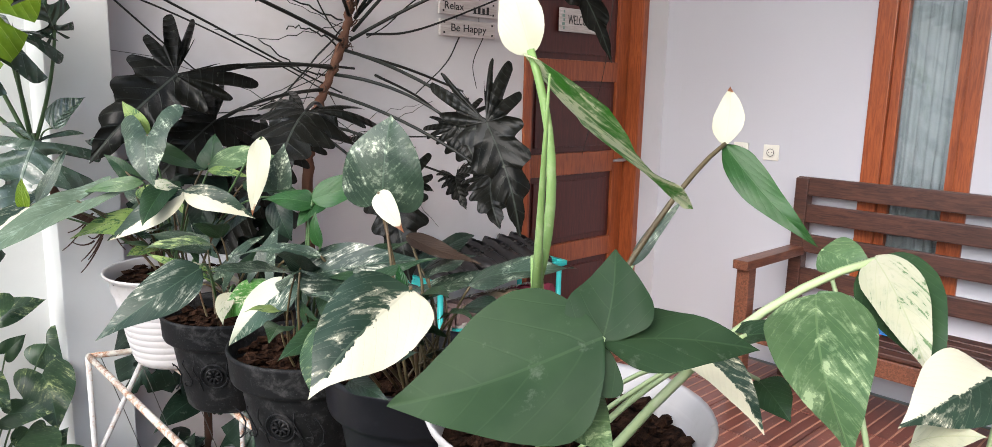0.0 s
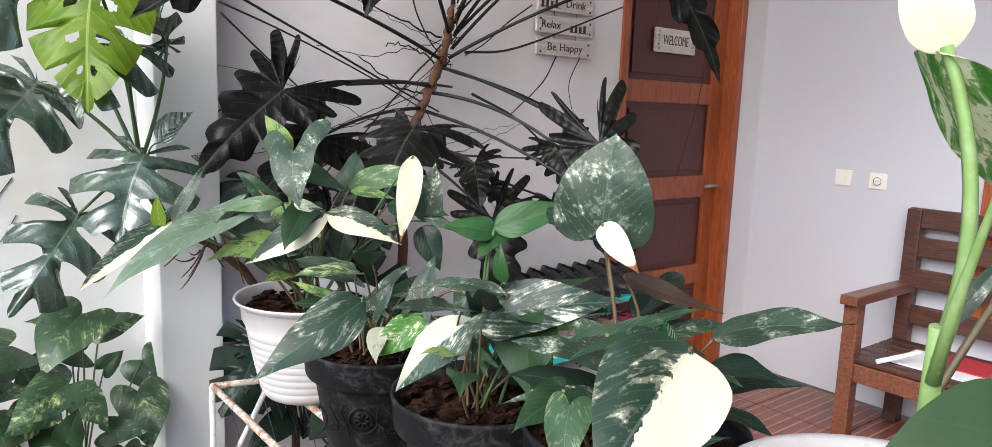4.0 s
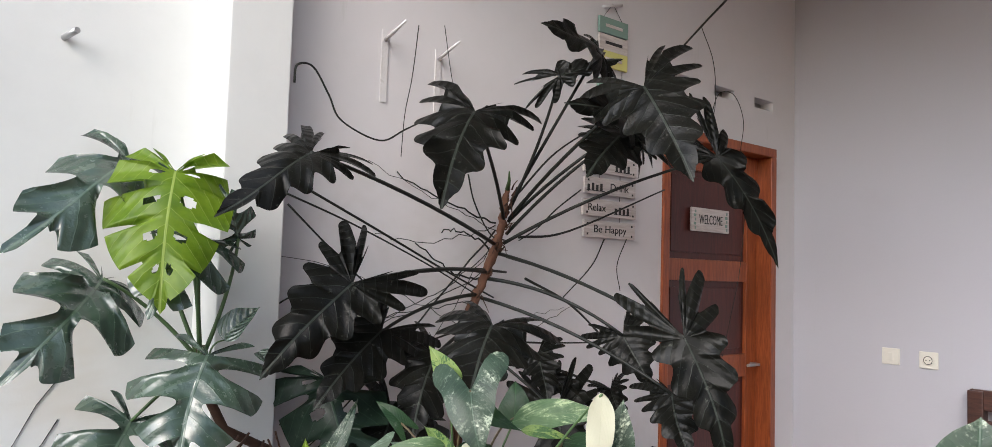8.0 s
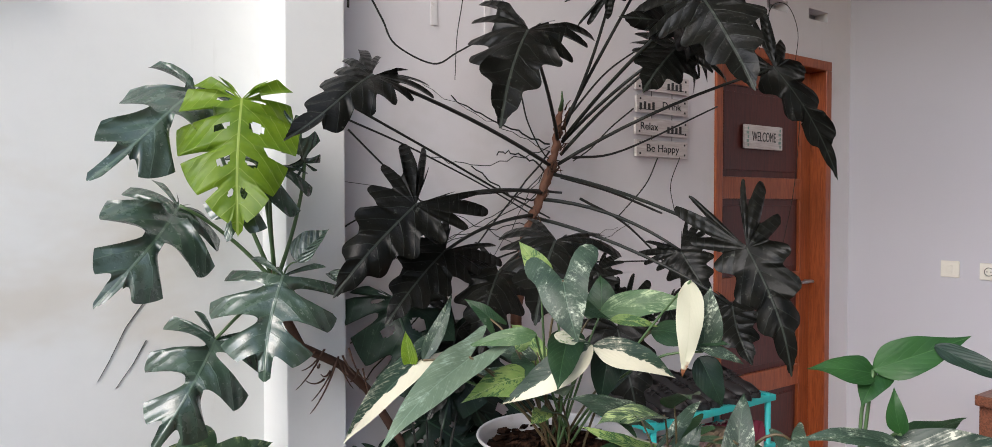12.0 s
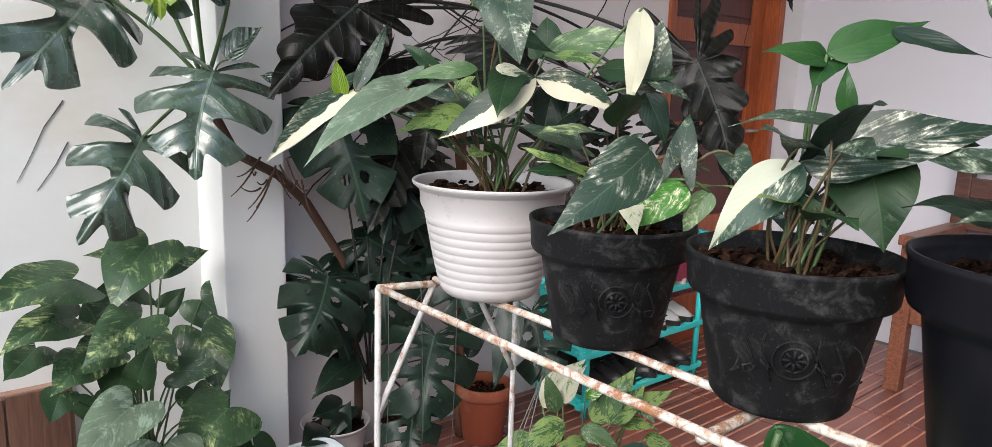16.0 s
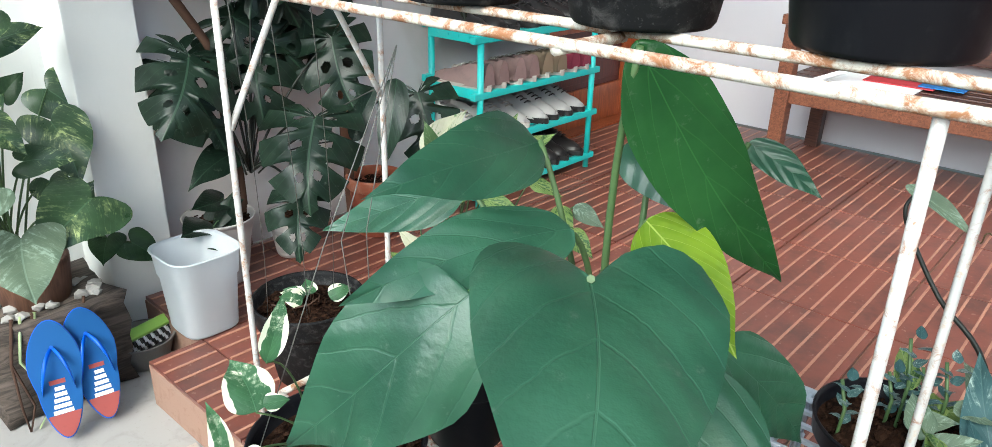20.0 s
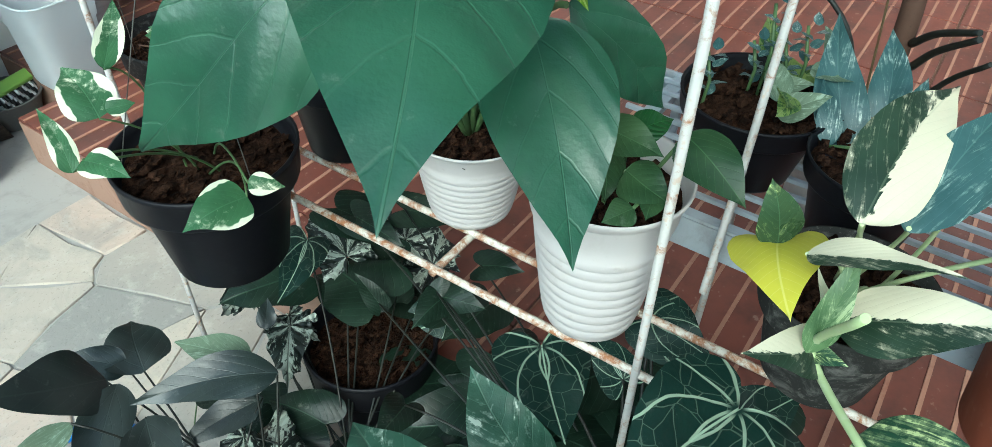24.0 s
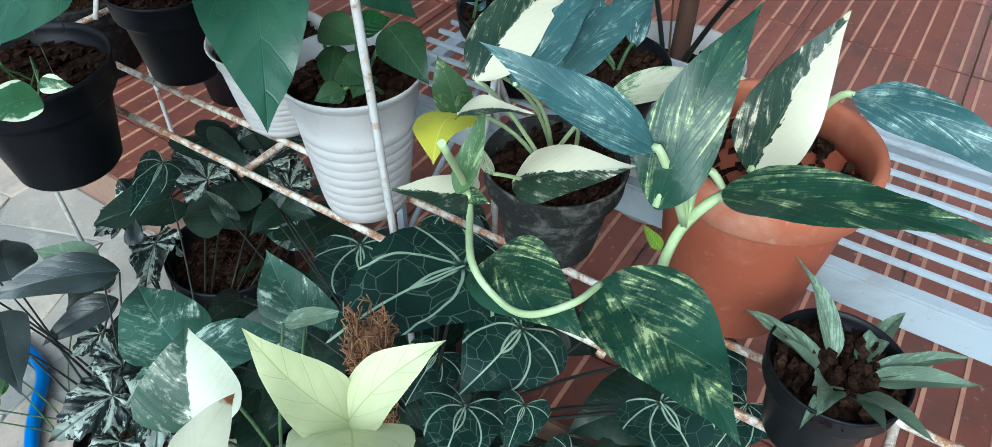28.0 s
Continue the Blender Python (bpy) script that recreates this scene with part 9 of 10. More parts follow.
leaf(anthurium, "heart", SHADE, (0.288, 0.685, 0.067), (0.189, 0.68, 0.024), (-0.32, 0.03, 0.9), 0.9)
leaf(anthurium, "heart", SHADE, (0.417, 0.436, 0.031), (0.431, 0.527, -0.014), (-0.36, -0.01, 0.9), 0.9)
leaf(anthurium, "heart", SHADE, (0.32, 0.007, 0.058), (0.19, 0.005, 0.028), (-0.55, -0.09, 0.9), 0.9)
leaf(anthurium, "heart", SHADE, (0.208, 0.794, -0.016), (0.296, 0.725, -0.048), (-0.2, -0.34, 0.9), 0.9)
leaf(anthurium, "heart", SHADE, (0.461, 0.498, 0.2), (0.491, 0.422, 0.159), (-0.01, -0.04, 0.9), 0.9)
leaf(anthurium, "heart", SHADE, (0.456, 1.002, 0.231), (0.459, 0.905, 0.195), (0.09, -0.29, 0.9), 0.9)
leaf(anthurium, "heart", SHADE, (0.443, 0.168, 0.125), (0.342, 0.157, 0.123), (-0.03, 0.18, 0.9), 0.9)
leaf(anthurium, "heart", SHADE, (0.239, 0.692, 0.043), (0.147, 0.688, 0.041), (-0.52, -0.01, 0.9), 0.9)
leaf(anthurium, "heart", SHADE, (0.357, 0.066, 0.037), (0.391, 0.155, 0.02), (-0.29, 0.05, 0.9), 0.9)
leaf(anthurium, "heart", SHADE, (0.322, 0.207, 0.103), (0.297, 0.323, 0.089), (-0.16, -0.12, 0.9), 0.9)
leaf(anthurium, "heart", SHADE, (0.229, 0.772, -0.05), (0.252, 0.891, -0.076), (-0.54, -0.01, 0.9), 0.9)
leaf(anthurium, "heart", SHADE, (0.495, 0.759, 0.142), (0.399, 0.774, 0.14), (-0.32, -0.1, 0.9), 0.9)
leaf(anthurium, "heart", SHADE, (0.42, 0.752, 0.062), (0.428, 0.654, 0.026), (-0.33, 0, 0.9), 0.9)
leaf(anthurium, "heart", SHADE, (0.449, 0.644, 0.172), (0.343, 0.631, 0.171), (-0.33, -0.02, 0.9), 0.9)
leaf(anthurium, "heart", SHADE, (0.369, 0.5, 0.063), (0.446, 0.44, 0.027), (-0.06, -0.1, 0.9), 0.9)
leaf(anthurium, "heart", SHADE, (0.437, 0.591, 0.077), (0.411, 0.701, 0.034), (-0.23, 0.07, 0.9), 0.9)
leaf(anthurium, "heart", SHADE, (0.475, 0.623, 0.036), (0.356, 0.674, 0.028), (-0.21, -0.08, 0.9), 0.9)
leaf(anthurium, "heart", SHADE, (0.439, 0.965, 0.114), (0.507, 0.895, 0.107), (-0.36, -0.39, 0.9), 0.9)
leaf(anthurium, "heart", SHADE, (0.388, 0.554, 0.021), (0.318, 0.482, 0.01), (-0.22, -0.13, 0.9), 0.9)
leaf(anthurium, "heart", SHADE, (0.417, 0.699, 0.023), (0.338, 0.652, 0.016), (-0.42, 0.01, 0.9), 0.9)
leaf(anthurium, "heart", SHADE, (0.458, 0.523, 0.108), (0.357, 0.578, 0.075), (-0.31, 0.02, 0.9), 0.9)
leaf(anthurium, "heart", SHADE, (0.399, 0.56, 0.144), (0.279, 0.606, 0.095), (0.05, -0.13, 0.9), 0.9)
leaf(anthurium, "heart", SHADE, (0.482, 0.891, 0.112), (0.575, 0.931, 0.063), (-0.49, -0.29, 0.9), 0.9)
leaf(anthurium, "heart", SHADE, (0.437, 0.56, 0.047), (0.537, 0.501, 0.038), (0.05, -0.26, 0.9), 0.9)
ground_syngonium = thing("syngonium_plant", (0.10, 0.48, 0.1), "arrowhead plant with green and cream leaves round a coir pole", "arrowhead plant")
leaf(ground_syngonium, "lance", TEAL, (0.09, 0.534, 0.4), (0.123, 0.647, 0.403), (-0.21, -0.334, 0.919), 0.72, (0.11, 0.46, 0.12), stem=S_GREEN, thick=0.0024, lift=0.04)
leaf(ground_syngonium, "lance", TEAL, (0.09, 0.534, 0.4), (0.165, 0.479, 0.39), (-0.235, -0.266, 0.935), 0.55, None, stem=S_GREEN)
leaf(ground_syngonium, "lance", TEAL, (0.09, 0.534, 0.4), (0.047, 0.559, 0.395), (-0.181, -0.305, 0.935), 0.68, None, stem=S_GREEN)
leaf(ground_syngonium, "heart", TEAL, (0.234, 0.544, 0.296), (0.265, 0.625, 0.343), (-0.291, -0.282, 0.914), 0.8, (0.11, 0.46, 0.12), stem=S_GREEN, thick=0.0024, lift=0.04)
leaf(ground_syngonium, "lance", SAGE, (0.161, 0.478, 0.415), (0.194, 0.416, 0.433), (-0.294, -0.22, 0.93), 0.28, (0.11, 0.46, 0.12), stem=S_GREEN, thick=0.0024, lift=0.04)
leaf(ground_syngonium, "ovate", HALFM, (0.026, 0.431, 0.455), (0.072, 0.472, 0.509), (-0.192, -0.329, 0.925), 1.0, (0.11, 0.46, 0.12), stem=S_GREEN, thick=0.0024, lift=0.04)
leaf(ground_syngonium, "lance", IVORY, (0.075, 0.306, 0.513), (0.048, 0.355, 0.614), (-0.253, -0.25, 0.935), 0.4, (0.11, 0.46, 0.12), stem=S_GREEN, thick=0.0024, lift=0.04)
leaf(ground_syngonium, "lance", IVORY, (0.075, 0.306, 0.513), (0.124, 0.255, 0.589), (-0.296, -0.181, 0.938), 0.42, None, stem=S_PALE)
leaf(ground_syngonium, "ovate", IVORY, (0.075, 0.306, 0.513), (-0.006, 0.238, 0.598), (-0.226, -0.181, 0.957), 0.62, None, stem=S_PALE, fold=0.12, droop=0.04)
leaf(ground_syngonium, "ovate", TORN, (-0.031, 0.334, 0.561), (0.029, 0.353, 0.567), (-0.177, -0.275, 0.945), 0.55, (0.11, 0.46, 0.12), stem=S_GREEN, thick=0.0024, lift=0.04)
coir = thing("coir_pole", (0.155, 0.40, 0.0), "fibrous brown coir pole among the leaves", "plant support")
rng = random.Random(4)
part("core", tube([(0, 0, 0.0), (0.01, -0.01, 0.25), (0.02, -0.02, 0.45)], 0.012, 10, None, 0.95), M_COIR, coir)
bm = bmesh.new()
for k in range(900):
    a, z = rng.uniform(0, 6.28), rng.uniform(0.32, 0.465)
    c = Vector((0.02 * z / 0.455 + 0.0125 * math.cos(a), -0.02 * z / 0.455 + 0.0125 * math.sin(a), z))
    e = c + Vector((math.cos(a) * rng.uniform(-0.008, 0.014), math.sin(a) * rng.uniform(-0.008, 0.014), rng.uniform(-0.03, 0.035)))
    tube([c, (c + e) / 2 + Vector((rng.uniform(-0.009, 0.009), rng.uniform(-0.009, 0.009), rng.uniform(-0.009, 0.009))), e], 0.0007, 3, bm)
part("fibre", bm, M_COIR, coir)["kind"] = "stuff"
tiny = thing("small_pothos", (0.02, 0.95, PAVE + 0.05), "small pale marbled seedling on the paving", "seedling")
leaf(tiny, "ovate", SPLASH, (-0.008, 1, 0.006), (-0.09, 1.004, 0.016), (-0.033, -0.339, 0.94), 0.72, (0.06, 0.95, -0.05), stem=S_GREEN, thick=0.0015, lift=0.03)
leaf(tiny, "ovate", SPLASH, (0.052, 1.084, -0.014), (-0.02, 1.061, -0.004), (-0.059, -0.353, 0.934), 0.7, (0.06, 0.95, -0.05), stem=S_GREEN, thick=0.0015, lift=0.03)
leaf(tiny, "ovate", PALEG, (0.046, 1.142, -0.024), (0.021, 1.029, -0.014), (-0.065, -0.354, 0.933), 0.6, (0.06, 0.95, -0.05), stem=S_GREEN, thick=0.0015, lift=0.03)
leaf(tiny, "ovate", PALEG, (-0.012, 1.098, -0.014), (-0.054, 1.095, -0.004), (-0.038, -0.361, 0.932), 0.5, (0.06, 0.95, -0.05), stem=S_GREEN, thick=0.0015, lift=0.03)
leaf(tiny, "ovate", SPLASH, (0.188, 1.073, 0.006), (0.233, 1.047, 0.016), (-0.139, -0.347, 0.928), 0.6, (0.06, 0.95, -0.05), stem=S_GREEN, thick=0.0015, lift=0.03)

# ---- things by the wall and on the porch ----
cladding = structure("wall_cladding", slab(-3.0, LEFT - 0.03, PAVE, 0.17, LEFT - 0.001, 0.40), M_GROUT, "brown wooden cladding along the foot of the wall", "cladding")
for k in range(22):
    x = 0.16 - k * 0.14
    part("plank", slab(x - 0.136, LEFT - 0.042, PAVE, x, LEFT - 0.031, 0.40 - 0.004 * (k % 3), 0.003), M_BROWN, cladding)


def rough_block(x, y, z, seed, cuts=5):
    bm = bmesh.new()
    bmesh.ops.create_cube(bm, size=1)
    bmesh.ops.subdivide_edges(bm, edges=list(bm.edges), cuts=cuts, use_grid_fill=True)
    for v in bm.verts:
        v.co = Vector((v.co.x * x, v.co.y * y, (v.co.z + 0.5) * z))
        n = noise.noise(v.co * 14 + Vector((seed, 0, 0)))
        v.co += Vector((n, noise.noise(v.co * 14 + Vector((0, seed, 9))), noise.noise(v.co * 11 + Vector((7, 0, seed))) * 0.8)) * 0.028
        v.co.z = max(0.0, v.co.z)
    for f in bm.faces:
        f.smooth = True
    return bm


stump = thing("stump_planter", (0.32, 2.27, PAVE), "weathered dark stump planter filled with pebbles", "planter")
part("block", rough_block(0.30, 0.26, 0.25, 3.0), M_LOG, stump)
rng = random.Random(12)
for k in range(26):
    r = rng.uniform(0.010, 0.020)
    bm = bmesh.new()
    bmesh.ops.create_icosphere(bm, subdivisions=1, radius=r)
    for v in bm.verts:
        v.co = Vector((v.co.x * 1.2, v.co.y, v.co.z * 0.7)) + Vector((rng.uniform(-1, 1), rng.uniform(-1, 1), rng.uniform(-1, 1))) * r * 0.2
    p = part("pebble", bm, M_CEMENT, stump)
    p.location = (rng.uniform(-0.10, 0.13), rng.uniform(-0.12, 0.02), 0.255 + rng.uniform(-0.006, 0.004))
part("inner_pot", lathe([(0.05, 0.2), (0.075, 0.21), (0.088, 0.33), (0.088, 0.345), (0.078, 0.345), (0.07, 0.31), (0.001, 0.31)], 24), M_BROWN, stump)
for k in range(6):
    a = rng.uniform(-0.14, 0.10)
    part("root", tube([(a, -0.11, 0.26), (a - 0.03, -0.15, 0.17), (a + rng.uniform(-0.05, 0.03), -0.15, 0.05), (a - 0.03, -0.17, 0.0)], 0.004, 6, None, 0.5), S_PALE if k % 3 == 0 else S_BROWN, stump)

M_BLUEFOAM = plastic("blue_foam", (0.006, 0.085, 0.28), (0.01, 0.11, 0.34), 0.7, 0.3)
M_BLUESTRAP = plastic("blue_rubber", (0.008, 0.10, 0.60), (0.02, 0.14, 0.65), 0.35, 0.2)
M_REDPRINT = plastic("red_print", (0.32, 0.07, 0.06), (0.2, 0.05, 0.05), 0.7, 0.3)


def flip_flop(place, turn, lean, mirror):
    f = thing("flip_flop", place, "blue rubber flip-flop leaning on the stump", "flip-flop", "pair of flip-flops")
    f.rotation_euler = (radians(lean), 0, radians(turn))
    rim = []
    for k in range(40):
        a = 2 * math.pi * k / 40
        y = 0.133 + 0.135 * math.sin(a)
        w = 0.045 + 0.013 * math.sin(math.pi * (y / 0.27 - 0.22)) * (1 if y > 0.05 else 0.6)
        w *= 1.0 - 0.15 * max(0, 1 - abs(y - 0.11) / 0.06)
        rim.append((w * math.cos(a) * 1.0 + mirror * 0.006 * (y / 0.27), y))

    def plate(points, z0, z1, grow=1.0):
        bm = bmesh.new()
        lo = [bm.verts.new((x * grow, y, z0)) for x, y in points]
        hi = [bm.verts.new((x * grow, y, z1)) for x, y in points]
        bm.faces.new(lo[::-1])
        bm.faces.new(hi)
        for k in range(len(points)):
            bm.faces.new((lo[k], lo[(k + 1) % len(points)], hi[(k + 1) % len(points)], hi[k]))
        return bm

    part("sole", plate(rim, 0.0, 0.014), M_BLUESTRAP, f)
    part("footbed", plate([(x * 0.97, 0.133 + (y - 0.133) * 0.98) for x, y in rim], 0.0142, 0.018), M_BLUEFOAM, f, "dark blue footbed")
    part("heel_print", plate([(x * 0.93, y) for x, y in [(q[0], 0.0035 + q[1] * 0.95) for q in rim] if y < 0.055], 0.0182, 0.0188), M_REDPRINT, f, "faded red heel print")
    for k in range(5):
        part("print", slab(-0.020 + 0.003 * k, 0.055 + k * 0.013, 0.0184, 0.020 - 0.002 * k, 0.064 + k * 0.013, 0.0190), M_PAPER, f)
    part("print", slab(-0.016, 0.122, 0.0184, 0.016, 0.132, 0.0190), M_REDPRINT, f)
    toe = (mirror * 0.004, 0.205, 0.018)
    for s in (-1, 1):
        pts = bow(toe, (s * 0.034, 0.098, 0.010), 0.055, (s * 0.012, 0.01, 0), 10)
        bm = bmesh.new()
        prev = None
        for q, p in enumerate(pts):
            wdt = 0.005 + 0.007 * math.sin(math.pi * q / 10)
            a, b = bm.verts.new(p + Vector((0, -wdt, 0.002))), bm.verts.new(p + Vector((0, wdt, -0.001)))
            c, d = bm.verts.new(p + Vector((0, -wdt, -0.002))), bm.verts.new(p + Vector((0, wdt, -0.005)))
            if prev:
                for i, j in ((0, 1), (1, 3), (3, 2), (2, 0)):
                    now = (a, b, c, d)
                    bm.faces.new((prev[i], prev[j], now[j], now[i])).smooth = True
            prev = (a, b, c, d)
        part("strap", bm, M_BLUESTRAP, f)
    part("toe_post", tube([(toe[0], toe[1], 0.012), (toe[0], toe[1], 0.026)], 0.004, 8), M_BLUESTRAP, f)
    return f


flip_flop((0.255, 2.005, PAVE + 0.012), -14, 62, 1)
flip_flop((0.345, 2.01, PAVE + 0.012), -10, 62, -1)

bowl = thing("brush_bowl", (0.515, 2.20, PAVE), "grey plastic bowl with a scrubbing brush resting in it", "bowl")
part("bowl_body", lathe([(0.05, 0), (0.06, 0.004), (0.082, 0.075), (0.086, 0.078), (0.080, 0.078), (0.058, 0.012), (0.001, 0.010)], 32), plastic("grey_bowl_plastic", (0.15, 0.15, 0.145), (0.25, 0.24, 0.22), 0.6, 0.5), bowl)
brush = thing("scrubbing_brush", (0.515, 2.19, PAVE + 0.078), "green plastic scrubbing brush with black and white bristles", "brush")
brush.rotation_euler = (radians(28), 0, radians(12))
part("back", slab(-0.075, -0.01, 0.012, 0.075, 0.022, 0.028, 0.006), plastic("green_brush_plastic", (0.30, 0.52, 0.10), (0.2, 0.4, 0.1), 0.4, 0.3), brush)
for i in range(14):
    for j in range(3):
        part("bristle_tuft", tube([(-0.068 + i * 0.0105, -0.004 - j * 0.002, 0.014 - j * 0.012), (-0.069 + i * 0.0107, -0.022 - j * 0.003, 0.006 - j * 0.013)], 0.0035, 5), M_INK if (i + j) % 2 else M_PAPER, brush)

m_clear, nt, b = material("frosted_plastic", 0.32, 0, 0.5)
paint(nt, b, mix(nt, ramp(nt, noise_of(nt, 9, 4), 0.4, 0.7), (0.80, 0.83, 0.85), (0.72, 0.77, 0.80)))
bump(nt, b, noise_of(nt, 30, 3), 0.15, 0.002)
_tr = nd(nt, "BsdfTransparent")
_tr.inputs[0].default_value = (0.90, 0.93, 0.95, 1)
_tl = nd(nt, "BsdfTranslucent")
_tl.inputs[0].default_value = (0.80, 0.85, 0.88, 1)
_ms = nt.nodes.new("ShaderNodeMixShader")
_ms.inputs[0].default_value = 0.45
nt.links.new(b.outputs[0], _ms.inputs[1])
nt.links.new(_tl.outputs[0], _ms.inputs[2])
_mt = nt.nodes.new("ShaderNodeMixShader")
_mt.inputs[0].default_value = 0.20
nt.links.new(_ms.outputs[0], _mt.inputs[1])
nt.links.new(_tr.outputs[0], _mt.inputs[2])
nt.links.new(_mt.outputs[0], nt.nodes["Material Output"].inputs[0])
bucket = thing("clear_bucket", (0.628, 2.062, 0.0), "open translucent square plastic bucket beside the pillar", "bucket")


def rounded_square(half, k, sides=40):
    a = 2 * math.pi * k / sides
    c, d = math.cos(a), math.sin(a)
    q = half * (abs(c) ** 4 + abs(d) ** 4) ** -0.25
    return q * c, q * d


bm = bmesh.new()
rings = []
for half, z in ((0.060, 0.0), (0.068, 0.003), (0.071, 0.010), (0.080, 0.150), (0.084, 0.155), (0.089, 0.214), (0.092, 0.218), (0.090, 0.221), (0.0865, 0.214), (0.0815, 0.156), (0.0775, 0.150), (0.0685, 0.010), (0.060, 0.006)):
    rings.append([bm.verts.new((*rounded_square(half, k), z)) for k in range(40)])
for a, b2 in zip(rings, rings[1:]):
    for k in range(40):
        bm.faces.new((a[k], a[(k + 1) % 40], b2[(k + 1) % 40], b2[k])).smooth = True
bm.faces.new(rings[0][::-1])
bm.faces.new(rings[-1])
part("bucket_body", bm, m_clear, bucket)
part("rim_band", tube([(*rounded_square(0.092, k), 0.219) for k in range(41)], 0.0028, 6), m_clear, bucket)

hose = tagged(obj("garden_hose", tube(smooth([(x, y, PAVE + 0.014) for x, y in ((-1.2, 1.5), (-0.4, 1.33), (-0.012, 1.283), (0.06, 1.27), (0.12, 1.22), (0.115, 1.13), (0.075, 1.08), (0.039, 1.04), (-0.005, 0.98), (-0.048, 0.92), (-0.12, 0.82), (-0.3, 0.6))]), 0.011, 10), plastic("blue_hose", (0.01, 0.16, 0.55), (0.02, 0.2, 0.6), 0.35, 0.2)), "bright blue garden hose on the paving", "hose")

# large pot of twigs on the porch
black_pot("porch_pot", (0.70, 1.69, 0.0), 0.125, 0.20, "black plastic pot with dry twigs on the porch", M_BLACKPOT)
twigs = thing("dry_cutting", (0.70, 1.69, 0.17), "sparse cutting with white-edged leaves and dry twigs", "plant")
rng = random.Random(31)
for k in range(9):
    a, r = rng.uniform(0, 6.28), rng.uniform(0.02, 0.07)
    part("twig", tube([(r * math.cos(a), r * math.sin(a), 0.0), (r * math.cos(a) * 1.2, r * math.sin(a), 0.02), (r * math.cos(a + 0.8), r * math.sin(a + 0.8), 0.03)], 0.002, 5), S_BROWN, twigs)
for k in range(6):
    a = rng.uniform(0, 6.28)
    p = (0.70 + 0.03 * math.cos(a), 1.66 + 0.03 * math.sin(a), 0.20)
    leaf(twigs, "ovate", NJOY, p, (p[0] + 0.05 * math.cos(a), p[1] + 0.05 * math.sin(a), 0.215), (-0.5, -0.5, 0.7), 0.75)
for x, y, top in ((0.66, 1.64, (0.36, 1.20, 0.93)), (0.76, 1.68, (0.42, 1.2, 0.92)), (0.60, 1.70, (0.31, 1.2, 0.93))):
    w = thing("support_wire", (x, y, 0.18), "thin wire tied from the stand to a pot", "wire", "hanging wires")
    part("wire", tube(bow((0, 0, 0), (top[0] - x, top[1] - y, top[2] - 0.18), -0.05, (0.02, 0, 0), 8), 0.0007, 5), M_WIRE, w)

# white metal rack behind the stand
wrack = thing("metal_rack", (0.51, -0.45, 0.0), "low white metal slatted rack", "rack")
part("front_angle", slab(0.0, 0.0, 0.385, 0.004, 1.12, 0.425, 0.001), M_STEEL, wrack)
part("front_lip", slab(0.0, 0.0, 0.4265, 0.014, 1.12, 0.430), M_STEEL, wrack)
part("back_angle", slab(0.28, 0.0, 0.385, 0.284, 1.12, 0.425, 0.001), M_STEEL, wrack)
for k in range(8):
    part("slat", slab(0.045 + k * 0.030, 0.0, 0.420, 0.051 + k * 0.030, 1.12, 0.426, 0.001), M_STEEL, wrack)
for y in (0.02, 1.08):
    part("cross_bar", slab(0.004, y, 0.408, 0.28, y + 0.02, 0.419), M_STEEL, wrack)
    for x in (0.004, 0.268):
        part("leg", slab(x, y, 0.0, x + 0.010, y + 0.012, 0.407), M_STEEL, wrack)
    part("stay", tube([(0.01, y, 0.16), (0.27, y, 0.36)], 0.005, 6), M_STEEL, wrack)

black_pot("black_pot", (0.63, 0.50, 0.43), 0.085, 0.10, "black pot of mixed succulents on the white rack", M_NEWBLACK)
mixed = thing("succulent_bowl", (0.63, 0.50, 0.515), "mixed trailing succulents and pale leaves", "succulent")
rng = random.Random(77)
for k in range(5):
    sx, sy = rng.uniform(-0.05, 0.05), rng.uniform(-0.04, 0.05)
    top = rng.uniform(0.05, 0.11)
    part("stalk", tube([(sx, sy, 0), (sx + 0.01, sy, top / 2), (sx + 0.015, sy + 0.01, top)], 0.002, 5), S_GREEN, mixed)
    for q in range(9):
        a = q * 2.4
        z = 0.52 + top * (q + 1) / 9
        p = (0.63 + sx + 0.012, 0.50 + sy, z)
        leaf(mixed, "ovate", BLUE, p, (p[0] + 0.018 * math.cos(a), p[1] + 0.018 * math.sin(a), z + 0.006), (0, 0, 1), 0.6)
for k in range(10):
    a = rng.uniform(0, 6.28)
    p = (0.63 + rng.uniform(-0.05, 0.05), 0.48 + rng.uniform(-0.05, 0.03), 0.53 + rng.uniform(0, 0.03))
    leaf(mixed, "ovate", GOLD if k % 2 else SAGE, p, (p[0] + 0.05 * math.cos(a), p[1] + 0.05 * math.sin(a), p[2] + rng.uniform(0.0, 0.03)), (-0.4, -0.3, 0.8), 0.55, fold=0.3)

black_pot("black_pot", (0.58, 0.36, 0.43), 0.07, 0.10, "black pot of bluish upright leaves on the rack", M_NEWBLACK)
blue_plant = thing("bluish_plant", (0.58, 0.36, 0.51), "upright plant with bluish silver-streaked leaves", "plant")
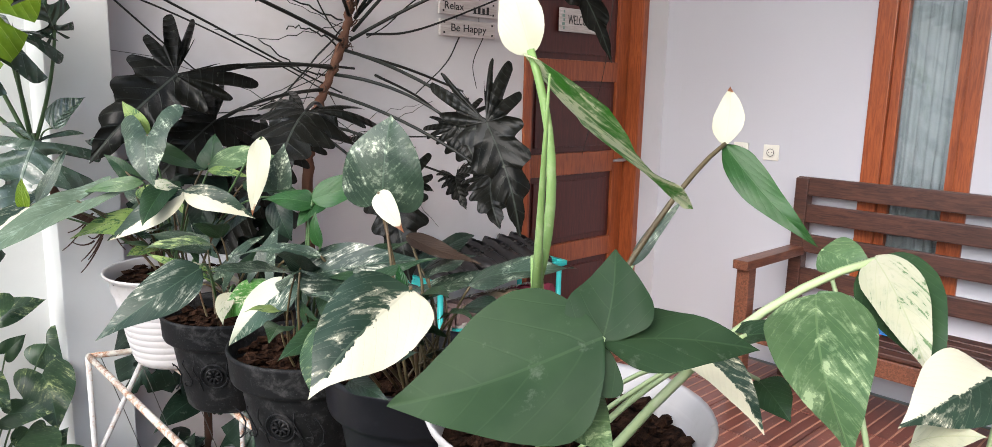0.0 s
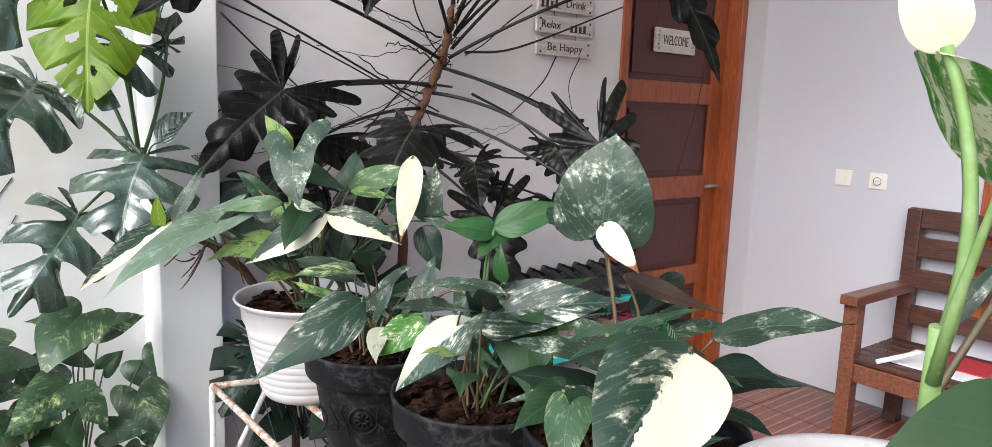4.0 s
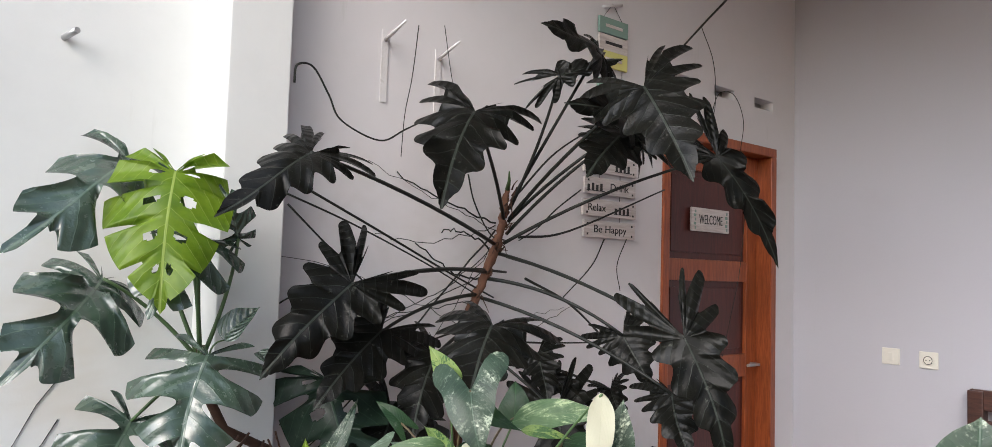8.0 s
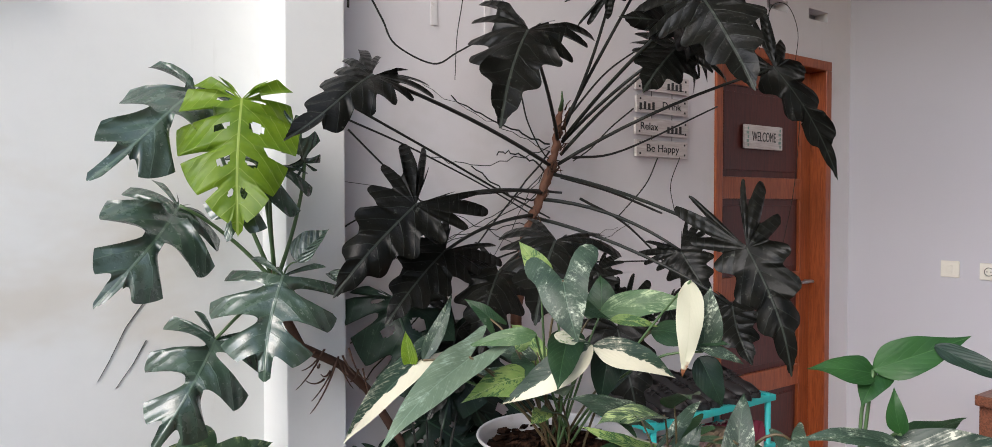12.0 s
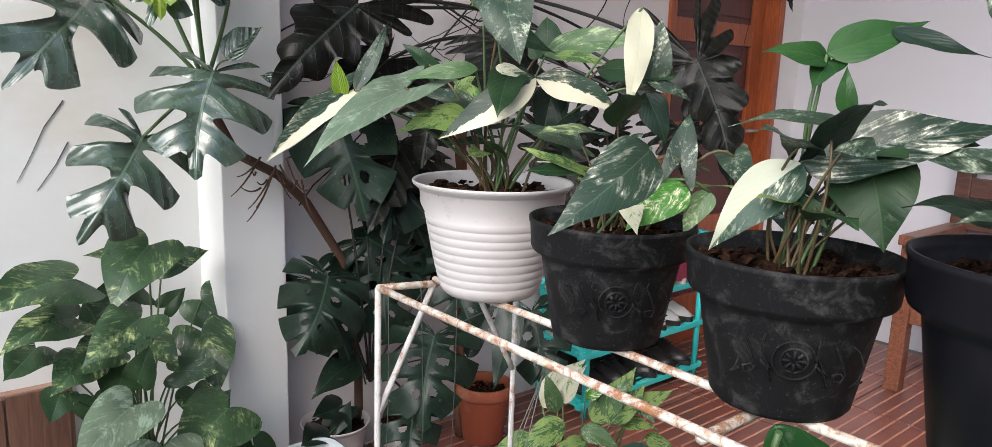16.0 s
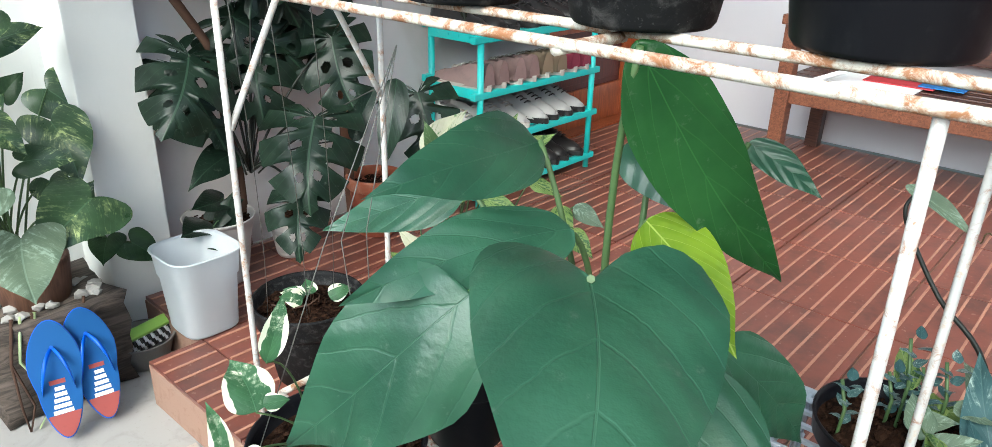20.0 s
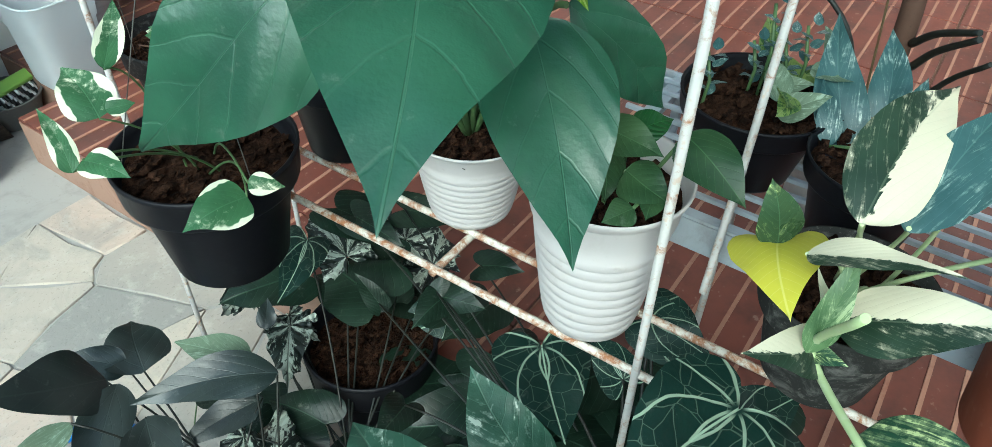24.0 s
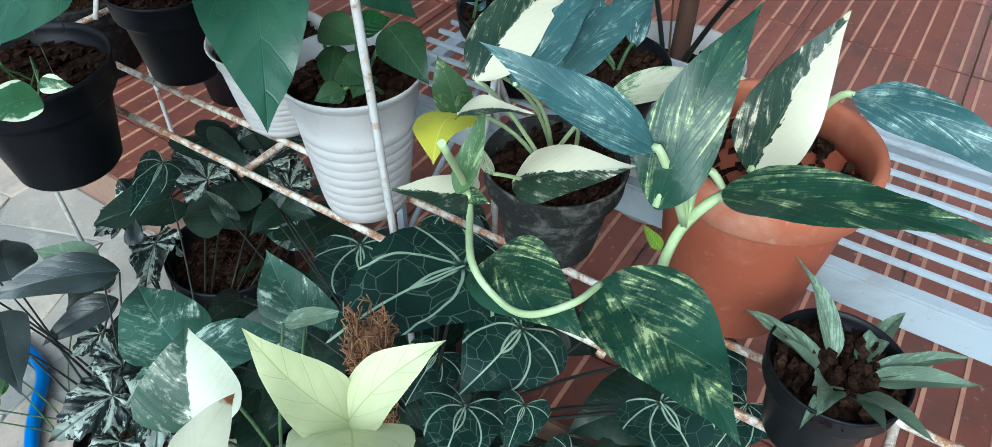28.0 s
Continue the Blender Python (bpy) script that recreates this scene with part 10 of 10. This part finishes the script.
# pale marbled bush behind the stand
black_pot("porch_pot", (0.80, 1.34, 0.0), 0.10, 0.19, "black pot of pale marbled pothos on the porch", M_NEWBLACK)
marbled_bush = thing("marbled_pothos", (0.80, 1.34, 0.16), "bush of pale green pothos leaves flecked with white", "pothos")
leaf(marbled_bush, "lance", GOLD, (0.763, 1.312, 0.575), (0.681, 1.341, 0.52), (-0.45, -0.454, 0.769), 0.5, (0.8, 1.34, 0.17), stem=S_GREEN, thick=0.002, lift=0.04)
leaf(marbled_bush, "lance", PALEG, (0.756, 1.322, 0.592), (0.733, 1.339, 0.672), (-0.475, -0.47, 0.744), 0.4, (0.8, 1.34, 0.17), stem=S_GREEN, thick=0.002, lift=0.04)
leaf(marbled_bush, "lance", MILK, (0.765, 1.319, 0.609), (0.792, 1.29, 0.687), (-0.495, -0.459, 0.738), 0.34, (0.8, 1.34, 0.17), stem=S_GREEN, thick=0.002, lift=0.04)
leaf(marbled_bush, "lance", PALEG, (0.817, 1.268, 0.594), (0.85, 1.233, 0.667), (-0.517, -0.426, 0.743), 0.5, (0.8, 1.34, 0.17), stem=S_GREEN, thick=0.002, lift=0.04)
leaf(marbled_bush, "lance", GOLD, (0.841, 1.242, 0.577), (0.877, 1.183, 0.576), (-0.518, -0.397, 0.758), 0.45, (0.8, 1.34, 0.17), stem=S_GREEN, thick=0.002, lift=0.04)
leaf(marbled_bush, "lance", GOLD, (0.716, 1.345, 0.545), (0.633, 1.381, 0.51), (-0.423, -0.47, 0.775), 0.5, (0.8, 1.34, 0.17), stem=S_GREEN, thick=0.002, lift=0.04)
leaf(marbled_bush, "lance", SPLASH, (0.799, 1.293, 0.621), (0.822, 1.254, 0.652), (-0.508, -0.439, 0.741), 0.5, (0.8, 1.34, 0.17), stem=S_GREEN, thick=0.002, lift=0.04)
leaf(marbled_bush, "lance", GOLD, (0.873, 1.207, 0.556), (0.901, 1.148, 0.532), (-0.523, -0.373, 0.766), 0.45, (0.8, 1.34, 0.17), stem=S_GREEN, thick=0.002, lift=0.04)
leaf(marbled_bush, "lance", PALEG, (0.788, 1.287, 0.564), (0.821, 1.222, 0.541), (-0.489, -0.417, 0.766), 0.5, (0.8, 1.34, 0.17), stem=S_GREEN, thick=0.002, lift=0.04)
leaf(marbled_bush, "lance", SPLASH, (0.731, 1.327, 0.529), (0.659, 1.349, 0.48), (-0.429, -0.453, 0.781), 0.5, (0.8, 1.34, 0.17), stem=S_GREEN, thick=0.002, lift=0.04)
leaf(marbled_bush, "lance", MILK, (0.759, 1.365, 0.586), (0.856, 1.348, 0.665), (-0.57, -0.54, 0.62), 0.42, (0.80, 1.34, 0.17), stem=S_GREEN, thick=0.0024, lift=0.04)
leaf(marbled_bush, "lance", GOLD, (0.805, 1.279, 0.577), (0.894, 1.256, 0.669), (-0.6, -0.49, 0.63), 0.45, (0.80, 1.34, 0.17), stem=S_GREEN, thick=0.0024, lift=0.04)
leaf(marbled_bush, "lance", GOLD, (0.814, 1.241, 0.586), (0.884, 1.224, 0.649), (-0.61, -0.48, 0.63), 0.45, (0.80, 1.34, 0.17), stem=S_GREEN, thick=0.0024, lift=0.04)
leaf(marbled_bush, "lance", GOLD, (0.736, 1.292, 0.577), (0.671, 1.304, 0.542), (-0.53, -0.52, 0.67), 0.5, (0.80, 1.34, 0.17), stem=S_GREEN, thick=0.0024, lift=0.04)
leaf(marbled_bush, "lance", GOLD, (0.856, 1.234, 0.603), (0.928, 1.192, 0.637), (-0.63, -0.46, 0.63), 0.4, (0.80, 1.34, 0.17), stem=S_GREEN, thick=0.0024, lift=0.04)
leaf(marbled_bush, "lance", POTHOS, (0.883, 1.243, 0.619), (0.864, 1.181, 0.593), (-0.62, -0.46, 0.64), 0.5, (0.80, 1.34, 0.17), stem=S_GREEN, thick=0.0024, lift=0.04)
leaf(marbled_bush, "lance", GOLD, (0.761, 1.253, 0.56), (0.677, 1.262, 0.532), (-0.54, -0.5, 0.67), 0.5, (0.80, 1.34, 0.17), stem=S_GREEN, thick=0.0024, lift=0.04)
leaf(marbled_bush, "lance", GOLD, (0.833, 1.112, 0.542), (0.802, 1.048, 0.507), (-0.61, -0.4, 0.69), 0.5, (0.80, 1.34, 0.17), stem=S_GREEN, thick=0.0024, lift=0.04)
leaf(marbled_bush, "lance", GOLD, (0.818, 1.072, 0.515), (0.81, 1.014, 0.484), (-0.6, -0.38, 0.7), 0.6, (0.80, 1.34, 0.17), stem=S_GREEN, thick=0.0024, lift=0.04)
leaf(marbled_bush, "lance", GOLD, (0.778, 1.08, 0.502), (0.737, 1.021, 0.463), (-0.58, -0.39, 0.72), 0.5, (0.80, 1.34, 0.17), stem=S_GREEN, thick=0.0024, lift=0.04)
leaf(marbled_bush, "lance", SAGE, (0.852, 1.087, 0.546), (0.853, 1.023, 0.523), (-0.62, -0.38, 0.68), 0.5, (0.80, 1.34, 0.17), stem=S_GREEN, thick=0.0024, lift=0.04)
leaf(marbled_bush, "lance", GOLD, (0.749, 1.319, 0.54), (0.665, 1.346, 0.504), (-0.51, -0.53, 0.68), 0.5, (0.80, 1.34, 0.17), stem=S_GREEN, thick=0.0024, lift=0.04)
leaf(marbled_bush, "lance", GOLD, (0.771, 1.23, 0.541), (0.793, 1.162, 0.535), (-0.57, -0.46, 0.68), 0.5, (0.80, 1.34, 0.17), stem=S_GREEN, thick=0.0024, lift=0.04)
leaf(marbled_bush, "lance", GOLD, (0.81, 1.357, 0.319), (0.86, 1.443, 0.338), (-0.47, -0.6, 0.7), 0.48, (0.80, 1.34, 0.17), thick=0.0018)
leaf(marbled_bush, "lance", GOLD, (0.799, 1.29, 0.219), (0.797, 1.202, 0.208), (-0.33, 0.1, 0.7), 0.44, (0.80, 1.34, 0.17), thick=0.0018)
leaf(marbled_bush, "lance", POTHOS, (0.807, 1.261, 0.223), (0.817, 1.158, 0.26), (-0.12, -0.1, 0.7), 0.50, (0.80, 1.34, 0.17), thick=0.0018)
leaf(marbled_bush, "lance", MILK, (0.815, 1.345, 0.365), (0.885, 1.368, 0.341), (-0.63, -0.23, 0.7), 0.43, (0.80, 1.34, 0.17), thick=0.0018)
leaf(marbled_bush, "lance", GOLD, (0.82, 1.309, 0.326), (0.861, 1.244, 0.327), (-0.08, -0.37, 0.7), 0.49, (0.80, 1.34, 0.17), thick=0.0018)
leaf(marbled_bush, "lance", GOLD, (0.8, 1.339, 0.252), (0.815, 1.258, 0.246), (-0.02, -0.1, 0.7), 0.47, (0.80, 1.34, 0.17), thick=0.0018)
leaf(marbled_bush, "lance", GOLD, (0.737, 1.278, 0.245), (0.671, 1.212, 0.255), (-0.31, -0.51, 0.7), 0.45, (0.80, 1.34, 0.17), thick=0.0018)
leaf(marbled_bush, "lance", POTHOS, (0.863, 1.347, 0.257), (0.959, 1.358, 0.264), (-0.7, 0.02, 0.7), 0.44, (0.80, 1.34, 0.17), thick=0.0018)
leaf(marbled_bush, "lance", MILK, (0.86, 1.399, 0.341), (0.925, 1.464, 0.335), (-0.45, 0.04, 0.7), 0.45, (0.80, 1.34, 0.17), thick=0.0018)
leaf(marbled_bush, "lance", GOLD, (0.774, 1.334, 0.242), (0.705, 1.319, 0.252), (-0.15, -0.59, 0.7), 0.47, (0.80, 1.34, 0.17), thick=0.0018)
leaf(marbled_bush, "lance", GOLD, (0.759, 1.378, 0.318), (0.699, 1.434, 0.33), (-0.47, -0.15, 0.7), 0.43, (0.80, 1.34, 0.17), thick=0.0018)
leaf(marbled_bush, "lance", GOLD, (0.77, 1.314, 0.272), (0.715, 1.266, 0.308), (-0.54, -0.41, 0.7), 0.46, (0.80, 1.34, 0.17), thick=0.0018)
leaf(marbled_bush, "lance", POTHOS, (0.787, 1.388, 0.214), (0.766, 1.468, 0.189), (-0.49, -0.11, 0.7), 0.41, (0.80, 1.34, 0.17), thick=0.0018)
leaf(marbled_bush, "lance", MILK, (0.778, 1.358, 0.281), (0.716, 1.41, 0.257), (-0.05, -0.29, 0.7), 0.42, (0.80, 1.34, 0.17), thick=0.0018)
leaf(marbled_bush, "lance", GOLD, (0.801, 1.333, 0.254), (0.812, 1.257, 0.288), (-0.08, 0.09, 0.7), 0.45, (0.80, 1.34, 0.17), thick=0.0018)
leaf(marbled_bush, "lance", GOLD, (0.785, 1.339, 0.333), (0.718, 1.333, 0.352), (-0.45, -0.04, 0.7), 0.47, (0.80, 1.34, 0.17), thick=0.0018)
leaf(marbled_bush, "lance", GOLD, (0.838, 1.403, 0.242), (0.892, 1.491, 0.285), (-0.36, -0.17, 0.7), 0.45, (0.80, 1.34, 0.17), thick=0.0018)
leaf(marbled_bush, "lance", POTHOS, (0.801, 1.355, 0.331), (0.807, 1.428, 0.34), (-0.53, -0.59, 0.7), 0.50, (0.80, 1.34, 0.17), thick=0.0018)
leaf(marbled_bush, "lance", MILK, (0.796, 1.403, 0.35), (0.791, 1.485, 0.398), (-0.21, -0.14, 0.7), 0.41, (0.80, 1.34, 0.17), thick=0.0018)
leaf(marbled_bush, "lance", GOLD, (0.789, 1.409, 0.315), (0.774, 1.494, 0.351), (-0.27, -0.13, 0.7), 0.49, (0.80, 1.34, 0.17), thick=0.0018)
leaf(marbled_bush, "lance", GOLD, (0.8, 1.324, 0.327), (0.798, 1.223, 0.332), (-0.64, -0.58, 0.7), 0.45, (0.80, 1.34, 0.17), thick=0.0018)
leaf(marbled_bush, "lance", GOLD, (0.824, 1.374, 0.329), (0.868, 1.438, 0.376), (-0.41, -0.28, 0.7), 0.49, (0.80, 1.34, 0.17), thick=0.0018)
leaf(marbled_bush, "lance", POTHOS, (0.788, 1.33, 0.252), (0.721, 1.275, 0.244), (-0.51, -0.08, 0.7), 0.45, (0.80, 1.34, 0.17), thick=0.0018)
leaf(marbled_bush, "lance", MILK, (0.78, 1.335, 0.233), (0.708, 1.315, 0.264), (-0.3, -0.27, 0.7), 0.46, (0.80, 1.34, 0.17), thick=0.0018)
leaf(marbled_bush, "lance", GOLD, (0.821, 1.319, 0.207), (0.869, 1.271, 0.2), (-0.4, -0.36, 0.7), 0.48, (0.80, 1.34, 0.17), thick=0.0018)
leaf(marbled_bush, "lance", GOLD, (0.804, 1.343, 0.294), (0.892, 1.395, 0.308), (-0.08, -0.45, 0.7), 0.41, (0.80, 1.34, 0.17), thick=0.0018)
wall_vine = thing("silver_vine", (-0.10, 2.47, 1.9), "small silver-spotted vine on the stained wall", "vine")
leaf(wall_vine, "heart", SATIN, (-0.237, 2.46, 1.895), (-0.217, 2.44, 1.812), (-0, -1, 0.03), 0.8, None, stem=S_GREEN, thick=0.0024, lift=0.04)
leaf(wall_vine, "heart", SATIN, (-0.181, 2.46, 1.935), (-0.163, 2.44, 1.864), (-0.03, -1, 0.01), 0.8, None, stem=S_GREEN, thick=0.0024, lift=0.04)
leaf(wall_vine, "heart", SAGE, (-0.122, 2.46, 1.937), (-0.06, 2.44, 1.84), (-0.07, -1, 0.01), 0.3, None, stem=S_GREEN, thick=0.0024, lift=0.04)
leaf(wall_vine, "heart", LIME, (-0.068, 2.46, 1.993), (-0.099, 2.45, 1.98), (-0.07, -1, -0.03), 0.7, None, stem=S_GREEN, thick=0.0024, lift=0.04)
leaf(wall_vine, "heart", SATIN, (-0.261, 2.46, 1.869), (-0.242, 2.44, 1.838), (0.01, -1, 0.03), 0.8, None, stem=S_GREEN, thick=0.0024, lift=0.04)
leaf(wall_vine, "heart", SATIN, (-0.129, 2.46, 1.99), (-0.136, 2.44, 1.925), (-0.05, -1, -0.02), 0.4, None, stem=S_GREEN, thick=0.0024, lift=0.04)
part("vine", tube(smooth([(-0.332, 2.465, 1.809), (-0.26, 2.465, 1.841), (-0.211, 2.465, 1.855), (-0.161, 2.465, 1.909), (-0.122, 2.465, 1.954), (-0.067, 2.465, 1.971), (-0.061, 2.465, 2.007)]), 0.0035, 6, None, 0.5), S_GREEN, wall_vine).location = (0.10, -2.47, -1.9)
obj("crack", tube([(0.203, 2.498, 1.107), (0.159, 2.498, 1.045), (0.118, 2.498, 0.959), (0.093, 2.498, 0.914)], 0.0016, 4, None, 0.5), M_INK, wall_west)
obj("crack", tube([(0.207, 2.498, 1.007), (0.177, 2.498, 0.952), (0.134, 2.498, 0.891)], 0.0016, 4, None, 0.5), M_INK, wall_west)
obj("crack", tube([(-0.141, 2.498, 2.002), (-0.134, 2.498, 1.985), (-0.117, 2.498, 1.964)], 0.0016, 4, None, 0.5), M_INK, wall_west)
leaf(blue_plant, "lance", BLUE, (0.609, 0.393, 0.502), (0.702, 0.458, 0.604), (-0.81, -0.08, 0.59), 0.36, (0.57, 0.36, 0.515), stem=S_GREEN, thick=0.0024, lift=0.04)
leaf(blue_plant, "lance", BLUE, (0.648, 0.374, 0.526), (0.725, 0.406, 0.595), (-0.82, -0.04, 0.57), 0.36, (0.57, 0.36, 0.515), stem=S_GREEN, thick=0.0024, lift=0.04)
leaf(blue_plant, "lance", BLUE, (0.593, 0.411, 0.516), (0.639, 0.445, 0.563), (-0.79, -0.09, 0.61), 0.34, (0.57, 0.36, 0.515), stem=S_GREEN, thick=0.0024, lift=0.04)
leaf(blue_plant, "lance", BLUE, (0.608, 0.342, 0.537), (0.676, 0.354, 0.578), (-0.81, -0, 0.59), 0.34, (0.57, 0.36, 0.515), stem=S_GREEN, thick=0.0024, lift=0.04)

# ---- woody shrub on the porch ----
white_pot("white_pot", (0.97, 0.40, 0.0), 0.11, 0.33, "tall white plastic pot with a woody trunk on the porch")
trunk_plant = thing("woody_plant", (0.97, 0.40, 0.29), "woody plant with a rough brown trunk and thin side shoots", "shrub")
part("trunk", tube(smooth([(0.97, 0.4, 0.265), (0.99, 0.408, 0.47), (1.01, 0.416, 0.548), (1.03, 0.416, 0.615), (1.07, 0.406, 0.675), (1.12, 0.397, 0.756)]), 0.016, 9, None, 0.8), S_BROWN, trunk_plant).location = (-0.97, -0.4, -0.29)
part("shoot", tube(smooth([(0.965, 0.41, 0.27), (0.96, 0.467, 0.457), (0.97, 0.543, 0.53), (0.98, 0.6, 0.607), (0.98, 0.614, 0.641), (1, 0.611, 0.659)]), 0.0042, 9, None, 0.6), S_DARK, trunk_plant).location = (-0.97, -0.4, -0.29)
part("shoot", tube(smooth([(0.98, 0.394, 0.469), (0.95, 0.369, 0.504), (0.9, 0.325, 0.54)]), 0.006, 9, None, 0.7), S_DARK, trunk_plant).location = (-0.97, -0.4, -0.29)
part("shoot", tube(smooth([(0.98, 0.383, 0.437), (0.95, 0.361, 0.481), (0.9, 0.322, 0.532)]), 0.006, 9, None, 0.7), S_DARK, trunk_plant).location = (-0.97, -0.4, -0.29)
part("shoot", tube(smooth([(0.965, 0.41, 0.27), (0.95, 0.344, 0.43), (0.9, 0.299, 0.506)]), 0.005, 9, None, 0.7), S_DARK, trunk_plant).location = (-0.97, -0.4, -0.29)
part("shoot", tube(smooth([(0.965, 0.41, 0.27), (0.98, 0.442, 0.513), (0.99, 0.453, 0.563)]), 0.002, 9, None, 0.6), S_RED, trunk_plant).location = (-0.97, -0.4, -0.29)
part("shoot", tube(smooth([(1, 0.424, 0.554), (0.99, 0.433, 0.564), (0.98, 0.504, 0.634), (0.98, 0.516, 0.619)]), 0.0018, 9, None, 0.6), S_RED, trunk_plant).location = (-0.97, -0.4, -0.29)
leaf(trunk_plant, "lance", SAGE, (1, 0.624, 0.667), (0.98, 0.515, 0.616), (-0.69, -0.12, 0.71), 0.2, None, stem=S_GREEN, fold=0.5, thick=0.0024, lift=0.04)
leaf(trunk_plant, "lance", SAGE, (0.98, 0.504, 0.635), (0.98, 0.426, 0.562), (-0.68, -0.06, 0.73), 0.28, None, stem=S_GREEN, fold=0.5, thick=0.0024, lift=0.04)

# ---- pieces of the floor and paving ----
TILE = 0.413


def tile_meshes():
    base = slab(0.003, 0.003, -0.012, TILE - 0.003, TILE - 0.003, -0.002, 0.0012)
    ob = obj("tile", base, M_TILE)
    me = ob.data
    bpy.data.objects.remove(ob)
    bm = bmesh.new()
    for k in range(8):
        y = (k + 0.5) * TILE / 8
        box(bm, 0.006, y - 0.0035, -0.004, TILE - 0.006, y + 0.0035, 0.0)
    ob = obj("ridge", bm, M_STRIP)
    me2 = ob.data
    bpy.data.objects.remove(ob)
    return me, me2


tile_me, ridge_me = tile_meshes()
tx0, ty0 = 1.825 - 4 * TILE, 2.42 - 14 * TILE
for i in range(9):
    for j in range(14):
        x, y = tx0 + i * TILE, ty0 + j * TILE
        if i == 0 and j == 13:
            continue
        if x > SIDE - 0.05:
            continue
        t = new("tile", tile_me)
        t.parent, t.location = floor, (x, y, 0)
        if x < 0.45:
            t.scale.x, t.location.x = (x + TILE - 0.45) / TILE, 0.45
        if x + TILE > SIDE:
            t.scale.x = (SIDE - x) / TILE
        r = new("ridge", ridge_me)
        r.parent, r.location, r.scale = floor, t.location, t.scale

rng = random.Random(5)


def paving_stone(cell, rng):
    """A flat stone with a slightly rounded top edge, from its outline."""
    bm = bmesh.new()
    cx, cy = sum(p[0] for p in cell) / len(cell), sum(p[1] for p in cell) / len(cell)
    h = rng.uniform(0.0, 0.0025)
    lean = (rng.uniform(-0.006, 0.006), rng.uniform(-0.006, 0.006))

    def ring(inset, z):
        res = []
        for x, y in cell:
            d = math.hypot(x - cx, y - cy)
            k = max(0.3, 1 - inset / d)
            res.append(bm.verts.new((cx + (x - cx) * k, cy + (y - cy) * k, PAVE + z + (lean[0] * (x - cx) + lean[1] * (y - cy) if z > -0.01 else 0))))
        return res

    low, mid, top = ring(0.002, -0.02), ring(0.003, h - 0.002), ring(0.005, h)
    bm.faces.new(top)
    for a, b in ((low, mid), (mid, top)):
        for k in range(len(cell)):
            bm.faces.new((a[k], a[(k + 1) % len(cell)], b[(k + 1) % len(cell)], b[k])).smooth = True
    return bm


def stone_cells(x0, y0, x1, y1, count, rng):
    """Irregular flat outlines that fill a rectangle, as broken stones are fitted together."""
    seeds = []
    while len(seeds) < count:
        p = (rng.uniform(x0, x1), rng.uniform(y0, y1))
        near = rng.choice((0.06, 0.13, 0.17, 0.17))
        if all((p[0] - q[0]) ** 2 + (p[1] - q[1]) ** 2 > near * near for q in seeds) or rng.random() < 0.002:
            seeds.append(p)
    for p in seeds:
        cell = [(x0, y0), (x1, y0), (x1, y1), (x0, y1)]
        for q in sorted(seeds, key=lambda o: (o[0] - p[0]) ** 2 + (o[1] - p[1]) ** 2)[1:22]:
            nx, ny = q[0] - p[0], q[1] - p[1]
            lim = (q[0] ** 2 + q[1] ** 2 - p[0] ** 2 - p[1] ** 2) / 2
            res = []
            for a, b in zip(cell, cell[1:] + cell[:1]):
                da, db = a[0] * nx + a[1] * ny - lim, b[0] * nx + b[1] * ny - lim
                if da <= 0:
                    res.append(a)
                if da * db < 0:
                    u = da / (da - db)
                    res.append((a[0] + (b[0] - a[0]) * u, a[1] + (b[1] - a[1]) * u))
            cell = res
        out = []
        for a, b in zip(cell, cell[1:] + cell[:1]):
            out.append(a)
            if math.hypot(a[0] - b[0], a[1] - b[1]) > 0.07:
                out.append(((a[0] + b[0]) / 2 + rng.uniform(-0.008, 0.008), (a[1] + b[1]) / 2 + rng.uniform(-0.008, 0.008)))
        if len(out) > 3:
            yield out


for cell in stone_cells(-0.95, -0.9, 0.445, 1.80, 125, rng):
    part("stone", paving_stone(cell, rng), M_STONE, pave_bed)
